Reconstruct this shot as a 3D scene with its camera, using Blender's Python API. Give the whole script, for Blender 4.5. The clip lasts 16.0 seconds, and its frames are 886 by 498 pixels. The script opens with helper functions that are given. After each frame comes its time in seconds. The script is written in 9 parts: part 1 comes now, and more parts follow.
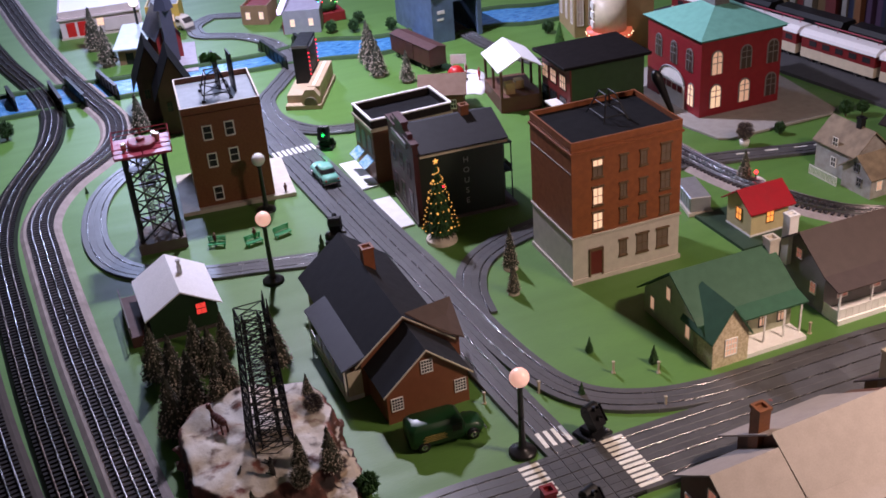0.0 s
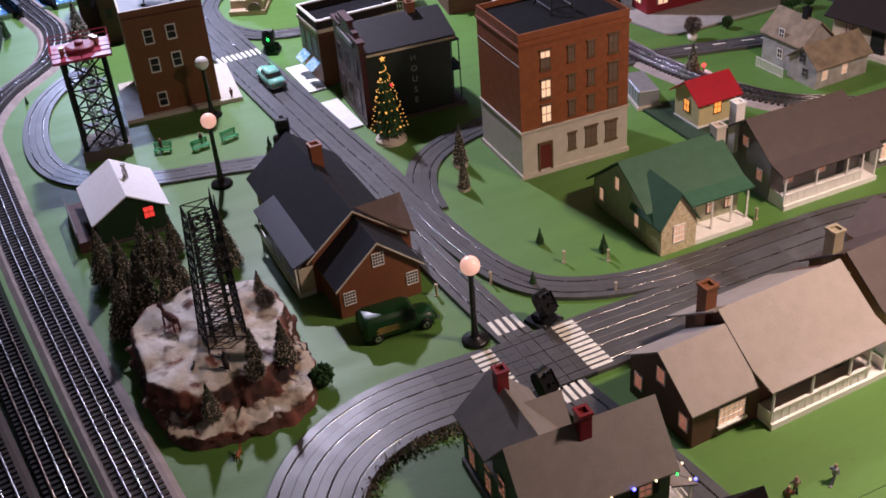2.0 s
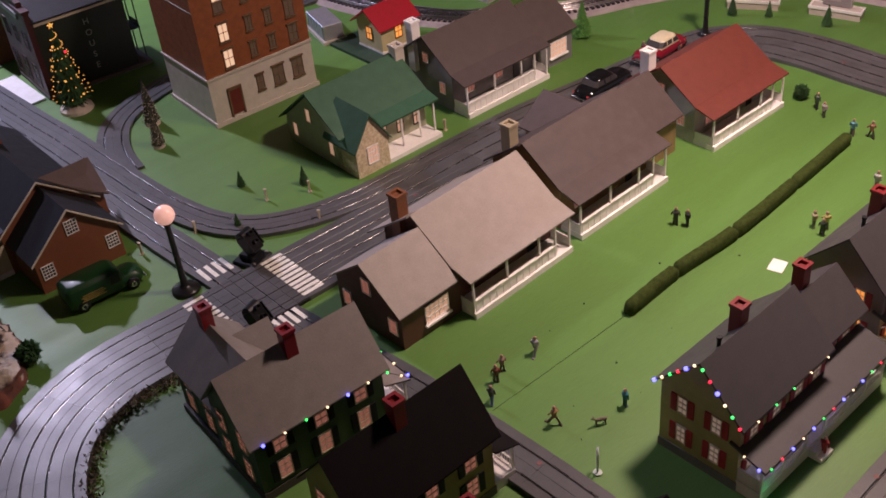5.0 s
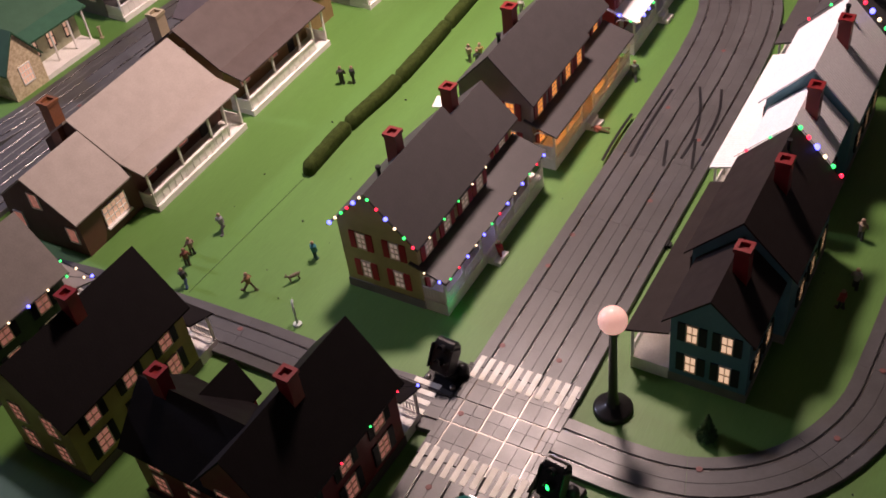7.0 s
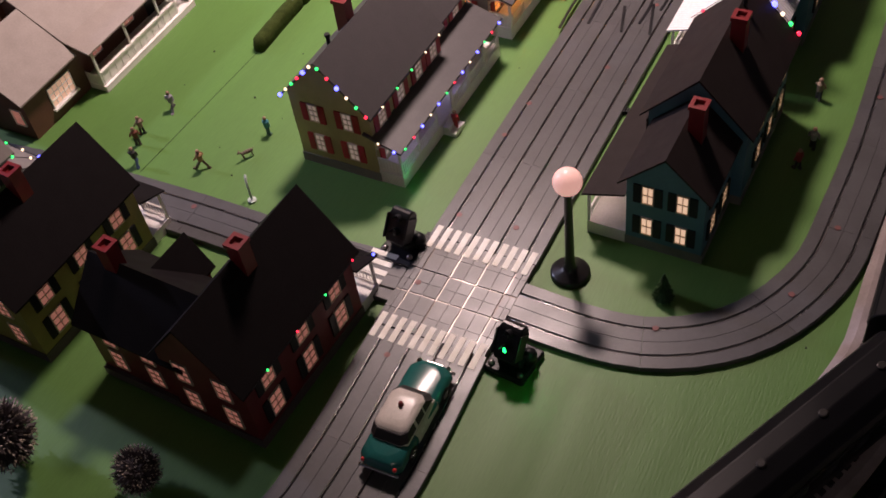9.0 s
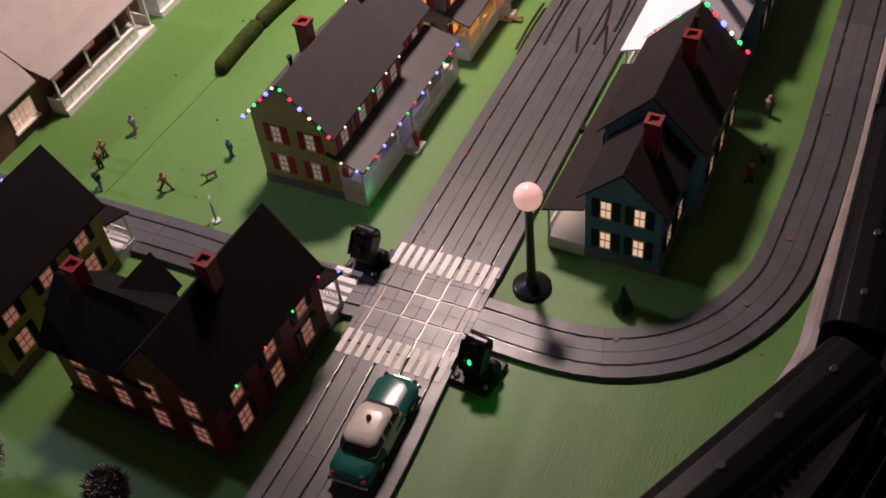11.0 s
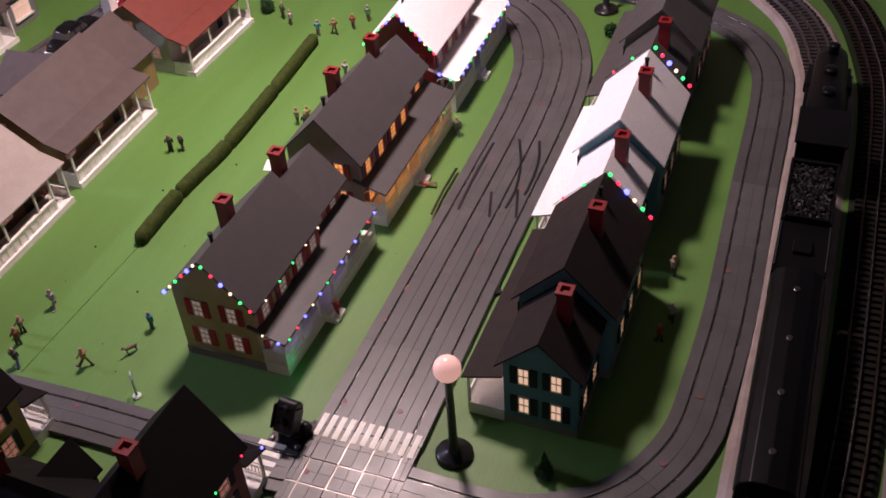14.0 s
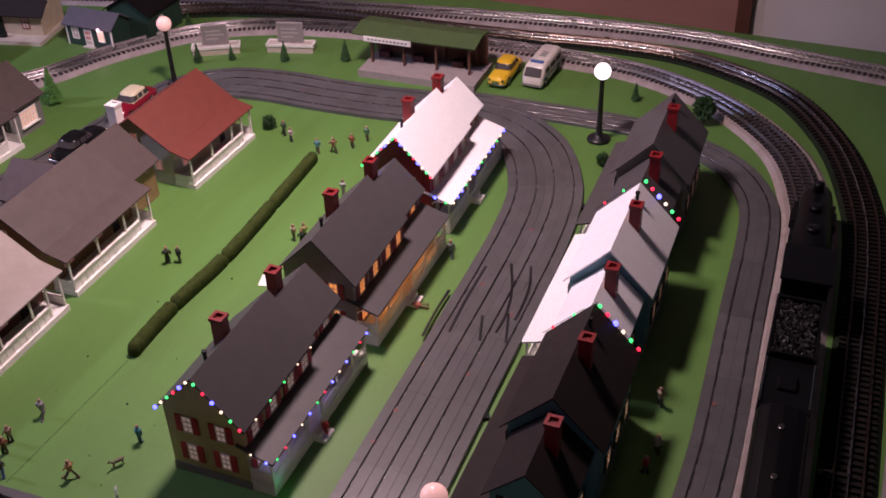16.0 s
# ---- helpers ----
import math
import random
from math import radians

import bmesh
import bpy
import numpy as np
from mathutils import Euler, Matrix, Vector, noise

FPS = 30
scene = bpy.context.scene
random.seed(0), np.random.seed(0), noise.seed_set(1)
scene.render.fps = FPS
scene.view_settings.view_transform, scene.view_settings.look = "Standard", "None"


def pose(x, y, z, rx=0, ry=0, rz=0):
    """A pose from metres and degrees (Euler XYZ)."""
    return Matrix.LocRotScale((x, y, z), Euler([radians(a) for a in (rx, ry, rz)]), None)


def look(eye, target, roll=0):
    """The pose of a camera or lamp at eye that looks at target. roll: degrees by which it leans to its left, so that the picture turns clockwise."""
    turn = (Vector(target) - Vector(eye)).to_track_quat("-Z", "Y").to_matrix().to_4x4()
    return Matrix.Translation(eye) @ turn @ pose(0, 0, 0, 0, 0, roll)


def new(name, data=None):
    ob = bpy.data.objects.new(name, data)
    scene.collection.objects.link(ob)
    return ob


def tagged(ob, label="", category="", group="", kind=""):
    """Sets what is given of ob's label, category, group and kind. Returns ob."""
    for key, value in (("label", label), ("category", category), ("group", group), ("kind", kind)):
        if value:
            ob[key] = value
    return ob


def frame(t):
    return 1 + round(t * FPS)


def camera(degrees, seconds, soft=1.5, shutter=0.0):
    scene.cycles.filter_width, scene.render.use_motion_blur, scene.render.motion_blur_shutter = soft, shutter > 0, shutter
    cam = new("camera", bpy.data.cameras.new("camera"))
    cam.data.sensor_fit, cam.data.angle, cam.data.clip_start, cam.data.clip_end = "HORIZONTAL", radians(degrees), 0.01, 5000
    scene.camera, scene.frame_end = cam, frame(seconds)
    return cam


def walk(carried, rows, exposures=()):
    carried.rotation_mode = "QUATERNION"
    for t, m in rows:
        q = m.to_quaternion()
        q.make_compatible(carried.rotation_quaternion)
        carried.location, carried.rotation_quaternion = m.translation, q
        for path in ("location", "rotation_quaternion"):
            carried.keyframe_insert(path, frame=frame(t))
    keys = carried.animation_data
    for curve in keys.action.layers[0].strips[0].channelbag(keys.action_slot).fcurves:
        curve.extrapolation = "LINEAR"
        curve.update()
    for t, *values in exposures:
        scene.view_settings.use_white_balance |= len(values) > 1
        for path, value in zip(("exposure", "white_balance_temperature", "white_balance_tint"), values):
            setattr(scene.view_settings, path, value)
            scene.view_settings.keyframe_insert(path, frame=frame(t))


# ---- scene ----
cam = camera(44.8, 16.0, soft=1.7)
PATH = [
    (0, (0.062, -0.02, 0.961), (0.679, 1.617, -0.009), -4.8),
    (0.5, (0.07, -0.019, 0.947), (0.7, 1.585, -0.068), -5.0),
    (1, (0.067, -0.022, 0.938), (0.708, 1.553, -0.116), -4.9),
    (1.5, (0.064, -0.031, 0.933), (0.713, 1.526, -0.141), -4.8),
    (2, (0.059, -0.04, 0.922), (0.712, 1.499, -0.177), -5.1),
    (2.5, (0.06, -0.051, 0.903), (0.704, 1.458, -0.24), -6.5),
    (3, (0.073, -0.067, 0.898), (0.746, 1.419, -0.259), -7.2),
    (3.2, (0.074, -0.073, 0.89), (0.779, 1.399, -0.266), -7.4),
    (5.3, (0.105, -0.127, 0.887), (1.125, 1.112, -0.308), -6.4),
    (5.5, (0.107, -0.134, 0.882), (1.141, 1.089, -0.316), -6.7),
    (6, (0.109, -0.163, 0.871), (1.223, 0.963, -0.35), -7.0),
    (6.5, (0.112, -0.201, 0.854), (1.308, 0.791, -0.406), -8.0),
    (7, (0.114, -0.227, 0.835), (1.309, 0.648, -0.509), -8.5),
    (7.5, (0.115, -0.24, 0.813), (1.233, 0.587, -0.625), -8.5),
    (8, (0.12, -0.243, 0.803), (1.185, 0.554, -0.691), -9.6),
    (8.5, (0.116, -0.244, 0.803), (1.195, 0.544, -0.685), -9.6),
    (11, (0.09, -0.249, 0.811), (1.256, 0.471, -0.645), -7.6),
    (11.5, (0.088, -0.253, 0.819), (1.281, 0.46, -0.619), -7.0),
    (12, (0.088, -0.255, 0.825), (1.316, 0.445, -0.59), -6.5),
    (12.5, (0.091, -0.254, 0.83), (1.353, 0.435, -0.56), -5.6),
    (13, (0.093, -0.25, 0.834), (1.386, 0.429, -0.532), -5.0),
    (13.5, (0.1, -0.249, 0.845), (1.423, 0.416, -0.499), -5.0),
    (14, (0.102, -0.25, 0.859), (1.483, 0.393, -0.437), -4.7),
    (14.3, (0.1, -0.247, 0.877), (1.533, 0.377, -0.372), -3.2),
    (14.5, (0.101, -0.255, 0.876), (1.566, 0.374, -0.331), -3.5),
    (15, (0.1, -0.255, 0.883), (1.603, 0.359, -0.285), -2.4),
    (15.5, (0.099, -0.251, 0.889), (1.613, 0.367, -0.263), -1.7),
    (16, (0.098, -0.247, 0.89), (1.6, 0.413, -0.253), -1.9),
]
walk(cam, [(t, look(eye, target, roll)) for t, eye, target, roll in PATH],
     [(0.0, 0.08, 6500, 9), (2.0, 0.1, 6600, 9), (3.0, 0.0, 6600, 10), (5.5, -0.26, 6550, 15), (6.5, -0.08, 6450, 15), (7.0, 0.06, 6400, 13), (8.0, 0.04, 6250, 13), (13.0, 0.0, 6150, 11), (14.5, -0.1, 6000, 21), (16.0, -0.24, 5950, 25)])

# ---- world and lamps ----
world = bpy.data.worlds.new("room_air")
scene.world = world
world.use_nodes = True
world.node_tree.nodes["Background"].inputs[0].default_value = (0.62, 0.6, 0.62, 1)
world.node_tree.nodes["Background"].inputs[1].default_value = 0.003
scene.view_settings.exposure = 0.0


def area_lamp(x, y, z, watts, colour, size, tilt=0, spread=180):
    data = bpy.data.lights.new("area_lamp", "AREA")
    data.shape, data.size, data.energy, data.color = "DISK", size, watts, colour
    ob = new("area_lamp", data)
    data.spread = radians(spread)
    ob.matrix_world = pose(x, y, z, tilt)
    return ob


area_lamp(1.23, 0.44, 1.0, 12.8, (1.0, 0.735, 0.655), 0.17, 6, 142)
area_lamp(0.63, 2.48, 1.17, 33.0, (0.79, 0.745, 1.0), 0.08)
area_lamp(0.6, 5.3, 1.48, 84.0, (0.52, 0.6, 1.0), 0.4, -30)
# unseen fill lamp added behind the camera to lift west and south faces
area_lamp(-0.95, -1.0, 1.45, 2.1, (1.0, 0.78, 0.68), 0.5)

# ---- materials ----


def material(name, colour, rough=0.5, metal=0.0, other=None, scale=60.0, fine=600.0, bump=0.15, depth=0.0004, glow=None, power=0.0, per_piece=0.0, stretch=None, spec=None):
    """A surface with two scales of variation: patches towards the colour other, and a fine grain in relief."""
    m = bpy.data.materials.new(name)
    m.use_nodes = True
    nt = m.node_tree
    b = nt.nodes["Principled BSDF"]
    b.inputs["Metallic"].default_value = metal
    if spec is not None:
        b.inputs["Specular IOR Level"].default_value = spec
    geo = nt.nodes.new("ShaderNodeNewGeometry")
    src = geo.outputs["Position"]
    if stretch:
        mp = nt.nodes.new("ShaderNodeMapping")
        mp.inputs["Scale"].default_value = stretch
        nt.links.new(src, mp.inputs["Vector"])
        src = mp.outputs["Vector"]
    n1 = nt.nodes.new("ShaderNodeTexNoise")
    n1.inputs["Scale"].default_value, n1.inputs["Detail"].default_value = scale, 5
    n2 = nt.nodes.new("ShaderNodeTexNoise")
    n2.inputs["Scale"].default_value, n2.inputs["Detail"].default_value = fine, 3
    nt.links.new(src, n1.inputs["Vector"])
    nt.links.new(src, n2.inputs["Vector"])
    ramp = nt.nodes.new("ShaderNodeMapRange")
    ramp.inputs[1].default_value, ramp.inputs[2].default_value = 0.35, 0.68
    nt.links.new(n1.outputs["Fac"], ramp.inputs[0])
    mix = nt.nodes.new("ShaderNodeMix")
    mix.data_type = "RGBA"
    o = other or tuple(c * 0.88 for c in colour)
    mix.inputs[6].default_value, mix.inputs[7].default_value = (*colour, 1), (*o, 1)
    nt.links.new(ramp.outputs[0], mix.inputs[0])
    grain = nt.nodes.new("ShaderNodeMix")
    grain.data_type, grain.blend_type = "RGBA", "MULTIPLY"
    grain.inputs[0].default_value = 0.25
    nt.links.new(mix.outputs[2], grain.inputs[6])
    nt.links.new(n2.outputs["Fac"], grain.inputs[7])
    out = grain.outputs[2]
    gain = nt.nodes.new("ShaderNodeMix")
    gain.data_type, gain.blend_type = "RGBA", "MULTIPLY"
    gain.inputs[0].default_value = 1.0
    gain.inputs[7].default_value = (1.14, 1.14, 1.14, 1)
    nt.links.new(out, gain.inputs[6])
    out = gain.outputs[2]
    if per_piece:
        info = nt.nodes.new("ShaderNodeObjectInfo")
        isl = nt.nodes.new("ShaderNodeNewGeometry")
        add = nt.nodes.new("ShaderNodeMath")
        nt.links.new(info.outputs["Random"], add.inputs[0])
        nt.links.new(isl.outputs["Random Per Island"], add.inputs[1])
        hsv = nt.nodes.new("ShaderNodeHueSaturation")
        rng = nt.nodes.new("ShaderNodeMapRange")
        rng.inputs[2].default_value = 2.0
        rng.inputs[3].default_value, rng.inputs[4].default_value = 1 - per_piece, 1 + per_piece
        nt.links.new(add.outputs[0], rng.inputs[0])
        nt.links.new(rng.outputs[0], hsv.inputs["Value"])
        nt.links.new(out, hsv.inputs["Color"])
        out = hsv.outputs["Color"]
    nt.links.new(out, b.inputs["Base Color"])
    rr = nt.nodes.new("ShaderNodeMapRange")
    rr.inputs[3].default_value, rr.inputs[4].default_value = max(0.03, rough - 0.1), min(1, rough + 0.1)
    nt.links.new(n1.outputs["Fac"], rr.inputs[0])
    nt.links.new(rr.outputs[0], b.inputs["Roughness"])
    if bump:
        bp = nt.nodes.new("ShaderNodeBump")
        bp.inputs["Strength"].default_value, bp.inputs["Distance"].default_value = bump, depth
        nt.links.new(n2.outputs["Fac"], bp.inputs["Height"])
        nt.links.new(bp.outputs[0], b.inputs["Normal"])
    if glow:
        b.inputs["Emission Color"].default_value = (*glow, 1)
        b.inputs["Emission Strength"].default_value = power
    return m


MAT = {}


def mat(name, *a, **k):
    if name not in MAT:
        MAT[name] = material(name, *a, **k)
    return MAT[name]


GREEN = mat("green_board_paint", (0.099, 0.217, 0.046), 0.5, other=(0.088, 0.193, 0.04), scale=9, fine=190, bump=0.55, depth=0.0005, stretch=(0.35, 2.6, 1.0), spec=0.45)
ROAD = mat("grey_road_plastic", (0.086, 0.085, 0.089), 0.36, other=(0.064, 0.063, 0.065), scale=30, fine=300, bump=0.25, per_piece=0.25, spec=0.46)
SLOT = mat("dark_rail_steel", (0.42, 0.4, 0.395), 0.26, 1.0, scale=40)
CROSS_STEEL = mat("worn_crossing_steel", (0.25, 0.225, 0.21), 0.36, 1.0, scale=40)
CROSS_DULL = mat("tarnished_crossing_steel", (0.12, 0.1, 0.09), 0.5, 1.0, scale=60)
STEEL = mat("rail_steel", (0.42, 0.39, 0.39), 0.33, 1.0, scale=80)
TIE_BROWN = mat("brown_tie_plastic", (0.013, 0.009, 0.008), 0.65, per_piece=0.2, spec=0.2)
TIE_GREY = mat("grey_tie_plastic", (0.046, 0.04, 0.043), 0.7, per_piece=0.15, spec=0.2)
BALLAST = mat("grey_roadbed_foam", (0.38, 0.325, 0.315), 0.95, spec=0.0, other=(0.29, 0.25, 0.24), scale=40, fine=500, bump=0.4)
BALLAST_DARK = mat("dark_green_roadbed", (0.014, 0.022, 0.012), 0.85, spec=0.15)
WHITE_LINE = mat("white_road_marking", (0.85, 0.83, 0.76), 0.5, other=(0.74, 0.71, 0.62), scale=80)
BLACK = mat("black_plastic", (0.01, 0.01, 0.012), 0.42, scale=60, spec=0.3)
BLACK_GLOSS = mat("black_gloss_paint", (0.008, 0.008, 0.009), 0.12, scale=60, bump=0.0)
WHITE = mat("white_plastic", (0.83, 0.81, 0.78), 0.45, other=(0.77, 0.74, 0.7))
CREAM = mat("cream_plastic", (0.62, 0.54, 0.4), 0.45)
LIT = mat("lit_window", (0.8, 0.6, 0.45), 0.4, glow=(1.0, 0.62, 0.4), power=0.7, bump=0)
LIT_DIM = mat("dim_lit_window", (0.62, 0.46, 0.34), 0.4, glow=(1.0, 0.55, 0.38), power=0.4, bump=0)
LIT_ORANGE = mat("orange_lit_window", (0.8, 0.4, 0.1), 0.4, glow=(1.0, 0.33, 0.07), power=1.0, bump=0)
DARK_GLASS = mat("dark_window_glass", (0.03, 0.03, 0.035), 0.22, bump=0, spec=0.25)
CAR_GLASS = mat("smoked_car_glass", (0.05, 0.045, 0.045), 0.5, bump=0, spec=0.12)
MILK = mat("milky_window_film", (0.62, 0.5, 0.44), 0.4)
GLOBE = mat("opal_globe", (0.85, 0.6, 0.54), 0.3, glow=(1.0, 0.5, 0.4), power=0.6, bump=0)
GLOBE_BRIGHT = mat("bright_opal_globe", (0.9, 0.85, 0.8), 0.3, glow=(1.0, 0.9, 0.85), power=2.5, bump=0)
RED_PLASTIC = mat("dark_red_plastic", (0.2, 0.012, 0.015), 0.4)
SHUTTER_RED = mat("red_shutter_plastic", (0.34, 0.014, 0.022), 0.4)
RED_BRIGHT = mat("bright_red_plastic", (0.55, 0.02, 0.02), 0.4)
BROWN_WALL = mat("brown_brick_plastic", (0.2, 0.075, 0.03), 0.5, other=(0.16, 0.055, 0.022), scale=300)
FLOCK_TREE = mat("flocked_needles", (0.028, 0.035, 0.02), 0.9, other=(0.09, 0.085, 0.065), scale=160, per_piece=0.5)
SNOW_NEEDLE = mat("white_tipped_needles", (0.52, 0.46, 0.38), 0.9, other=(0.24, 0.18, 0.13), scale=200, per_piece=0.3)
DARK_BUSH = mat("dark_violet_brush", (0.06, 0.045, 0.05), 0.9, other=(0.12, 0.1, 0.1), scale=180, per_piece=0.4)
GREEN_NEEDLE = mat("green_needles", (0.03, 0.09, 0.02), 0.85, other=(0.015, 0.045, 0.012), scale=160, per_piece=0.4)
BRIGHT_NEEDLE = mat("bright_green_needles", (0.07, 0.2, 0.03), 0.85, other=(0.035, 0.11, 0.018), scale=160, per_piece=0.35)
TRUNK = mat("brown_trunk", (0.09, 0.055, 0.03), 0.8)
HEDGE = mat("olive_hedge_foam", (0.05, 0.07, 0.017), 0.95, other=(0.03, 0.045, 0.01), scale=160, fine=1100, bump=1.0, depth=0.0012, per_piece=0.1, spec=0.1)

# ---- mesh tools ----


def box(bm, x0, x1, y0, y1, z0, z1, m=None):
    vs = [bm.verts.new((m @ Vector(p)) if m else p) for p in ((x0, y0, z0), (x1, y0, z0), (x1, y1, z0), (x0, y1, z0), (x0, y0, z1), (x1, y0, z1), (x1, y1, z1), (x0, y1, z1))]
    for f in ((3, 2, 1, 0), (4, 5, 6, 7), (0, 1, 5, 4), (1, 2, 6, 5), (2, 3, 7, 6), (3, 0, 4, 7)):
        bm.faces.new([vs[i] for i in f])


def prism(bm, loop, offset, m=None):
    """A closed loop of points, pushed along offset."""
    off = Vector(offset)
    a = [Vector(p) for p in loop]
    lo = [bm.verts.new((m @ p) if m else p) for p in a]
    hi = [bm.verts.new((m @ (p + off)) if m else p + off) for p in a]
    n = len(a)
    bm.faces.new(lo)
    bm.faces.new(hi[::-1])
    for i in range(n):
        bm.faces.new((lo[i], hi[i], hi[(i + 1) % n], lo[(i + 1) % n]))


def lathe(bm, x, y, profile, n=12, m=None):
    rings = []
    for r, z in profile:
        rings.append([bm.verts.new((m @ Vector(p)) if m else p) for p in ((x + r * math.cos(2 * math.pi * k / n), y + r * math.sin(2 * math.pi * k / n), z) for k in range(n))])
    for a, b in zip(rings, rings[1:]):
        for k in range(n):
            bm.faces.new((a[k], a[(k + 1) % n], b[(k + 1) % n], b[k]))
    bm.faces.new(rings[0][::-1])
    bm.faces.new(rings[-1])


def strut(bm, p, q, r, m=None):
    p, q = Vector(p), Vector(q)
    d = (q - p).normalized()
    u = d.cross(Vector((0, 0, 1)) if abs(d.z) < 0.9 else Vector((1, 0, 0))).normalized() * r
    v = d.cross(u).normalized() * r
    a = [bm.verts.new((m @ w) if m else w) for w in (p + u, p + v, p - u, p - v)]
    b = [bm.verts.new((m @ w) if m else w) for w in (q + u, q + v, q - u, q - v)]
    bm.faces.new(a[::-1])
    bm.faces.new(b)
    for i in range(4):
        bm.faces.new((a[i], a[(i + 1) % 4], b[(i + 1) % 4], b[i]))


def ball(bm, c, r, n=12, rings=8, squash=1.0):
    prof = [(max(1e-4, r * math.sin(math.pi * i / rings)), c[2] - squash * r * math.cos(math.pi * i / rings)) for i in range(rings + 1)]
    lathe(bm, c[0], c[1], prof, n)


def mesh_of(bm, name, material_, smooth=False, bevel=0.0):
    bmesh.ops.recalc_face_normals(bm, faces=bm.faces)
    if bevel:
        bmesh.ops.bevel(bm, geom=list(bm.edges), offset=bevel, segments=1, affect="EDGES", clamp_overlap=True)
    me = bpy.data.meshes.new(name)
    bm.to_mesh(me)
    bm.free()
    me.materials.append(material_)
    if smooth:
        for p in me.polygons:
            p.use_smooth = True
    return me


def part(name, bm, material_, parent, label="", m=None, smooth=False, bevel=0.0):
    """bm, or a finished mesh, as one object under parent."""
    me = bm if isinstance(bm, bpy.types.Mesh) else mesh_of(bm, name, material_, smooth, bevel)
    ob = new(name, me)
    ob.parent = parent
    if m is not None:
        ob.matrix_basis = m
    if label:
        ob["label"] = label
    return ob


def thing(name, m, label, category, group="", kind=""):
    ob = new(name)
    ob.empty_display_size = 0.02
    ob.matrix_basis = m
    return tagged(ob, label, category, group, kind)


def solid(name, bm, material_, label, category, group="", kind="", m=None, smooth=False, bevel=0.0):
    ob = new(name, mesh_of(bm, name, material_, smooth, bevel))
    if m is not None:
        ob.matrix_basis = m
    return tagged(ob, label, category, group, kind)


def boxes(*rows):
    bm = bmesh.new()
    for r in rows:
        box(bm, *r)
    return bm


def curve_points(pts, step=0.02):
    """Points at even steps along a smooth line through pts."""
    p = [Vector((*q, 0)) if len(q) == 2 else Vector(q) for q in pts]
    p = [2 * p[0] - p[1]] + p + [2 * p[-1] - p[-2]]
    out = []
    for i in range(1, len(p) - 2):
        n = max(2, int((p[i + 1] - p[i]).length / 0.005))
        for k in range(n):
            t = k / n
            out.append(0.5 * (2 * p[i] + (p[i + 1] - p[i - 1]) * t + (2 * p[i - 1] - 5 * p[i] + 4 * p[i + 1] - p[i + 2]) * t * t + (3 * p[i] - p[i - 1] - 3 * p[i + 1] + p[i + 2]) * t ** 3))
    out.append(p[-2])
    even, left = [out[0]], step
    for a, b in zip(out, out[1:]):
        d = (b - a).length
        while d >= left > 0:
            a = a + (b - a) * (left / d)
            even.append(a.copy())
            d, left = (b - a).length, step
        left -= d
    if (out[-1] - even[-1]).length > step * 0.3:
        even.append(out[-1])
    return even


def sides(line):
    """For each point of a line its unit vector to the left."""
    out = []
    for i in range(len(line)):
        d = line[min(i + 1, len(line) - 1)] - line[max(i - 1, 0)]
        d.z = 0
        d.normalize()
        out.append(Vector((-d.y, d.x, 0)))
    return out


def shifted(line, off):
    return [p + s * off for p, s in zip(line, sides(line))]


def sweep(bm, line, section, s=None):
    """An open section of (offset to the left, height), swept along a line and closed at both ends."""
    s = s or sides(line)
    rows = [[bm.verts.new(p + v * o + Vector((0, 0, h))) for o, h in section] for p, v in zip(line, s)]
    for a, b in zip(rows, rows[1:]):
        for k in range(len(section) - 1):
            bm.faces.new((a[k], a[k + 1], b[k + 1], b[k]))
    bm.faces.new(rows[0])
    bm.faces.new(rows[-1][::-1])


# ---- the board and the room ----
bm = bmesh.new()
box(bm, -0.45, 2.17, -0.62, 5.2, -0.03, 0.0)
solid("ground", bm, GREEN, "green-painted plywood layout board with wood grain", "board", kind="structure")
FLOOR = mat("dark_carpet", (0.05, 0.045, 0.045), 0.95, scale=20)
bm = boxes((-3, 5, -3, 7, -0.95, -0.9))
solid("floor", bm, FLOOR, "dark carpeted room floor below the layout", "floor", kind="structure")
# out of view; grey chosen so that less light bounces back
CEIL = mat("ceiling_paint", (0.3, 0.285, 0.27), 0.9, scale=3)
bm = boxes((-3, 5, -3, 7, 1.5, 1.55))
solid("ceiling", bm, CEIL, "unseen grey ceiling, toned down to limit bounced light", "ceiling", kind="structure")
WALLP = mat("pale_wall_paint", (0.68, 0.62, 0.6), 0.8, scale=4)
PANEL = mat("brown_wood_panel", (0.33, 0.16, 0.12), 0.6, scale=6, stretch=(1, 1, 8))
solid("wall_east", boxes((2.22, 2.3, -3, -0.01, -0.9, 1.5)), WALLP, "pale painted wall beside the board", "wall", kind="structure")
solid("wall_east_panel", boxes((2.22, 2.3, -0.01, 7, -0.9, 1.5)), PANEL, "brown wooden wall panel behind the far tracks", "wall", kind="structure")
solid("wall_trim", boxes((2.205, 2.22, -0.012, 0.016, -0.9, 1.5)), mat("dark_wood_trim", (0.1, 0.035, 0.022), 0.5, scale=8, stretch=(1, 1, 0.2)), "dark wooden edge moulding of the wall panel", "trim", kind="structure")
solid("wall_west", boxes((-3, -2.9, -3, 7, -0.9, 1.5)), WALLP, "pale painted wall", "wall", kind="structure")
solid("wall_south", boxes((-2.9, 2.22, -3, -2.9, -0.9, 1.5)), WALLP, "pale painted wall", "wall", kind="structure")
solid("wall_north", boxes((-2.9, 2.22, 6.9, 7, -0.9, 1.5)), WALLP, "pale painted wall", "wall", kind="structure")

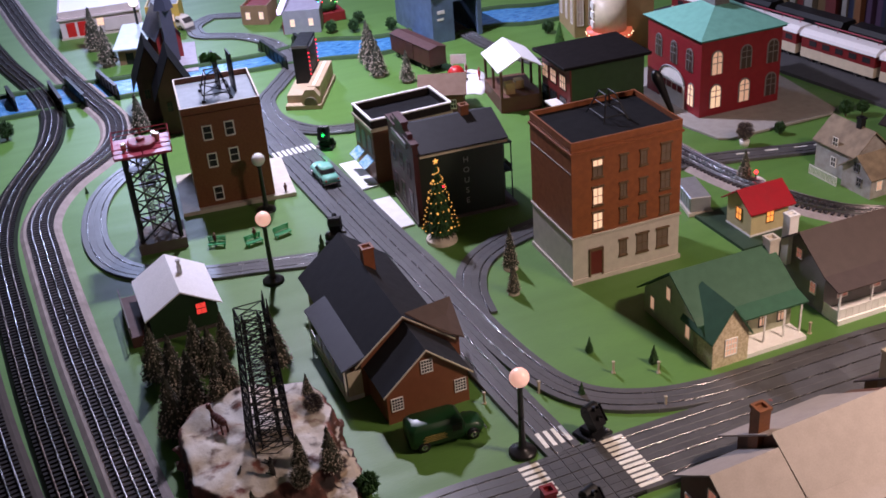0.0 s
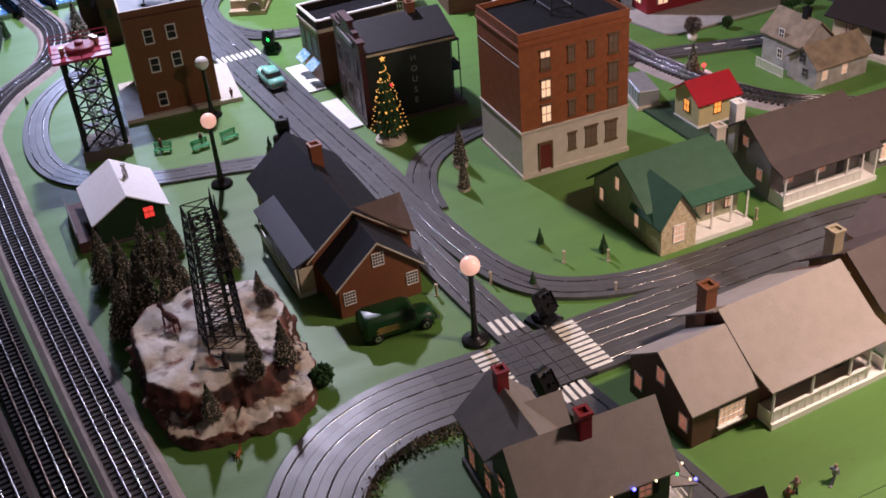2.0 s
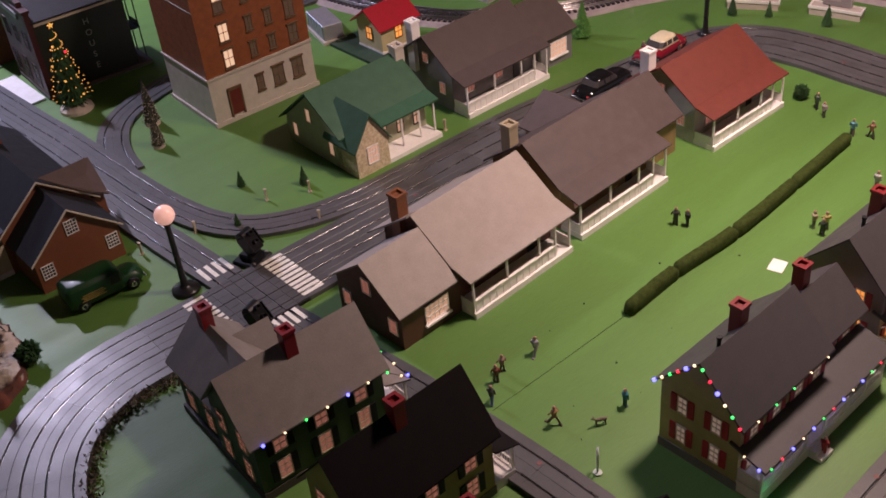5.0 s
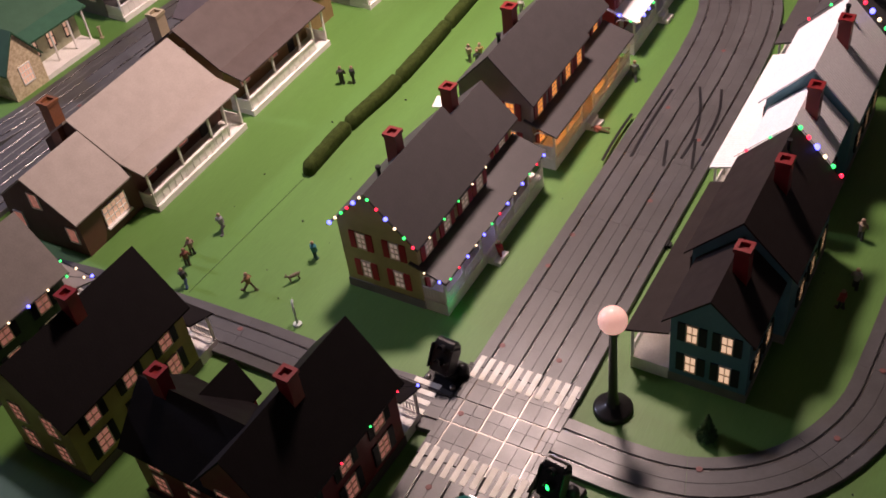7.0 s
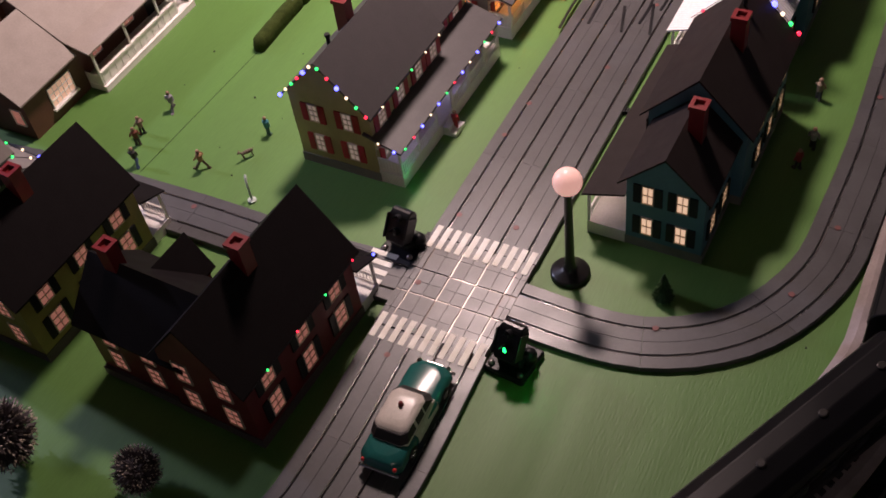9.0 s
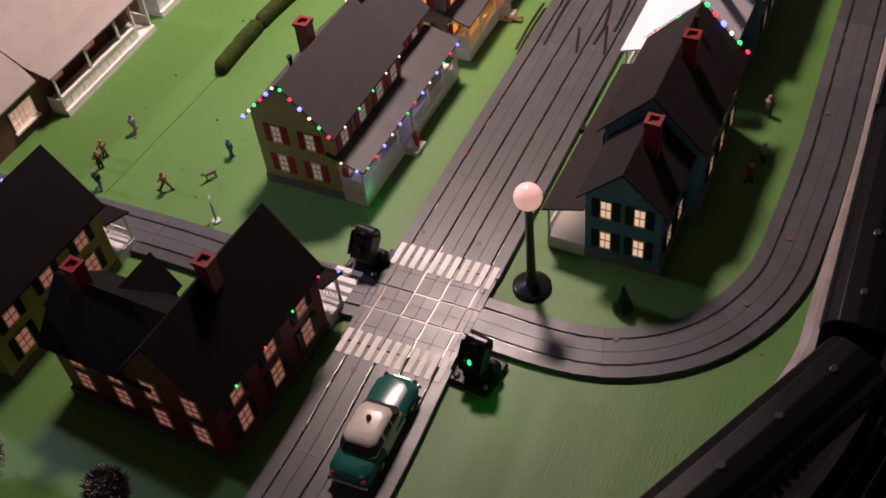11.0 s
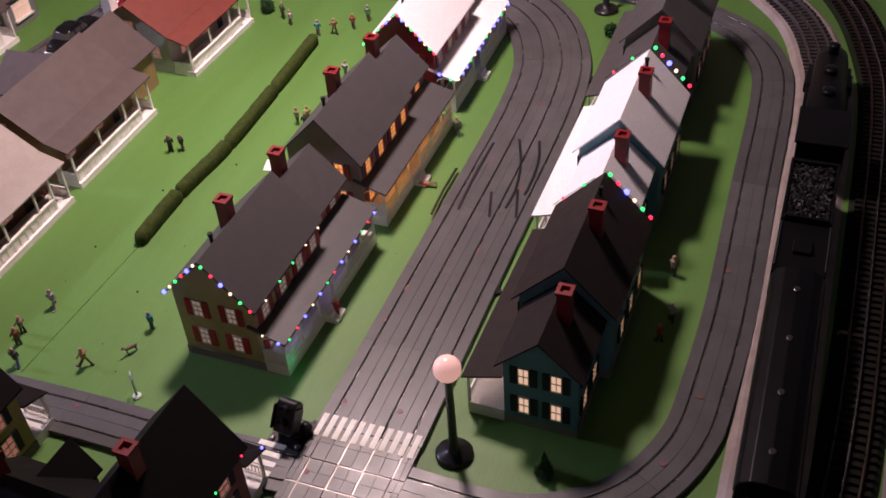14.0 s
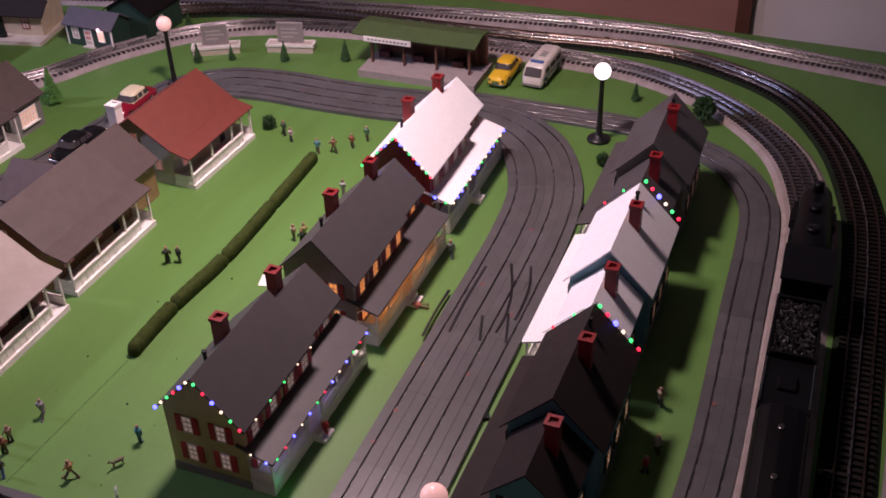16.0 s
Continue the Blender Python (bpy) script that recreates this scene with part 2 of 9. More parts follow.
# ---- roads: each lane is a row of moulded pieces with two rails in grooves ----
LANE, GAUGE, ROAD_H = 0.0585, 0.0305, 0.007
roads = thing("road", pose(0, 0, 0), "dark grey moulded plastic toy roadway with rail slots", "road", kind="structure")


def lane(pts, width=LANE, gauge=GAUGE, off=0.0, piece=0.127, rise=0.0):
    line = shifted(curve_points(pts, piece / 6), off)
    across = sides(line)
    h, w, g, s, d = ROAD_H + rise, width / 2, gauge / 2, 0.0015, 0.0028
    section = [(w, 0.0), (w, h - 0.0004), (w - 0.0004, h), (g + s, h), (g + s, h - d), (g - s, h - d), (g - s, h), (0.0004, h), (0, h - 0.0004), (-0.0004, h), (-g + s, h), (-g + s, h - d), (-g - s, h - d), (-g - s, h), (-w + 0.0004, h), (-w, h - 0.0004), (-w, 0.0)]
    for i in range(0, len(line) - 1, 6):
        seg = [p.copy() for p in line[i:i + 7]]
        if len(seg) < 2:
            continue
        d0, d1 = (seg[1] - seg[0]).normalized(), (seg[-1] - seg[-2]).normalized()
        seg[0] += d0 * 0.00015
        seg[-1] -= d1 * 0.00015
        bm = bmesh.new()
        sweep(bm, seg, section, across[i:i + 7])
        part("road_piece", bm, ROAD, roads)
    for sgn in (1, -1):
        bm = bmesh.new()
        sweep(bm, shifted(line, sgn * g - 0.0009), [(0.0005, h - d), (0.0005, h - 0.0003), (0.0003, h), (-0.0003, h), (-0.0005, h - 0.0003), (-0.0005, h - d)])
        part("slot_rail", bm, SLOT, roads, "worn steel rail beside the slot", smooth=True)


def road(pts, lanes=2, width=LANE, gauge=GAUGE):
    for k in range(lanes):
        lane(pts, width, gauge, (k - (lanes - 1) / 2) * width)


road([(0.715, 0.137), (0.95, 0.145), (1.2, 0.152), (1.32, 0.157), (1.42, 0.167), (1.49, 0.185), (1.577, 0.228), (1.635, 0.29), (1.662, 0.36), (1.662, 0.45), (1.65, 0.55), (1.645, 0.66), (1.645, 0.76), (1.628, 0.85), (1.575, 0.91), (1.5, 0.925), (1.3, 0.917), (1.0, 0.922), (0.75, 0.93), (0.65, 0.932)])
road([(0.595, 0.131), (0.45, 0.122), (0.36, 0.13), (0.27, 0.185), (0.22, 0.28), (0.2, 0.45), (0.2, 0.68), (0.215, 0.78), (0.245, 0.845), (0.285, 0.893), (0.34, 0.925), (0.41, 0.94), (0.54, 0.935)])
lane([(0.65, 0.193), (0.642, 0.3), (0.64, 0.45), (0.628, 0.65), (0.605, 0.82), (0.598, 0.873)])
lane([(0.664, 0.078), (0.664, 0.0), (0.675, -0.057), (0.706, -0.109), (0.752, -0.146), (0.82, -0.171), (0.9, -0.175), (1.0, -0.175), (1.1, -0.17), (1.25, -0.161), (1.44, -0.151), (1.54, -0.136), (1.617, -0.095), (1.664, -0.04), (1.7, 0.04), (1.716, 0.12), (1.715, 0.3), (1.71, 0.45)], rise=-0.001)
# town street, its two lanes, the curve past the tall building and the western loop
lane([(0.594, 0.99), (0.586, 1.1), (0.578, 1.25), (0.572, 1.4), (0.566, 1.544), (0.559, 1.635), (0.551, 1.766), (0.545, 1.88), (0.536, 2.04), (0.5275, 2.18), (0.518, 2.35), (0.512, 2.48)], 0.052, 0.027)
lane([(1.52, 0.958), (1.42, 0.968), (1.3, 0.982), (1.17, 1.0), (1.03, 1.006), (0.93, 1.008), (0.84, 1.013), (0.76, 1.032), (0.69, 1.074), (0.652, 1.14), (0.632, 1.25), (0.624, 1.4), (0.6185, 1.544), (0.6115, 1.635), (0.6035, 1.766), (0.5975, 1.88), (0.5885, 2.04), (0.58, 2.18), (0.5705, 2.35), (0.565, 2.44)], 0.052, 0.027, rise=-0.0004)
lane([(0.64, 1.36), (0.658, 1.44), (0.7, 1.515), (0.77, 1.562), (0.9, 1.6)], 0.055, 0.029, rise=-0.0024)
lane([(0.56, 1.63), (0.5, 1.665), (0.436, 1.685), (0.35, 1.71), (0.275, 1.73), (0.19, 1.77), (0.12, 1.84), (0.092, 1.95), (0.105, 2.1), (0.15, 2.22), (0.24, 2.33)], 0.05, 0.027, rise=-0.0018)
lane([(0.9, 2.268), (0.84, 2.258), (0.77, 2.243), (0.7, 2.247), (0.63, 2.282), (0.584, 2.36), (0.57, 2.44), (0.584, 2.54), (0.64, 2.63), (0.718, 2.76), (0.731, 2.876), (0.713, 3.0), (0.658, 3.105), (0.6, 3.15), (0.551, 3.19), (0.545, 3.25), (0.556, 3.3), (0.6, 3.35), (0.633, 3.365), (0.761, 3.3), (0.901, 3.26)], 0.05, 0.027, rise=-0.0016)


def crossing(x, y, lx, ly, turn, cols, rows):
    """A crossing plate: raised cells between the grooves of the lanes that meet on it."""
    m = pose(x, y, 0, 0, 0, turn)
    part("crossing_base", boxes((-lx / 2, lx / 2, -ly / 2, ly / 2, 0, ROAD_H - 0.003)), BLACK, roads, "black crossing base", m)
    xs, ys = [-lx / 2, *cols, lx / 2], [-ly / 2, *rows, ly / 2]
    for i in range(len(xs) - 1):
        for j in range(len(ys) - 1):
            xm, ym = (xs[i] + xs[i + 1]) / 2, (ys[j] + ys[j + 1]) / 2
            for a0, a1 in ((xs[i] + 0.0009, xm - 0.00025), (xm + 0.00025, xs[i + 1] - 0.0009)):
                for c0, c1 in ((ys[j] + 0.0009, ym - 0.00025), (ym + 0.00025, ys[j + 1] - 0.0009)):
                    part("crossing_plate", boxes((a0, a1, c0, c1, ROAD_H - 0.003, ROAD_H - random.uniform(0, 0.0002))), ROAD, roads, "", m)
    for k, c in enumerate(cols + rows):
        stops = ys if k < len(cols) else xs
        for a0, a1 in zip(stops, stops[1:]):
            worn = CROSS_DULL if random.random() < (0.3 if k < len(cols) else 0.55) else CROSS_STEEL
            top = ROAD_H - random.uniform(0.0008, 0.0014)
            span = (c - 0.0006, c + 0.0006, a0 + 0.0004, a1 - 0.0004) if k < len(cols) else (a0 + 0.0008, a1 - 0.0008, c - 0.0006, c + 0.0006)
            part("crossing_rail", boxes((*span, ROAD_H - 0.003, top)), worn, roads, "worn steel crossing rail", m)


half, gg = LANE / 2, GAUGE / 2
crossing(0.655, 0.135, 0.12, 0.117, 2, [-gg, gg], [-half - gg, -half + gg, half - gg, half + gg])
crossing(0.595, 0.932, 0.11, 0.117, 0, [-gg, gg], [-half - gg, -half + gg, half - gg, half + gg])
marks = thing("crosswalk", pose(0, 0, 0), "white striped pedestrian crossings painted on the roadway", "road marking", kind="structure")


def crosswalk(x, y, turn, n, pitch, length, width=0.0062):
    m = pose(x, y, ROAD_H + 0.0002, 0, 0, turn)
    for k in range(n):
        o = (k - (n - 1) / 2) * pitch
        part("crosswalk_stripe", boxes((-length / 2, length / 2, o - width / 2, o + width / 2, 0, 0.0004)), WHITE_LINE, marks, "", m)


crosswalk(0.714, 0.137, 2, 11, 0.0104, 0.03)
crosswalk(0.594, 0.133, 2, 11, 0.0104, 0.03)
crosswalk(0.648, 0.224, 91, 5, 0.0115, 0.03)
crosswalk(0.661, 0.932, 0, 11, 0.0098, 0.034)
crosswalk(0.535, 0.935, 0, 10, 0.0105, 0.03)
crosswalk(0.594, 1.022, 90, 4, 0.012, 0.034)
crosswalk(0.597, 0.855, 90, 5, 0.011, 0.03)
crosswalk(0.554, 2.178, 93, 9, 0.0112, 0.034)

# ---- railway tracks ----


def track(pts, bed, ties, name, label, bed_w=0.078, bed_h=0.006, tie_w=0.052, pitch=0.0105, rail_mat=None):
    th = thing(name, pose(0, 0, 0), label, "track", kind="structure")
    line = curve_points(pts, 0.02)
    bm = bmesh.new()
    w = bed_w / 2
    sweep(bm, line, [(w, 0), (w - 0.008, bed_h), (-w + 0.008, bed_h), (-w, 0)])
    part("roadbed", bm, bed, th, "")
    bm = bmesh.new()
    fine = curve_points(pts, pitch)
    for p, s in zip(fine, sides(fine)):
        m = Matrix.Translation(p) @ Matrix.Rotation(math.atan2(s.y, s.x), 4, "Z")
        box(bm, -tie_w / 2, tie_w / 2, -0.0026, 0.0026, bed_h - 0.0005, bed_h + 0.0035, m)
    tagged(part("ties", bm, ties, th, "row of plastic cross ties"), kind="stuff")
    z = bed_h + 0.0035
    for o in (-0.0159, 0.0, 0.0159):
        bm = bmesh.new()
        sweep(bm, shifted(line, o), [(0.0016, z), (0.0006, z + 0.0012), (0.0012, z + 0.0038), (0.0006, z + 0.0045), (-0.0006, z + 0.0045), (-0.0012, z + 0.0038), (-0.0006, z + 0.0012), (-0.0016, z)])
        part("rail", bm, (rail_mat or STEEL) if o else SLOT, th, "steel running rail" if o else "dark centre rail", smooth=True)


T2 = [(0.03, 4.05), (0.084, 3.49), (0.142, 3.05), (0.19, 2.78), (0.216, 2.6), (0.18, 2.43), (0.06, 2.27), (0.0, 2.12), (-0.002, 1.95), (0.013, 1.63), (0.035, 1.35), (0.062, 1.05), (0.1, 0.7), (0.16, 0.42), (0.27, 0.13), (0.4, -0.06), (0.5, -0.155), (0.6, -0.211), (0.72, -0.246), (0.8, -0.248), (0.9, -0.2435), (1.05, -0.2365), (1.25, -0.2285), (1.42, -0.222), (1.56, -0.205), (1.71, -0.15), (1.84, -0.03), (1.92, 0.13), (1.94, 0.3), (1.94, 0.5), (1.93, 0.72), (1.885, 0.92), (1.8, 1.05), (1.66, 1.15), (1.53, 1.21), (1.44, 1.29), (1.36, 1.36), (1.3, 1.5), (1.27, 1.68), (1.26, 2.0)]
track(T2, BALLAST, TIE_GREY, "inner_track", "three-rail toy track on grey foam roadbed", bed_w=0.082)
T1 = [(-0.06, 3.6), (-0.006, 3.26), (0.055, 2.97), (0.076, 2.763), (0.056, 2.58), (0.016, 2.452), (-0.05, 2.272), (-0.085, 2.05), (-0.075, 1.75), (-0.055, 1.45), (-0.02, 1.1), (0.02, 0.75), (0.07, 0.45), (0.17, 0.11), (0.3, -0.11), (0.46, -0.24), (0.6, -0.29), (0.73, -0.312), (0.9, -0.319), (1.2, -0.311), (1.45, -0.3), (1.6, -0.278), (1.77, -0.222), (1.92, -0.12), (2.01, 0.05), (2.025, 0.2), (2.01, 0.35), (1.995, 0.55), (1.985, 0.75), (1.96, 0.95), (1.9, 1.12), (1.8, 1.24)]
track(T1, BALLAST_DARK, TIE_BROWN, "middle_track", "three-rail track with dark brown ties", bed_w=0.066, bed_h=0.004, rail_mat=mat("brown_tarnished_rail", (0.2, 0.15, 0.12), 0.3, 1.0, scale=60))
T0 = [(-0.13, 3.0), (-0.16, 2.4), (-0.165, 1.9), (-0.14, 1.5), (-0.09, 1.1), (-0.05, 0.8), (0.0, 0.5), (0.08, 0.08), (0.16, -0.2), (0.22, -0.6)]
track(T0, mat("dark_roadbed_foam", (0.1, 0.088, 0.085), 0.95, spec=0.0, scale=40, fine=500, bump=0.4), TIE_BROWN, "outer_track", "three-rail toy track on dark roadbed", bed_w=0.08)
T0_EAST = [(2.0, -0.6), (2.05, -0.35), (2.085, -0.1), (2.11, 0.1), (2.095, 0.34), (2.06, 0.6), (2.025, 0.8), (1.985, 1.0), (1.94, 1.2), (1.86, 1.5)]
track(T0_EAST, BALLAST, TIE_GREY, "outer_track_east", "three-rail toy track on grey foam roadbed along the wall", bed_w=0.08, rail_mat=mat("dull_rail_steel", (0.3, 0.28, 0.28), 0.38, 1.0, scale=60))
solid("grey_panel", boxes((0.3, 1.26, -0.62, -0.353, 0, 0.004)), mat("pale_grey_card", (0.3, 0.27, 0.27), 0.8, scale=15), "bare pale grey board beyond the outer rails", "board", kind="structure")

# ---- windows and houses ----
WIN = {}


def ring_frame(bm, w, h, t, d):
    """A closed rectangular frame round an opening of w by h, d deep, its sill a little deeper than its head."""
    out = [(-w / 2 - t, -h / 2 - t * 1.4), (w / 2 + t, -h / 2 - t * 1.4), (w / 2 + t, h / 2 + t), (-w / 2 - t, h / 2 + t)]
    inn = [(-w / 2, -h / 2), (w / 2, -h / 2), (w / 2, h / 2), (-w / 2, h / 2)]
    v = [[bm.verts.new((x, y, z)) for x, z in loop] for y, loop in ((-d, out), (-d, inn), (0.0, inn), (0.0, out))]
    for q in range(4):
        for k in range(4):
            bm.faces.new((v[q][k], v[q][(k + 1) % 4], v[(q + 1) % 4][(k + 1) % 4], v[(q + 1) % 4][k]))


def window(parent, m, w, h, frame_mat, pane_mat, cols=2, rows=2, shutter=None, name="window"):
    """m: middle of the window on the wall, local x along the wall, -y outwards."""
    key = (round(w, 4), round(h, 4), frame_mat.name, cols, rows)
    if key not in WIN:
        bm, t = bmesh.new(), 0.0011
        ring_frame(bm, w, h, t, 0.0016)
        WIN[key] = mesh_of(bm, "window", frame_mat)
    pk = (round(w, 4), round(h, 4), pane_mat.name)
    if pk not in WIN:
        WIN[pk] = mesh_of(boxes((-w / 2, w / 2, -0.0006, 0.0, -h / 2, h / 2)), "pane", pane_mat)
    ob = part(name, WIN[key], None, parent, "", m)
    part("pane", WIN[pk], None, ob)
    for k in range(1, cols):
        mk = ("upright", round(h, 4), frame_mat.name)
        if mk not in WIN:
            WIN[mk] = mesh_of(boxes((-0.0004, 0.0004, -0.0012, -0.0006, -h / 2, h / 2)), "muntin", frame_mat)
        part("muntin", WIN[mk], None, ob, "", Matrix.Translation((-w / 2 + w * k / cols, 0, 0)))
    for k in range(1, rows):
        mk = ("bar", round(w, 4), frame_mat.name)
        if mk not in WIN:
            WIN[mk] = mesh_of(boxes((-w / 2, w / 2, -0.0014, -0.0006, -0.0005, 0.0005)), "muntin", frame_mat)
        part("muntin", WIN[mk], None, ob, "", Matrix.Translation((0, 0, -h / 2 + h * k / rows)))
    if shutter:
        sk = (round(h, 4), shutter.name, "shutter")
        if sk not in WIN:
            bm = bmesh.new()
            z0, z1 = -h / 2 - 0.001, h / 2 + 0.001
            teeth = []
            for k in range(7):
                a0, a1 = z0 + (z1 - z0) * k / 7, z0 + (z1 - z0) * (k + 1) / 7
                teeth += [(-0.0021, a0 + 0.0004), (-0.0013, a1)]
            prism(bm, [(-0.0038, 0, z0), (-0.0038, -0.0013, z0)] + [(-0.0038, y, z) for y, z in teeth] + [(-0.0038, 0, z1)], (0.0076, 0, 0))
            WIN[sk] = mesh_of(bm, "shutter", shutter)
        for s in (-1, 1):
            part("shutter", WIN[sk], None, parent, "", m @ Matrix.Translation((s * (w / 2 + 0.0055), 0, 0)))


SOUTH, NORTH, EAST, WEST = 0, 180, 90, -90


def on_wall(x, y, z, face):
    return pose(x, y, z, 0, 0, face)


def gable_block(name, parent, x0, x1, y0, y1, base, eave, ridge, wall_mat, axis="x"):
    """Walls with gables; the ridge runs along axis."""
    bm = bmesh.new()
    if axis == "x":
        c = (y0 + y1) / 2
        prism(bm, [(x0, y0, base), (x0, y1, base), (x0, y1, eave), (x0, c, ridge), (x0, y0, eave)], (x1 - x0, 0, 0))
    else:
        c = (x0 + x1) / 2
        prism(bm, [(x0, y0, base), (x1, y0, base), (x1, y0, eave), (c, y0, ridge), (x0, y0, eave)], (0, y1 - y0, 0))
    return part(name, bm, wall_mat, parent)


def gable_roof(parent, x0, x1, y0, y1, eave, ridge, roof_mat, axis="x", over=0.007, thick=0.0022, name="roof"):
    """Two slabs that meet at the ridge, with overhang."""
    a0, a1, b0, b1 = (x0, x1, y0, y1) if axis == "x" else (y0, y1, x0, x1)
    c = (b0 + b1) / 2
    slope = (ridge - eave) / (c - b0)
    lo = eave - slope * over
    loop = [(b0 - over, lo), (c, ridge), (b1 + over, lo), (b1 + over, lo + thick), (c, ridge + thick * 1.25), (b0 - over, lo + thick)]
    bm = bmesh.new()
    if axis == "x":
        prism(bm, [(a0 - over, b, z) for b, z in loop], (a1 - a0 + 2 * over, 0, 0))
    else:
        prism(bm, [(b, a0 - over, z) for b, z in loop], (0, a1 - a0 + 2 * over, 0))
    return part(name, bm, roof_mat, parent)


def chimney(parent, x, y, z0, z1, mat_, w=0.014, lab="red brick chimney"):
    bm = bmesh.new()
    h = w / 2
    box(bm, x - h, x + h, y - h, y + h, z0, z1 - 0.004)
    t = 0.0025
    for r in ((-h - 0.0012, h + 0.0012, -h - 0.0012, -h + t), (-h - 0.0012, h + 0.0012, h - t, h + 0.0012), (-h - 0.0012, -h + t, -h + t, h - t), (h - t, h + 0.0012, -h + t, h - t)):
        box(bm, x + r[0], x + r[1], y + r[2], y + r[3], z1 - 0.004, z1)
    part("chimney", bm, mat_, parent, lab)


def rail_fence(parent, x0, x1, y, z0, z1, mat_, axis="x", n=None):
    """A porch railing: handrail, bottom rail and balusters."""
    bm = bmesh.new()
    f = (lambda a0, a1, b0, b1, c0, c1: box(bm, a0, a1, b0, b1, c0, c1)) if axis == "x" else (lambda a0, a1, b0, b1, c0, c1: box(bm, b0, b1, a0, a1, c0, c1))
    f(x0, x1, y - 0.0009, y + 0.0009, z1 - 0.0016, z1)
    f(x0, x1, y - 0.0006, y + 0.0006, z0 + 0.001, z0 + 0.002)
    n = n or max(3, int((x1 - x0) / 0.0035))
    for k in range(n + 1):
        x = x0 + (x1 - x0) * k / n
        f(x - 0.0005, x + 0.0005, y - 0.0004, y + 0.0004, z0, z1)
    tagged(part("railing", bm, mat_, parent, "white spindle railing"), kind="stuff")


BULBS = {c: mat("bulb_" + c, v, 0.3, glow=v, power=p, bump=0) for c, v, p in (("red", (1.0, 0.02, 0.05), 3.4), ("green", (0.04, 1.0, 0.16), 2.6), ("blue", (0.1, 0.1, 1.0), 6.5), ("white", (1.0, 0.74, 0.45), 2.2))}


def light_string(m, pts, count, label, order=("blue", "white", "green", "red"), start=0, radius=0.0019):
    th = thing("christmas_lights", m, label, "string lights")
    line = []
    P = [Vector(p) for p in pts]
    total = sum((b - a).length for a, b in zip(P, P[1:]))
    bm = bmesh.new()
    for a, b in zip(P, P[1:]):
        strut(bm, a, b, 0.0004)
    part("wire", bm, BLACK, th, "thin dark wire")
    for k in range(count):
        d = total * (k + 0.5) / count
        for a, b in zip(P, P[1:]):
            l = (b - a).length
            if d <= l:
                q = a + (b - a) * (d / l)
                c = order[(k + start) % len(order)]
                if ("bulb", c, radius) not in WIN:
                    bm = bmesh.new()
                    ball(bm, (0, 0, 0), radius * (1.25 if c == "blue" else 0.92), 10, 6)
                    WIN[("bulb", c, radius)] = mesh_of(bm, "bulb", BULBS[c], True)
                part("bulb", WIN[("bulb", c, radius)], None, th, c + " bulb", Matrix.Translation(q))
                break
            d -= l
    return th


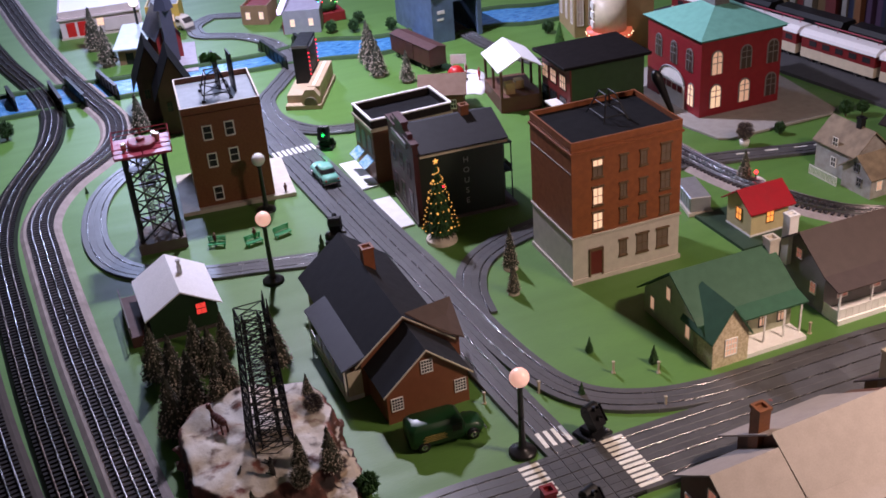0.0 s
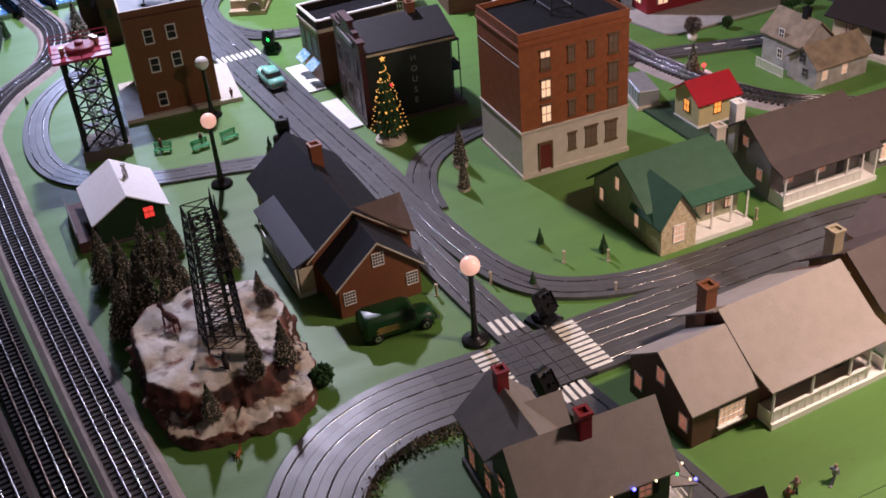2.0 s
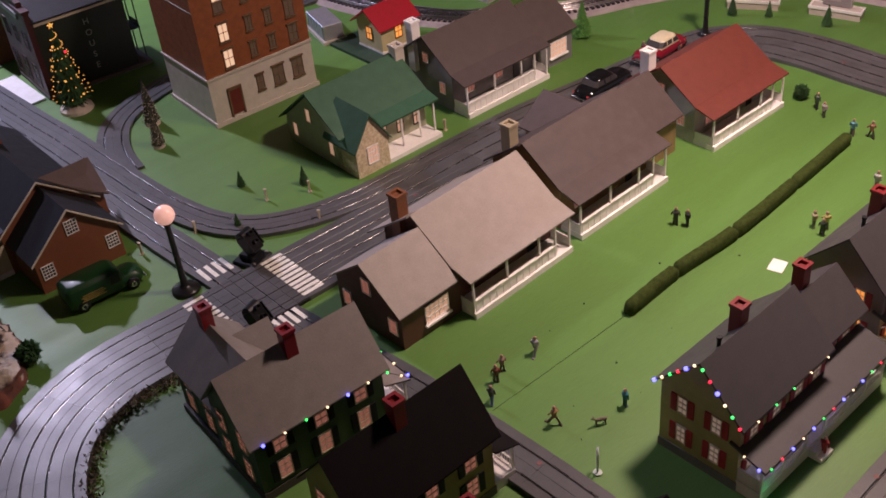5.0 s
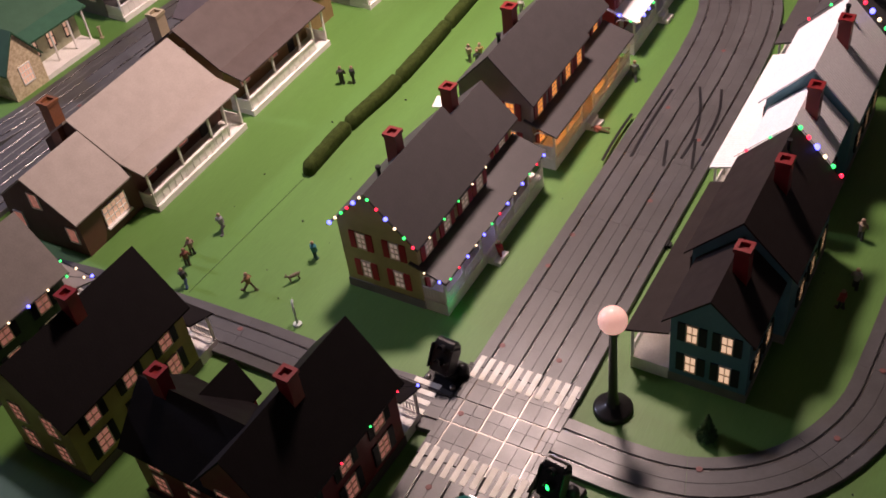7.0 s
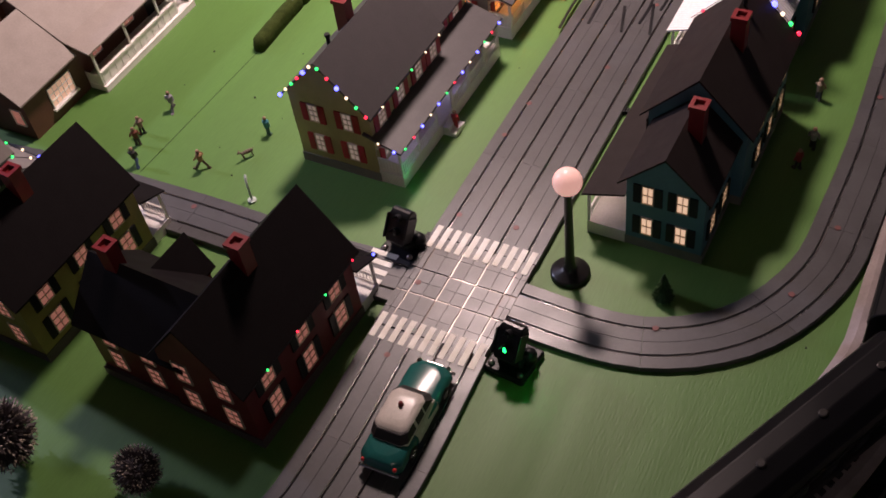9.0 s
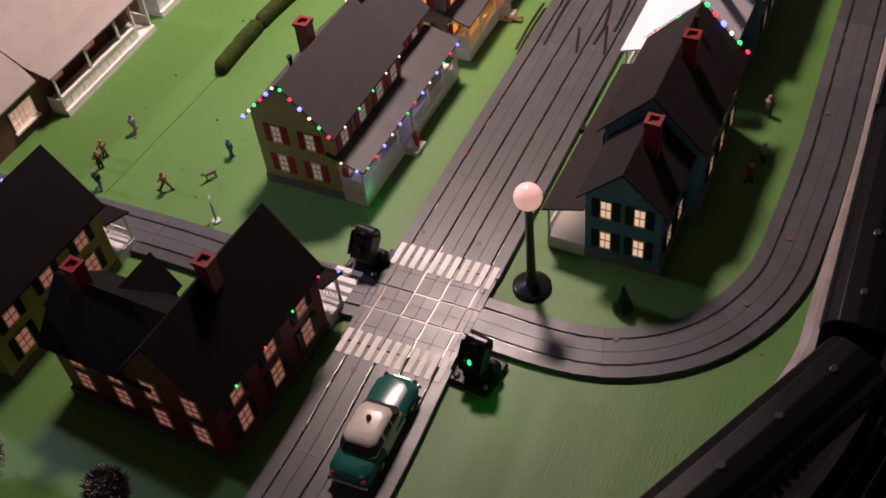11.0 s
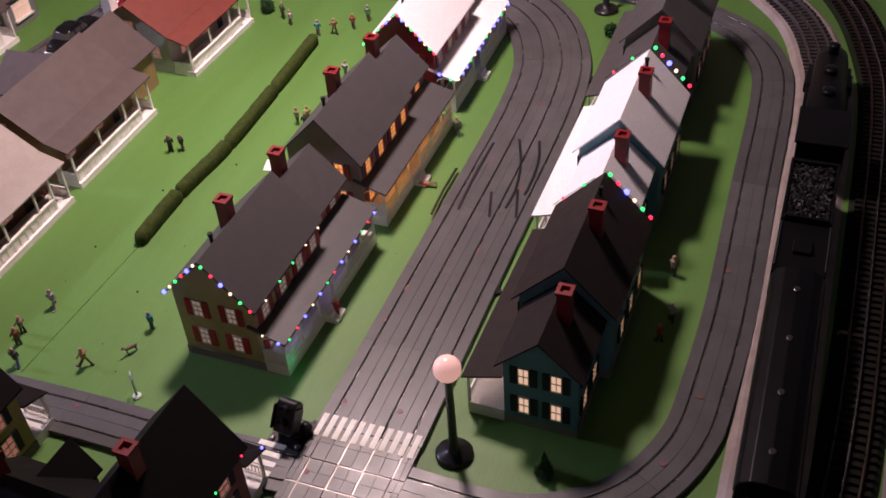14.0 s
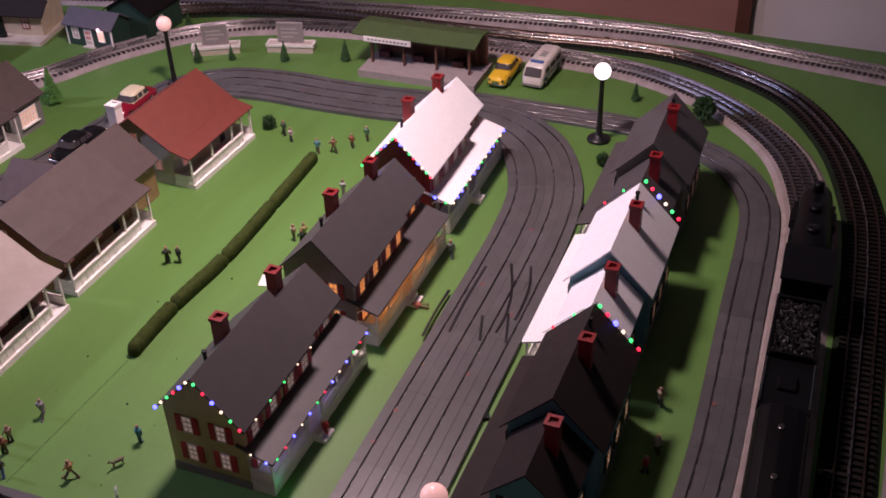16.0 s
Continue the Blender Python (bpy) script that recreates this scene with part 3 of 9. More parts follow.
def colonial(m, wall, roof, shutter, foundation, pane, label, group="", porch=WHITE, chim=RED_PLASTIC, gable_pane=None):
    """Two-storey house: main block, lower wing at its +x end, a porch along the -y side."""
    th = thing("house", m, label, "house", group)
    W, Wn, L, L2, B, E, R, E2, R2 = 0.049, 0.038, 0.15, 0.238, 0.012, 0.1, 0.15, 0.092, 0.128
    part("foundation", boxes((-0.001, L, -W - 0.001, W + 0.001, 0, B), (L, L2, -Wn - 0.001, Wn + 0.001, 0, B)), foundation, th, "grey block foundation")
    gable_block("main_block", th, 0, L, -W, W, B, E, R, wall)
    gable_block("wing", th, L, L2, -Wn, Wn, B, E2, R2, wall)
    gable_roof(th, 0, L, -W, W, E, R, roof)
    gable_roof(th, L + 0.0085, L2, -Wn, Wn, E2, R2, roof, name="wing_roof")
    chimney(th, 0.075, 0.012, R - 0.02, R + 0.022, chim)
    chimney(th, 0.19, 0.011, R2 - 0.016, R2 + 0.028, chim)
    bm = bmesh.new()
    lathe(bm, 0.03, 0.004, [(0.0022, R - 0.004), (0.0022, R + 0.008), (0.003, R + 0.008), (0.003, R + 0.011)], 8)
    part("vent_pipe", bm, BLACK, th, "short black vent pipe")
    gp = gable_pane or pane
    for z in (0.034, 0.076):
        for y in (-0.021, 0.021):
            window(th, on_wall(0, y, z, WEST), 0.0102, 0.0215, CREAM, gp, 2, 3, shutter)
            window(th, on_wall(L2, y * 0.8, z - 0.002, EAST), 0.0098, 0.0212, CREAM, pane, 2, 2, shutter)
        for x in (0.022, 0.062, 0.102, 0.136, 0.175, 0.212):
            yy = W if x < L else Wn
            window(th, on_wall(x, -yy, z, SOUTH), 0.0125, 0.02, CREAM, pane, 2, 3, shutter)
            if x not in (0.136,):
                window(th, on_wall(x, yy, z, NORTH), 0.0125, 0.02, CREAM, pane, 2, 3, shutter)
    # porch
    F = -0.078
    part("porch_floor", boxes((0, L2, F, -W, 0, 0.016), (L, L2, -W, -Wn, 0, 0.016)), porch, th, "pale porch base")
    bm = bmesh.new()
    prism(bm, [(-0.004, F - 0.005, 0.052), (-0.004, -Wn - 0.001, 0.066), (-0.004, -Wn - 0.001, 0.068), (-0.004, F - 0.005, 0.0545)], (L2 + 0.006, 0, 0))
    part("porch_roof", bm, roof, th)
    for x in (0.002, 0.04, 0.082, 0.118, 0.16, 0.2, L2 - 0.002):
        part("porch_post", boxes((x - 0.0013, x + 0.0013, F, F + 0.0026, 0.016, 0.0535)), porch, th)
    for a, b in ((0.003, 0.082), (0.118, L2 - 0.003)):
        rail_fence(th, a, b, F + 0.0013, 0.017, 0.031, porch)
    rail_fence(th, F + 0.002, -W, 0.0015, 0.017, 0.034, porch, "y")
    part("porch_end_panel", boxes((0.0018, 0.0026, F + 0.003, -W, 0.016, 0.031)), porch, th, "pale panel behind the end railing")
    bm = bmesh.new()
    c_, r_ = (F - W) / 2, (-W - F) / 2 - 0.002
    for i in range(8):
        q0, q1 = math.pi * i / 8, math.pi * (i + 1) / 8
        strut(bm, (0.0015, c_ + r_ * math.cos(q0), 0.046 + 0.006 * math.sin(q0)), (0.0015, c_ + r_ * math.cos(q1), 0.046 + 0.006 * math.sin(q1)), 0.0009)
    part("porch_arch", bm, porch, th, "pale arched brace at the porch end")
    part("porch_steps", boxes((0.09, 0.112, F - 0.008, F, 0, 0.011), (0.09, 0.112, F - 0.016, F - 0.008, 0, 0.005)), porch, th, "two pale porch steps")
    part("front_door", boxes((0.094, 0.108, -W - 0.0012, -W, 0.016, 0.047)), RED_PLASTIC, th, "dark red front door")
    return th


ROOF_GREY = mat("dark_grey_roof", (0.066, 0.06, 0.062), 0.5, fine=500, bump=0.3, other=(0.06, 0.055, 0.057))
ROOF_BLACK = mat("black_roof", (0.011, 0.009, 0.0095), 0.65, fine=500, bump=0.3, spec=0.07)
ROOF_BROWN = mat("brown_black_roof", (0.024, 0.018, 0.017), 0.6, fine=500, bump=0.3, spec=0.15)
ROOF_WHITE = mat("white_roof", (0.88, 0.865, 0.88), 0.5, fine=400, bump=0.06, other=(0.85, 0.835, 0.85))
ROOF_RIB = ROOF_WHITE.copy()
ROOF_RIB.name = "ribbed_white_roof"
nt = ROOF_RIB.node_tree
wave = nt.nodes.new("ShaderNodeTexWave")
wave.bands_direction = "X"
wave.inputs["Scale"].default_value = 75
geo = nt.nodes.new("ShaderNodeNewGeometry")
nt.links.new(geo.outputs["Position"], wave.inputs["Vector"])
ribs = nt.nodes.new("ShaderNodeBump")
ribs.inputs["Strength"].default_value, ribs.inputs["Distance"].default_value = 0.7, 0.0012
nt.links.new(wave.outputs["Fac"], ribs.inputs["Height"])
nt.links.new(ribs.outputs[0], nt.nodes["Principled BSDF"].inputs["Normal"])
CURTAIN = mat("red_lit_curtained_window", (0.5, 0.3, 0.24), 0.45, other=(0.2, 0.08, 0.07), scale=110, glow=(1.0, 0.36, 0.26), power=0.22, bump=0)
YELLOW_WALL = mat("mustard_clapboard", (0.42, 0.385, 0.17), 0.5)
BLUE_WALL = mat("teal_blue_clapboard", (0.085, 0.21, 0.275), 0.5)
RED_WALL = mat("deep_red_clapboard", (0.18, 0.012, 0.014), 0.5)
GREY_WALL = mat("grey_clapboard", (0.2, 0.19, 0.19), 0.5)
DKGREEN_WALL = mat("dark_green_clapboard", (0.02, 0.045, 0.015), 0.5)
OLIVE_WALL = mat("olive_yellow_clapboard", (0.3, 0.24, 0.06), 0.5)
FOUND = mat("grey_block", (0.2, 0.2, 0.18), 0.7)
FOUND_DARK = mat("dark_grey_block", (0.09, 0.07, 0.065), 0.7)

yellow_house = pose(0.765, 0.334, 0, 0, 0, 1.0)
# faint emission added to lift the yellow house's dim panes
colonial(yellow_house, YELLOW_WALL, ROOF_GREY, SHUTTER_RED, FOUND, mat("faint_glow_milky_pane", (0.8, 0.7, 0.62), 0.4, glow=(1.0, 0.72, 0.6), power=0.16, bump=0), "mustard two-storey toy house with red shutters and grey roof", "colonial houses")
colonial(pose(1.035, 0.338, 0, 0, 0, 1.0), GREY_WALL, ROOF_GREY, RED_PLASTIC, FOUND, LIT_ORANGE, "grey two-storey toy house glowing orange inside", "colonial houses")
# a small unseen point light for local glow
def glow_light(x, y, z, watts, colour):
    data = bpy.data.lights.new("point_glow", "POINT")
    data.energy, data.color, data.shadow_soft_size = watts, colour, 0.004
    new("point_glow", data).matrix_world = pose(x, y, z)


for x in (1.09, 1.2):
    glow_light(x, 0.274, 0.05, 0.024, (1.0, 0.36, 0.06))
glow_light(0.83, 0.05, 0.044, 0.014, (1.0, 0.7, 0.56))
# lights with no bulbs, added for the string lights' glow in the porch
for x in (0.8, 0.9):
    glow_light(x, 0.268, 0.046, 0.005, (0.68, 0.58, 1.0))
glow_light(0.775, 0.249, 0.02, 0.0016, (0.05, 1.0, 0.3))
colonial(pose(1.305, 0.35, 0, 0, 0, 1.5), RED_WALL, ROOF_WHITE, RED_PLASTIC, FOUND, MILK, "red two-storey toy house with snow-white roof", "colonial houses")
colonial(pose(1.022, -0.021, 0, 0, 0, 181), BLUE_WALL, ROOF_BROWN, BLACK, FOUND, LIT, "teal two-storey toy house with black roof and lit windows", "colonial houses")
colonial(pose(1.29, -0.005, 0, 0, 0, 181.5), BLUE_WALL, ROOF_RIB, BLACK, FOUND, LIT_DIM, "dark blue toy house with white corrugated roof", "colonial houses")
colonial(pose(1.56, 0.01, 0, 0, 0, 182), GREY_WALL, ROOF_GREY, BLACK, FOUND, LIT_DIM, "grey two-storey toy house with grey roof", "colonial houses")


def farmhouse(m, wall, roof, shutter, pane, label, wing=True):
    """T-shaped house: main ridge along x, wing off the +y side, small porch at the +x gable."""
    th = thing("house", m, label, "house", "farmhouses")
    L, W, B, E, R = 0.165, 0.046, 0.012, 0.094, 0.15
    part("foundation", boxes((-0.001, L + 0.001, -W - 0.001, W + 0.001, 0, B)), FOUND_DARK, th, "dark stone foundation")
    gable_block("main_block", th, 0, L, -W, W, B, E, R, wall)
    gable_roof(th, 0, L, -W, W, E, R, roof)
    chimney(th, 0.082, -0.006, R - 0.02, R + 0.022, RED_PLASTIC)
    for z in (0.034, 0.074):
        for y in (-0.022, 0.022):
            window(th, on_wall(0, y, z, WEST), 0.0145, 0.025, CREAM, pane, 2, 3)
            window(th, on_wall(L, y, z, EAST), 0.0145, 0.025, CREAM, pane, 2, 3)
        for x in (0.03, 0.082, 0.134):
            window(th, on_wall(x, -W, z, SOUTH), 0.0145, 0.025, CREAM, pane, 2, 3, shutter)
    if wing:
        e2, r2, y1, xw = 0.082, 0.124, 0.142, 0.088
        part("wing_foundation", boxes((0, xw, W, y1, 0, B)), FOUND_DARK, th, "dark stone foundation")
        gable_block("wing", th, 0.004, xw, W, y1, B, e2, r2, wall, "y")
        gable_roof(th, 0.004, xw, W - 0.02, y1, e2, r2, roof, "y", name="wing_roof")
        chimney(th, 0.046, 0.118, r2 - 0.008, r2 + 0.026, RED_PLASTIC)
        gable_block("cross_gable", th, 0.06, 0.105, 0.075, 0.115, B, 0.08, 0.108, wall)
        gable_roof(th, 0.06, 0.105, 0.075, 0.115, 0.08, 0.108, roof, name="cross_gable_roof", over=0.005)
        for z in (0.034, 0.068):
            for y in (0.07, 0.115):
                window(th, on_wall(0.004, y, z, WEST), 0.0145, 0.024, CREAM, pane, 2, 3)
    part("porch_floor", boxes((L, L + 0.03, -W, W, 0, 0.014)), WHITE, th, "pale porch base")
    bm = bmesh.new()
    prism(bm, [(L, -W - 0.004, 0.062), (L + 0.034, -W - 0.004, 0.05), (L + 0.034, -W - 0.004, 0.052), (L, -W - 0.004, 0.0645)], (0, 2 * W + 0.008, 0))
    part("porch_roof", bm, roof, th)
    for y in (-W + 0.002, -0.012, 0.012, W - 0.002):
        part("porch_post", boxes((L + 0.027, L + 0.0296, y - 0.0013, y + 0.0013, 0.014, 0.052)), WHITE, th)
    rail_fence(th, -W + 0.003, -0.012, L + 0.0283, 0.015, 0.028, WHITE, "y")
    rail_fence(th, 0.012, W - 0.003, L + 0.0283, 0.015, 0.028, WHITE, "y")
    return th


farmhouse(pose(0.437, 0.257, 0, 0, 0, -1), mat("dark_maroon_clapboard", (0.14, 0.01, 0.014), 0.5), ROOF_BLACK, BLACK, CURTAIN, "dark red T-shaped toy farmhouse with black roof and lit windows")
farmhouse(pose(0.427, 0.507, 0, 0, 0, 0), OLIVE_WALL, ROOF_BLACK, BLACK, CURTAIN, "olive yellow toy farmhouse with black roof", wing=False)
farmhouse(pose(0.415, 0.675, 0, 0, 0, -3), DKGREEN_WALL, mat("shingled_taupe_roof", (0.21, 0.185, 0.17), 0.6, fine=500, bump=0.3), BLACK, CURTAIN, "dark green toy farmhouse with taupe shingled roof")


def cape(m, wall, roof, label, wing_side=-1, trim=WHITE, chim=None, wing_len=0.1, main_len=0.185, pane=None, wing=True, rear=0.173, rear_len=None, ell=None, flush=False):
    """One-storey cottage: steep roof that flattens over a front porch (-y), and a wing at one end."""
    th = thing("cottage", m, label, "house", "cottages")
    D, P, R, EP = 0.165, 0.036, 0.116, 0.0585
    L = main_len
    rear_len = rear_len or L + 0.006
    pane = pane or CURTAIN
    c = 0.1
    bm = bmesh.new()
    prism(bm, [(0, P, 0), (0, D, 0), (0, D, 0.069), (0, c, R), (0, P, 0.0705)], (L, 0, 0))
    part("main_block", bm, wall, th)
    bm = bmesh.new()
    t = 0.0022
    prism(bm, [(-0.006, y, z) for y, z in ((-0.003, EP + 0.0008), (0.032, 0.0695), (c, R + 0.001), (c, R + 0.004), (0.032, 0.0695 + t), (-0.003, EP + 0.0008 + t))], (L + 0.012, 0, 0))
    part("roof", bm, roof, th)
    bm = bmesh.new()
    prism(bm, [(-0.012, y, z) for y, z in ((c, R + 0.001), (rear, 0.0645 - (rear - D - 0.008) * 0.7), (rear, 0.0645 - (rear - D - 0.008) * 0.7 + t), (c, R + 0.004))], (rear_len + 0.012, 0, 0))
    part("rear_roof", bm, roof, th)
    part("porch_floor", boxes((0, L, 0, P, 0, 0.008)), trim, th, "pale porch base")
    for x in (0.0015, L * 0.34, L * 0.67, L * 0.84, L - 0.0015):
        part("porch_post", boxes((x - 0.0013, x + 0.0013, 0.0, 0.0026, 0.008, EP + 0.0012)), trim, th)
    bm = bmesh.new()
    box(bm, 0.002, L * 0.84, 0.0004, 0.0018, 0.008, 0.0245)
    box(bm, 0.002, L * 0.84, -0.0008, 0.0034, 0.0245, 0.0272)
    box(bm, -0.001, L + 0.001, -0.0035, 0.0004, 0, 0.0085)
    for k in range(13):
        x = 0.004 + (L * 0.84 - 0.006) * k / 12
        box(bm, x - 0.0009, x + 0.0009, -0.0004, 0.0004, 0.0085, 0.0245)
    part("porch_parapet", bm, trim, th, "pale solid porch railing")
    for x in (0.0012, L - 0.0012):
        part("porch_side_rail", boxes((x - 0.0007, x + 0.0007, 0.003, P - 0.001, 0.008, 0.0235)), trim, th, "pale porch side railing")
    for x in (L * 0.2, L * 0.55):
        window(th, on_wall(x, P, 0.036, SOUTH), 0.018, 0.026, trim, pane, 2, 2)
    part("front_door", boxes((L * 0.74, L * 0.74 + 0.014, P - 0.0012, P, 0.008, 0.05)), BLACK, th, "dark front door")
    for f, x in ((WEST, 0), (EAST, L)):
        window(th, on_wall(x, c, 0.08, f), 0.012, 0.016, trim, pane, 2, 2)
        window(th, on_wall(x, P + 0.025, 0.036, f), 0.012, 0.018, trim, pane, 2, 2)
    if wing:
        x0, x1 = (-wing_len, 0) if wing_side < 0 else (L, L + wing_len)
        y0, y1, e_, r_ = (0.036, 0.164, 0.066, 0.113) if flush else (0.02, 0.15, 0.061, 0.106)
        gable_block("wing", th, x0, x1, y0 + 0.004, y1 - 0.004, 0, e_, r_, wall)
        gable_roof(th, x0 + (0.0 if wing_side < 0 else 0.014), x1 - (0.014 if wing_side < 0 else 0.0), y0 + 0.004, y1 - 0.004, e_, r_, roof, over=0.007, name="wing_roof")
        xc, fx, fc = (x0 + x1) / 2, (x0 if wing_side < 0 else x1), (WEST if wing_side < 0 else EAST)
        if not flush:
            window(th, on_wall(xc + 0.008, y0 + 0.004, 0.031, SOUTH), 0.038, 0.026, trim, LIT_DIM, 5, 3, name="picture_window")
            part("window_ledge", boxes((xc - 0.014, xc + 0.03, y0 - 0.001, y0 + 0.004, 0.0145, 0.0168)), trim, th, "pale window ledge")
        for y, z in ((y0 + 0.02, 0.03), (y1 - 0.022, 0.03), ((y0 + y1) / 2, 0.07)):
            window(th, on_wall(fx, y, z, fc), 0.014, 0.021, trim, pane, 1, 1)
    if ell:
        gable_block("rear_wing", th, ell - 0.05, ell + 0.05, c, 0.195, 0, 0.066, 0.1, wall, "y")
        gable_roof(th, ell - 0.05, ell + 0.05, c + 0.012, 0.195, 0.066, 0.1, roof, "y", name="rear_wing_roof")
    if chim:
        chimney(th, 0.0 if wing_side < 0 else 0.0, 0.128, 0.05, 0.139, chim, 0.017, "square brick chimney")
    return th


ROOF_TAN = mat("tan_grey_roof", (0.32, 0.275, 0.245), 0.65, fine=500, bump=0.15, other=(0.295, 0.255, 0.228))
ROOF_UMBER = mat("umber_roof", (0.072, 0.051, 0.046), 0.65, fine=500, bump=0.3, other=(0.065, 0.046, 0.042))
ROOF_RED = mat("brick_red_roof", (0.15, 0.03, 0.018), 0.65, fine=500, bump=0.3, other=(0.135, 0.027, 0.017))
ROOF_GREEN = mat("dark_green_roof", (0.03, 0.1, 0.05), 0.65, fine=500, bump=0.3)
BROWN_DK = mat("dark_brown_brick", (0.11, 0.045, 0.028), 0.6)
BEIGE_WALL = mat("beige_brick", (0.36, 0.3, 0.2), 0.6)
SAGE_WALL = mat("sage_grey_wall", (0.37, 0.37, 0.25), 0.6)
cape(pose(0.772, 0.684, 0, 0, 0, 2), BROWN_DK, ROOF_TAN, "dark brown toy cottage with pale tan roof and white porch", chim=BROWN_WALL, rear=0.19, rear_len=0.158)
cape(pose(0.985, 0.698, 0, 0, 0, 1.5), mat("tan_brick", (0.3, 0.2, 0.09), 0.6), ROOF_UMBER, "tan brick toy cottage with brown roof and white porch", 1, chim=BEIGE_WALL, wing_len=0.075, main_len=0.19, ell=0.15, flush=True)
cape(pose(1.283, 0.701, 0, 0, 0, 0) @ Matrix.Diagonal((1, 1, 0.94, 1)), mat("pale_grey_wall", (0.5, 0.47, 0.43), 0.6), ROOF_RED, "white toy cottage with brick-red roof", -1, chim=WHITE, wing=False, main_len=0.18)
cape(pose(1.113, 1.062, 0, 0, 0, -1), GREY_WALL, ROOF_UMBER, "grey toy cottage with brown roof and cream porch", 1, chim=WHITE, wing_len=0.085)


def lamp_post(x, y, globe=GLOBE, h=0.126):
    th = thing("street_lamp", pose(x, y, 0), "black toy street lamp with round opal globe", "street lamp", "street lamps")
    bm = bmesh.new()
    lathe(bm, 0, 0, [(0.0195, 0), (0.0195, 0.004), (0.017, 0.006), (0.0085, 0.0085), (0.0055, 0.012), (0.0045, 0.03), (0.0038, h - 0.018), (0.0052, h - 0.0155), (0.0052, h - 0.011)], 20)
    part("post", bm, mat("satin_black_post", (0.012, 0.011, 0.012), 0.3, bump=0), th, "satin black post on round base", smooth=True)
    bm = bmesh.new()
    ball(bm, (0, 0, h), 0.0135, 20, 14)
    part("globe", bm, globe, th, "round opal glass globe", smooth=True)
    return th


lamp_post(0.725, 0.046)
lamp_post(0.545, 1.02)
lamp_post(0.363, 1.648)
lamp_post(0.425, 1.933, WHITE, 0.113)
lamp_post(1.655, 0.145, GLOBE_BRIGHT)

# ---- strings of lights on the houses ----
def gable_lights(m, W, eave, ridge, x, n, label, start=0):
    o = 0.008
    lo = eave - (ridge - eave) / W * 0.006
    light_string(m, [(x, W + o, lo), (x, 0, ridge + 0.003), (x, -W - o, lo)], n, label, start=start)


gable_lights(yellow_house, 0.049, 0.1, 0.15, -0.0085, 12, "coloured bulbs strung along the yellow house gable")
light_string(yellow_house, [(-0.006, -0.05, 0.066), (-0.006, -0.084, 0.054), (0.24, -0.084, 0.054)], 15, "small coloured bulbs strung along the porch eave", ("white", "blue", "green", "red", "blue"), radius=0.0014)
light_string(yellow_house, [(0.0, -0.0575, 0.0945), (0.157, -0.0575, 0.0945)], 5, "sparse coloured bulbs along the main eave", ("white", "green", "green", "white", "white"), radius=0.0013)
red_house = pose(1.305, 0.35, 0, 0, 0, 1.5)
gable_lights(red_house, 0.049, 0.1, 0.15, -0.0085, 18, "coloured bulbs strung along the red house gable", 2)
light_string(red_house, [(-0.006, -0.05, 0.066), (-0.006, -0.084, 0.054), (0.24, -0.084, 0.054)], 16, "blue and green bulbs along the porch eave", ("blue", "green", "white", "blue"))
for mm, lab in ((pose(1.022, -0.021, 0, 0, 0, 181), "teal"), (pose(1.3, -0.005, 0, 0, 0, 181.5), "white-roofed")):
    light_string(mm, [(-0.0085, 0, 0.1535), (-0.0085, 0.057, 0.0945)], 6, "coloured bulbs down the gable of the " + lab + " house", ("green", "red", "blue", "white", "green", "red"), radius=0.0028)
    light_string(mm, [(-0.0085, -0.012, 0.141), (-0.0085, -0.06, 0.0925)], 2, "sparse bulbs down the other slope of the " + lab + " house", ("green", "red"))
light_string(pose(0.437, 0.257, 0, 0, 0, -1), [(0.005, -0.054, 0.088), (0.165, -0.054, 0.088), (0.2, -0.05, 0.053), (0.2, 0.05, 0.053)], 7, "sparse coloured bulbs along the farmhouse eave", ("green", "red", "green", "red", "blue"), radius=0.0012)
light_string(pose(0.415, 0.675, 0, 0, 0, -3), [(-0.005, -0.055, 0.088), (0.165, -0.055, 0.088), (0.2, -0.05, 0.053), (0.2, 0.05, 0.053)], 12, "coloured bulbs along the green farmhouse eave", ("blue", "white", "green", "white"), radius=0.0016)

# ---- town buildings ----
ORANGE_BRICK = mat("orange_brown_brick", (0.27, 0.085, 0.03), 0.5, other=(0.21, 0.065, 0.025), scale=90)
STONE_GREY = mat("pale_grey_stone", (0.56, 0.5, 0.42), 0.6)
TRIM_TAN = mat("tan_window_trim", (0.14, 0.085, 0.045), 0.5)
TAR = mat("black_tar_roof", (0.012, 0.012, 0.014), 0.8, spec=0.08)
DOOR_RED = mat("brown_red_door", (0.13, 0.02, 0.015), 0.45)


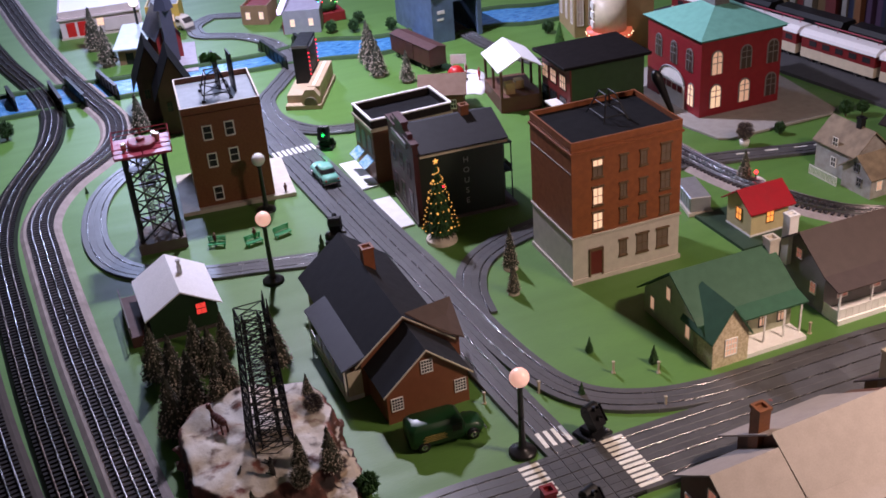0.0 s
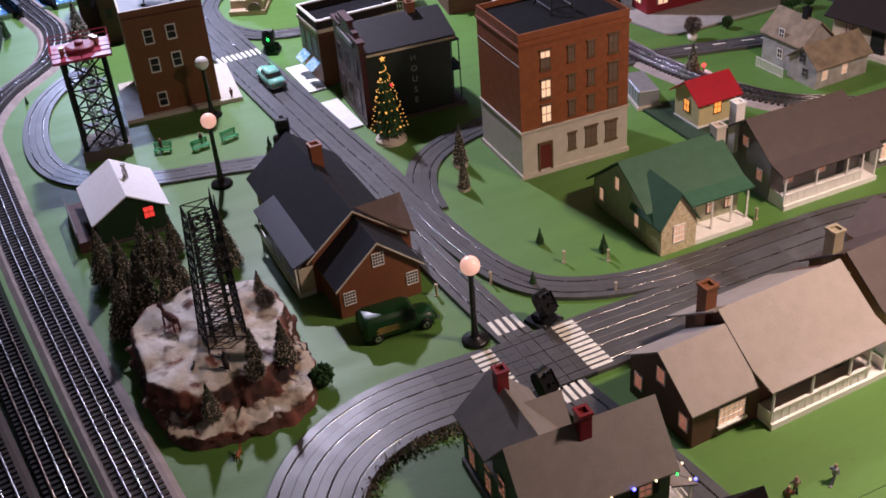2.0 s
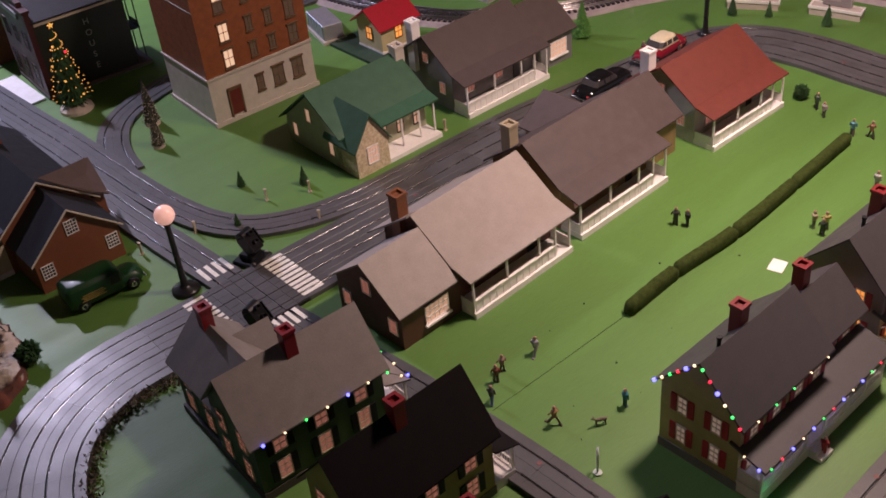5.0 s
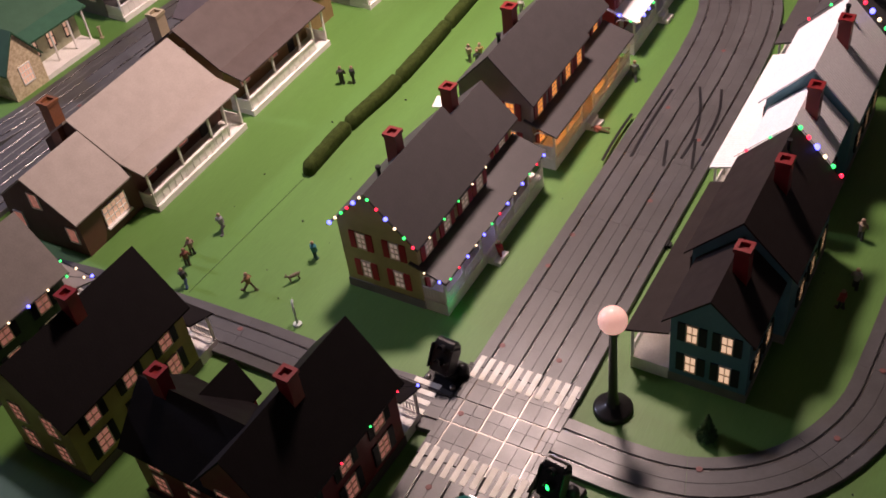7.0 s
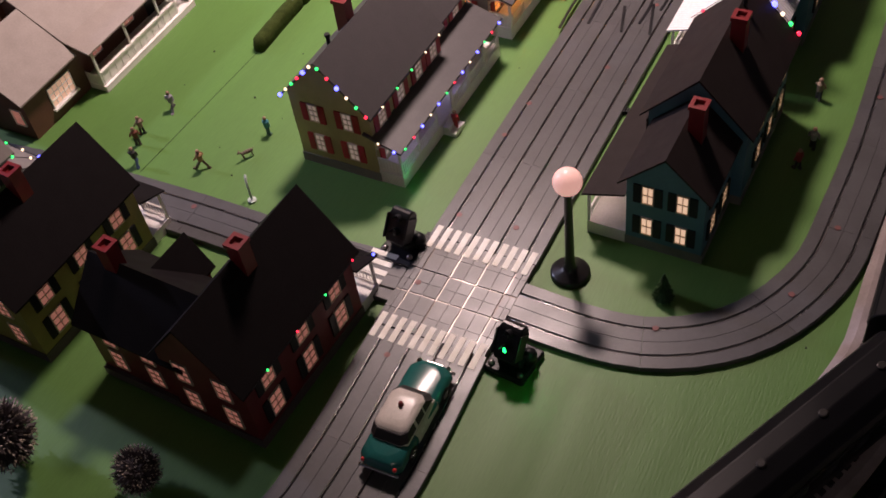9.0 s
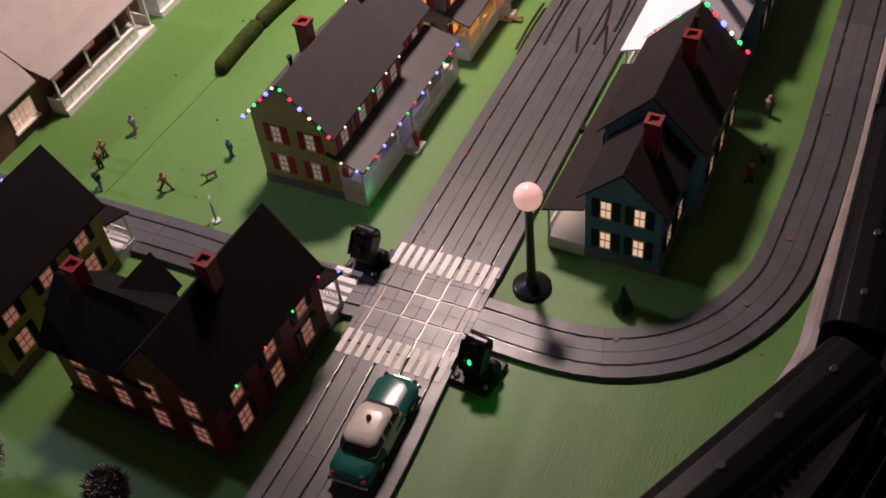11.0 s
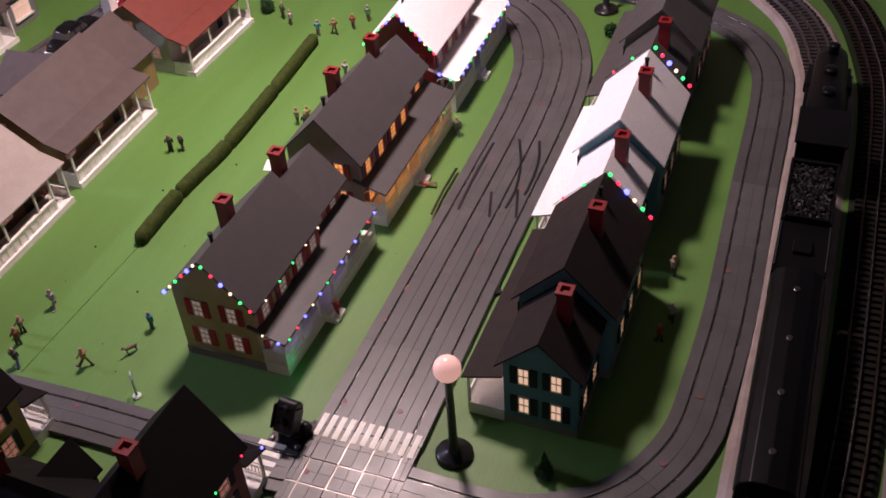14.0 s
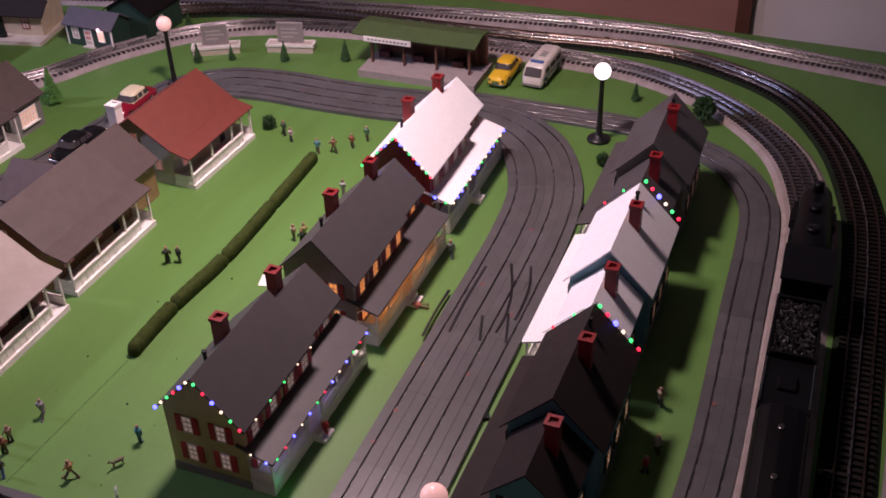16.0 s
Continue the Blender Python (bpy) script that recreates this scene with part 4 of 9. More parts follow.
def parapet_roof(th, x0, x1, y0, y1, z, wall, roof, t=0.004, drop=0.016, cap=None, rim=0.003):
    part("roof", boxes((x0 + t, x1 - t, y0 + t, y1 - t, z - drop - 0.003, z - drop)), roof, th, "flat roof inside the parapet")
    bm = boxes((x0, x1, y0, y0 + t, z - drop - 0.003, z), (x0, x1, y1 - t, y1, z - drop - 0.003, z), (x0, x0 + t, y0 + t, y1 - t, z - drop - 0.003, z), (x1 - t, x1, y0 + t, y1 - t, z - drop - 0.003, z))
    part("parapet", bm, wall, th)
    if cap:
        o = min(0.002, rim)
        bm = boxes((x0 - o, x1 + o, y0 - o, y0 + t, z, z + rim), (x0 - o, x1 + o, y1 - t, y1 + o, z, z + rim), (x0 - o, x0 + t, y0 + t, y1 - t, z, z + rim), (x1 - t, x1 + o, y0 + t, y1 - t, z, z + rim))
        part("parapet_cap", bm, cap, th, "pale parapet coping")


th = thing("apartment_building", pose(0.818, 1.371, 0, 0, 0, -2.5), "four-storey orange-brown brick building with pale stone base", "building")
w, d, h, hs = 0.204, 0.16, 0.262, 0.086
part("stone_base", boxes((0, w, 0, d, 0.008, hs), (-0.003, w + 0.003, -0.003, d + 0.003, 0, 0.008)), STONE_GREY, th, "pale grey stone ground floor")
part("belt_course", boxes((-0.0025, w + 0.0025, -0.0025, d + 0.0025, hs, hs + 0.004)), STONE_GREY, th, "pale stone belt course")
part("brick_wall", boxes((0, w, 0, d, hs + 0.004, h - 0.013)), ORANGE_BRICK, th)
part("cornice", boxes((-0.0025, w + 0.0025, -0.0025, d + 0.0025, h - 0.022, h - 0.018)), ORANGE_BRICK, th, "thin projecting brick cornice")
parapet_roof(th, 0, w, 0, d, h, ORANGE_BRICK, TAR, t=0.003, drop=0.009)
part("wall_seam", boxes((-0.0008, 0, 0.0, d, 0.2065, 0.2078)), STONE_GREY, th, "thin pale seam across the side wall")
BLIND = mat("brown_blind", (0.17, 0.12, 0.085), 0.5)


def hooded(th, x, z, w_, h_, pane, half=False):
    """A sash window with a heavy moulded head and sill."""
    window(th, on_wall(x, 0, z, SOUTH), w_, h_, TRIM_TAN, pane if not half else BLIND, 2, 2)
    part("window_head", boxes((x - w_ / 2 - 0.003, x + w_ / 2 + 0.003, -0.0034, 0, z + h_ / 2 + 0.0012, z + h_ / 2 + 0.0042)), TRIM_TAN, th, "moulded brown window head")
    part("window_sill", boxes((x - w_ / 2 - 0.0025, x + w_ / 2 + 0.0025, -0.003, 0, z - h_ / 2 - 0.0042, z - h_ / 2 - 0.0016)), TRIM_TAN, th, "brown window sill")
    if half:
        part("blind", boxes((x - w_ / 2, x + w_ / 2, -0.001, -0.0006, z + h_ * 0.14, z + h_ / 2)), pane, th, "lit upper half of the window")


for k, z in enumerate((0.107, 0.153, 0.204)):
    for j, x in enumerate((0.047, 0.095, 0.132, 0.174)):
        big = j in (0, 3)
        hooded(th, x, z + 0.006, 0.0165 if big else 0.011, 0.029 if big else 0.0225, LIT if j == 0 else BLIND, j == 0 and k == 2)
for x in (0.095, 0.132, 0.171):
    big = x > 0.1
    hooded(th, x, 0.05, 0.02 if big else 0.012, 0.032 if big else 0.026, BLIND)
bm = bmesh.new()
lathe(bm, 0, 0, [(0.003, 0), (0.0045, 0.012), (0.007, 0.05), (0.0095, 0.07), (0.0075, 0.08), (0.003, 0.084)], 12, pose(0.222, 0.06, 0.246, -12, -20, 0))
part("searchlight", bm, BLACK, th, "tilted black searchlight horn", smooth=True)
bm = bmesh.new()
for x, y in ((0.09, 0.06), (0.14, 0.06), (0.09, 0.13), (0.14, 0.13)):
    strut(bm, (x, y, 0.246), (0.115 + (x - 0.115) * 0.35, 0.095 + (y - 0.095) * 0.35, 0.296), 0.0014)
for z, f in ((0.262, 0.79), (0.28, 0.56), (0.296, 0.35)):
    q = [(0.115 + 0.025 * sx * f, 0.095 + 0.035 * sy * f, z) for sx, sy in ((-1, -1), (1, -1), (1, 1), (-1, 1))]
    for a_, b_ in zip(q, q[1:] + q[:1]):
        strut(bm, a_, b_, 0.001)
part("roof_frame", bm, BLACK, th, "small black lattice frame on the roof")
part("front_door", boxes((0.033, 0.054, -0.002, 0, 0.012, 0.057)), DOOR_RED, th, "brown-red panelled door")
part("door_frame", boxes((0.03, 0.033, -0.003, 0, 0.008, 0.06), (0.054, 0.057, -0.003, 0, 0.008, 0.06), (0.03, 0.057, -0.003, 0, 0.057, 0.062)), TRIM_TAN, th, "brown door frame")

# brown three-storey building with lattice frame on its roof
th = thing("brick_building", pose(0.303, 2.0, 0, 0, 0, -6), "plain brown brick building with white sash windows", "building")
w, d, h = 0.156, 0.185, 0.222
part("base_slab", boxes((-0.034, w + 0.042, -0.012, d, 0, 0.008)), STONE_GREY, th, "pale concrete base slab")
part("brick_wall", boxes((0, w, 0, d, 0.008, h - 0.016)), BROWN_WALL, th)
parapet_roof(th, 0, w, 0, d, h, BROWN_WALL, mat("pale_roof_felt", (0.2, 0.22, 0.24), 0.6), t=0.0025, drop=0.011, cap=mat("pale_coping", (0.5, 0.42, 0.36), 0.6), rim=0.0006)
for x, zs in ((0.044, (0.034, 0.107, 0.166)), (0.088, (0.111, 0.168))):
    for z in zs:
        window(th, on_wall(x, 0, z, SOUTH), 0.0152, 0.0265, WHITE, DARK_GLASS, 1, 2)
        part("window_trim", boxes((x - 0.0098, x - 0.0076, -0.0022, 0, z - 0.0155, z + 0.0155), (x + 0.0076, x + 0.0098, -0.0022, 0, z - 0.0155, z + 0.0155), (x - 0.0076, x + 0.0076, -0.0022, 0, z + 0.0133, z + 0.0155), (x - 0.0076, x + 0.0076, -0.0026, 0, z - 0.0158, z - 0.0133)), WHITE, th, "thick white window trim")


def lattice(bm, foot, top, half0, half1, n, r, m=None):
    """Four legs with rings and crossed braces from foot to top."""
    f, t = Vector(foot), Vector(top)
    ring = []
    for k in range(n + 1):
        a = k / n
        c, s = f.lerp(t, a), half0 + (half1 - half0) * a
        ring.append([c + Vector((i * s, j * s, 0)) for i, j in ((-1, -1), (1, -1), (1, 1), (-1, 1))])
    for a, b in zip(ring, ring[1:]):
        for i in range(4):
            strut(bm, a[i], b[i], r * 1.4, m)
            strut(bm, a[i], b[(i + 1) % 4], r, m)
            strut(bm, a[(i + 1) % 4], b[i], r, m)
            strut(bm, b[i], b[(i + 1) % 4], r, m)


bm = bmesh.new()
for i in (0.05, 0.105):
    for j in (0.05, 0.12):
        strut(bm, (i, j, h - 0.016), (0.078 + (i - 0.078) * 0.5, 0.085 + (j - 0.085) * 0.5, h + 0.034), 0.0013)
        box(bm, i - 0.004, i + 0.004, j - 0.004, j + 0.004, h - 0.016, h - 0.012)
for a, b in (((0.05, 0.05), (0.105, 0.12)), ((0.105, 0.05), (0.05, 0.12)), ((0.05, 0.05), (0.105, 0.05)), ((0.05, 0.12), (0.105, 0.12)), ((0.05, 0.05), (0.05, 0.12)), ((0.105, 0.05), (0.105, 0.12))):
    strut(bm, (*a, h - 0.002), (*b, h - 0.002), 0.0012)
for a, b in (((0.064, 0.067), (0.0915, 0.067)), ((0.0915, 0.067), (0.0915, 0.1025)), ((0.0915, 0.1025), (0.064, 0.1025)), ((0.064, 0.1025), (0.064, 0.067)), ((0.064, 0.067), (0.0915, 0.1025))):
    strut(bm, (*a, h + 0.033), (*b, h + 0.033), 0.0013)
solid("roof_frame", bm, BLACK, "black steel frame standing on the flat roof", "frame", m=pose(0.303, 2.0, 0.005, 0, 0, -6))
bm = bmesh.new()
rp = random.Random(8)
for k in range(26):
    a_, r_ = math.tau * k / 26 + rp.uniform(-0.1, 0.1), rp.uniform(0.016, 0.026)
    tip, mid = Vector((r_ * math.cos(a_), r_ * math.sin(a_), rp.uniform(0.0, 0.014))), Vector((r_ * 0.5 * math.cos(a_), r_ * 0.5 * math.sin(a_), rp.uniform(0.012, 0.02)))
    side = Vector((-math.sin(a_), math.cos(a_), 0)) * 0.0022
    v = [bm.verts.new(q_) for q_ in (side * 0.4, mid + side, tip, mid - side, -side * 0.4, Vector((0, 0, -0.02)))]
    bm.faces.new(v[:5])
    bm.faces.new((v[0], v[4], v[5]))
solid("roof_plant", bm, mat("bright_palm_leaf", (0.05, 0.14, 0.03), 0.6, per_piece=0.3), "small green palm plant on the roof frame", "plant", m=pose(0.303, 2.0, 0, 0, 0, -6) @ pose(0.078, 0.085, h + 0.058))
for k, (x, y) in enumerate(((0.405, 2.12), (0.43, 2.09))):
    bm = boxes((x - 0.0015, x + 0.0015, y - 0.022, y + 0.022, h - 0.018, h + 0.06 + 0.008 * k))
    solid("roof_sign", bm, BLACK, "dark upright sign board on the roof", "sign")

# dark building with a stepped false front, and the store behind it
DARK_GREENWALL = mat("black_green_siding", (0.014, 0.02, 0.013), 0.5, scale=30)
DARK_RED = mat("oxblood_front", (0.06, 0.012, 0.016), 0.5)
th = thing("hotel_building", pose(0.672, 1.709, 0, 0, 0, -4), "dark two-storey building with oxblood false front and black roof", "building")
w, d, e, r = 0.176, 0.155, 0.149, 0.178
part("base_slab", boxes((-0.006, w + 0.025, -0.004, d, 0, 0.006)), FOUND_DARK, th, "dark base slab")
gable_block("wall", th, 0, w, 0, d, 0.006, e, r, DARK_GREENWALL)
gable_roof(th, 0.008, w + 0.004, 0, d, e, r, mat("slate_black_roof", (0.032, 0.032, 0.037), 0.55, fine=400, spec=0.2), over=0.006)
bm = boxes((-0.004, 0.006, -0.005, d + 0.005, 0.006, 0.168), (-0.004, 0.006, 0.02, d - 0.02, 0.168, 0.182), (-0.004, 0.006, 0.05, d - 0.05, 0.182, 0.192))
part("false_front", bm, DARK_RED, th, "stepped oxblood false front")
part("front_cap", boxes((-0.007, 0.008, -0.008, 0.05, 0.168, 0.173), (-0.007, 0.008, d - 0.05, d + 0.008, 0.168, 0.173), (-0.007, 0.008, 0.048, d - 0.048, 0.192, 0.197)), DARK_RED, th, "oxblood moulded cap")
part("name_board", boxes((-0.0075, -0.004, 0.03, d - 0.03, 0.15, 0.16)), GREY_WALL, th, "grey name board")
for y in (0.03, 0.08, 0.13):
    window(th, on_wall(-0.004, y, 0.108, WEST), 0.018, 0.034, DARK_RED, DARK_GLASS, 2, 2)
    window(th, on_wall(-0.004, y, 0.04, WEST), 0.02, 0.044, DARK_RED, DARK_GLASS, 2, 2)
part("eave_trim", boxes((0.008, w + 0.008, -0.0075, -0.004, e - 0.008, e - 0.004)), CREAM, th, "cream eave trim")
chimney(th, 0.128, d / 2, r - 0.012, r + 0.02, BROWN_WALL, 0.016)
bm = bmesh.new()
for x in (w + 0.004, w + 0.024):
    for y in (0.02, 0.06):
        box(bm, x - 0.001, x + 0.001, y - 0.001, y + 0.001, 0.006, 0.128)
for z in (0.065, 0.125):
    box(bm, w, w + 0.026, 0.018, 0.062, z, z + 0.002)
for k in range(9):
    box(bm, w + 0.023, w + 0.025, 0.02 + 0.004 * k, 0.021 + 0.004 * k, 0.067, 0.078)
part("fire_escape", bm, BLACK, th, "black iron fire escape")


def lettering(text, size, m, material_, parent, name="lettering"):
    c = bpy.data.curves.new(name, "FONT")
    c.body, c.size, c.align_x, c.align_y, c.extrude = text, size, "CENTER", "CENTER", 0.0003
    tmp = bpy.data.objects.new(name, c)
    scene.collection.objects.link(tmp)
    me = bpy.data.meshes.new_from_object(tmp.evaluated_get(bpy.context.evaluated_depsgraph_get()))
    bpy.data.objects.remove(tmp)
    me.materials.append(material_)
    ob = new(name, me)
    ob.parent, ob.matrix_basis = parent, m
    return ob


for k, ch in enumerate("HOUSE"):
    lettering(ch, 0.016, pose(0.1, -0.0008, 0.118 - 0.0215 * k, 90, 0, 0), mat("faded_white_paint", (0.4, 0.4, 0.38), 0.6), th, "letter")

th = thing("corner_store", pose(0.664, 1.93, 0, 0, 0, 1), "brick corner store with cream cornice and arched windows", "building")
w, d, h = 0.178, 0.112, 0.14
part("brick_wall", boxes((0, w, 0, d, 0, h - 0.02)), BROWN_WALL, th)
# the parapet's dark colour holds the shade on its inner faces
parapet_roof(th, 0, w, 0, d, h, mat("shade_toned_parapet", (0.03, 0.025, 0.025), 0.7, spec=0.1), TAR, cap=WHITE, drop=0.014)
part("cornice", boxes((-0.003, w + 0.003, -0.003, d + 0.003, h - 0.024, h - 0.0172)), CREAM, th, "cream cornice")
for y in (0.02, 0.056, 0.092):
    bm = bmesh.new()
    loop = [(0, y - 0.011, 0.062)] + [(0, y + 0.011 * math.cos(a), 0.092 + 0.011 * math.sin(a)) for a in [math.pi - math.pi * i / 8 for i in range(9)]] + [(0, y + 0.011, 0.062)]
    prism(bm, loop, (-0.0016, 0, 0))
    part("arched_window", bm, GREY_WALL, th, "tall grey arched window")
for y in (0.026, 0.082):
    bm = bmesh.new()
    prism(bm, [(0, y - 0.02, 0.052), (-0.022, y - 0.02, 0.036), (-0.022, y - 0.02, 0.034), (0, y - 0.02, 0.05)], (0, 0.04, 0))
    part("awning", bm, mat("blue_striped_awning", (0.1, 0.35, 0.6), 0.5, other=(0.55, 0.7, 0.8), scale=120), th, "blue and white shop awning")
part("pavement", boxes((-0.04, -0.001, -0.015, d + 0.02, 0, 0.004)), WHITE, th, "pale pavement slab")
solid("pavement_slab", boxes((-0.036, 0, 0, 0.14, 0, 0.004)), WHITE, "pale grey pavement slab by the dark building", "pavement", kind="structure", m=pose(0.663, 1.715, 0))

# red fire station with a pale green hip roof
th = thing("fire_station", pose(1.405, 1.853, 0, 0, 0, -2), "red two-storey fire station with pale green hip roof", "building")
w, d, h = 0.208, 0.225, 0.182
FRED = mat("fire_station_red", (0.24, 0.012, 0.02), 0.5)
part("wall", boxes((0, w, 0, d, 0.006, h)), FRED, th)
part("cornice", boxes((-0.006, w + 0.006, -0.006, d + 0.006, h, h + 0.005)), mat("dark_green_trim", (0.03, 0.14, 0.11), 0.5), th, "dark green cornice")
bm = bmesh.new()
a = [bm.verts.new(p) for p in ((-0.01, -0.01, h + 0.005), (w + 0.01, -0.01, h + 0.005), (w + 0.01, d + 0.01, h + 0.005), (-0.01, d + 0.01, h + 0.005))]
b = [bm.verts.new(p) for p in ((0.085, 0.085, h + 0.045), (w - 0.085, 0.085, h + 0.045), (w - 0.085, d - 0.085, h + 0.045), (0.085, d - 0.085, h + 0.045))]
bm.faces.new(a[::-1]), bm.faces.new(b)
for i in range(4):
    bm.faces.new((a[i], a[(i + 1) % 4], b[(i + 1) % 4], b[i]))
part("roof", bm, mat("pale_green_roof", (0.2, 0.5, 0.42), 0.5), th, "pale green hip roof")
part("cupola", boxes((0.085, w - 0.085, 0.085, d - 0.085, h + 0.045, h + 0.075)), GREY_WALL, th, "small grey cupola")


def arched(th, m, w_, h_, pane):
    def loop(w2, h2, y):
        return [(-w2, y, -h_ / 2)] + [(w2 * math.cos(q), y, h2 + w2 * math.sin(q)) for q in [math.pi - math.pi * i / 8 for i in range(9)]] + [(w2, y, -h_ / 2)]
    bm = bmesh.new()
    prism(bm, loop(w_ / 2 + 0.003, h_ / 2 - w_ / 2, 0), (0, -0.0016, 0))
    ob = part("arched_window", bm, GREY_WALL, th, "arched window with grey surround", m)
    bm = bmesh.new()
    prism(bm, loop(w_ / 2, h_ / 2 - w_ / 2, -0.0016), (0, -0.0006, 0))
    part("pane", bm, pane, ob)
    bm = boxes((-0.0008, 0.0008, -0.0032, -0.002, -h_ / 2, h_ / 2), (-w_ / 2, w_ / 2, -0.0032, -0.002, -0.0008, 0.0008), (-w_ / 2, w_ / 2, -0.0032, -0.002, h_ / 2 - w_ / 2 - 0.0006, h_ / 2 - w_ / 2 + 0.0006))
    part("muntin", bm, GREY_WALL, ob)


for z in (0.05, 0.128):
    for k, x in enumerate((0.04, 0.115, 0.185)):
        arched(th, on_wall(x, 0, z, SOUTH), 0.024, 0.052, LIT if (k == 0 and z < 0.1) else LIT_DIM if k + (z > 0.1) < 2 else mat("dim_glass", (0.06, 0.035, 0.03), 0.3))
for y in (0.045, 0.11, 0.175):
    arched(th, on_wall(0, y, 0.128, WEST), 0.022, 0.05, mat("dim_glass", (0.06, 0.035, 0.03), 0.3))
arched(th, on_wall(0, 0.035, 0.05, WEST), 0.02, 0.05, LIT)
bm = bmesh.new()
prism(bm, [(0, 0.062, 0.006), (0, 0.164, 0.006)] + [(0, 0.113 + 0.051 * math.cos(q), 0.062 + 0.03 * math.sin(q)) for q in [math.pi * i / 10 for i in range(11)]], (-0.002, 0, 0))
door = part("garage_door", bm, WHITE, th, "white arched garage door")
bm = bmesh.new()
for i in range(10):
    q0, q1 = math.pi * i / 10, math.pi * (i + 1) / 10
    strut(bm, (-0.003, 0.113 + 0.053 * math.cos(q0), 0.062 + 0.032 * math.sin(q0)), (-0.003, 0.113 + 0.053 * math.cos(q1), 0.062 + 0.032 * math.sin(q1)), 0.0022)
part("door_arch", bm, GREY_WALL, th, "grey arch over the garage door")
for i in range(4):
    part("garage_pane", boxes((-0.0032, -0.002, 0.07 + 0.023 * i, 0.087 + 0.023 * i, 0.042, 0.056)), RED_PLASTIC, door, "red-framed pane")
bm = bmesh.new()
prism(bm, [(1.352, 1.86, 0), (1.377, 1.742, 0), (1.4, 1.726, 0), (1.665, 1.722, 0), (1.69, 1.74, 0), (1.722, 1.976, 0), (1.722, 2.2, 0), (1.352, 2.2, 0)], (0, 0, 0.006))
solid("fire_station_yard", bm, mat("grey_concrete", (0.36, 0.34, 0.32), 0.8), "pale grey concrete yard under the fire station", "pavement", kind="structure", bevel=0.001)

# stone-gabled green cottage
th = thing("cottage", pose(0.877, 1.056, 0, 0, 0, -1) @ Matrix.Diagonal((0.97, 1, 1.24, 1)), "sage green toy cottage with dark green roof and stone gable", "house", "cottages")
L, D, E, R = 0.175, 0.19, 0.046, 0.088
bm = bmesh.new()
prism(bm, [(0, 0.04, 0), (0, D, 0), (0, D, 0.036), (0, 0.11, R), (0, 0.04, 0.046)], (L, 0, 0))
part("main_block", bm, SAGE_WALL, th)
bm = bmesh.new()
t = 0.0024
prof = [(0.012, 0.0475), (0.04, 0.0535), (0.11, R + 0.001), (D + 0.012, 0.03), (D + 0.012, 0.03 + t), (0.11, R + 0.004), (0.04, 0.0535 + t), (0.012, 0.0475 + t)]
prism(bm, [(0.03, y, z) for y, z in prof], (L - 0.022, 0, 0))
prof2 = [(0.03, 0.047), (0.04, 0.0535), (0.11, R + 0.001), (D + 0.012, 0.03), (D + 0.012, 0.03 + t), (0.11, R + 0.004), (0.04, 0.0535 + t), (0.03, 0.047 + t)]
prism(bm, [(-0.008, y, z) for y, z in prof2], (0.038, 0, 0))
part("roof", bm, ROOF_GREEN, th)
STONE = mat("rubble_stone", (0.72, 0.62, 0.42), 0.75, other=(0.48, 0.38, 0.23), scale=260, fine=500, bump=0.8, depth=0.001)
bm = bmesh.new()
prism(bm, [(0.0, 0.0, 0), (0.064, 0.0, 0), (0.064, 0, 0.042), (0.032, 0, 0.08), (0.0, 0, 0.042)], (0, 0.05, 0))
part("stone_gable", bm, STONE, th, "rubble stone front gable")
bm = bmesh.new()
for s in (-1, 1):
    a0 = [(0.032, -0.005, 0.0805), (0.032 + s * 0.037, -0.005, 0.0365), (0.032 + s * 0.037, -0.005, 0.039), (0.032, -0.005, 0.0835)]
    prism(bm, a0, (0, 0.085, 0))
part("gable_roof", bm, ROOF_GREEN, th)
window(th, on_wall(0.032, 0, 0.026, SOUTH), 0.02, 0.022, WHITE, LIT_DIM, 4, 3)
part("porch_floor", boxes((0.064, L, 0.0, 0.04, 0, 0.006)), WHITE, th, "white lit porch floor")
for x in (0.068, 0.105, 0.142, L - 0.002):
    part("porch_post", boxes((x - 0.0012, x + 0.0012, 0.014, 0.0164, 0.006, 0.0485)), WHITE, th)
for x in (0.085, 0.12, 0.155):
    window(th, on_wall(x, 0.04, 0.028, SOUTH), 0.012, 0.024, BLACK, LIT_DIM, 2, 2)
for y, z in ((0.065, 0.024), (0.12, 0.055), (0.165, 0.022)):
    window(th, on_wall(0, y, z, WEST), 0.011, 0.018, CREAM, LIT_DIM, 1, 1)
chimney(th, L + 0.004, 0.105, 0.0, 0.104, STONE_GREY, 0.018, "pale grey chimney")
# light with no bulb, added to brighten the porch floor
glow_light(0.995, 1.078, 0.05, 0.006, (1.0, 0.72, 0.5))

# brown cottage with black roof and front gable
th = thing("cottage", pose(0.385, 1.16, 0, 0, 0, 0), "brown brick cottage with black roof and white porch", "house", "cottages")
BR = mat("russet_brick", (0.21, 0.075, 0.035), 0.55)
ROOF_INK = mat("ink_black_roof", (0.026, 0.026, 0.03), 0.6, fine=400, bump=0.2, spec=0.15)
gable_block("front_block", th, 0.019, 0.145, 0.003, 0.1, 0, 0.0555, 0.1095, BR, "y")
gable_roof(th, 0.019, 0.145, 0.003, 0.085, 0.0555, 0.1095, ROOF_INK, "y", over=0.006, name="front_roof", thick=0.0018)
bm = bmesh.new()
prism(bm, [(0.01, 0.085, 0), (0.148, 0.085, 0), (0.148, 0.085, 0.064), (0.079, 0.085, 0.12), (0.01, 0.085, 0.064)], (0, 0.285, 0))
part("main_block", bm, BR, th)
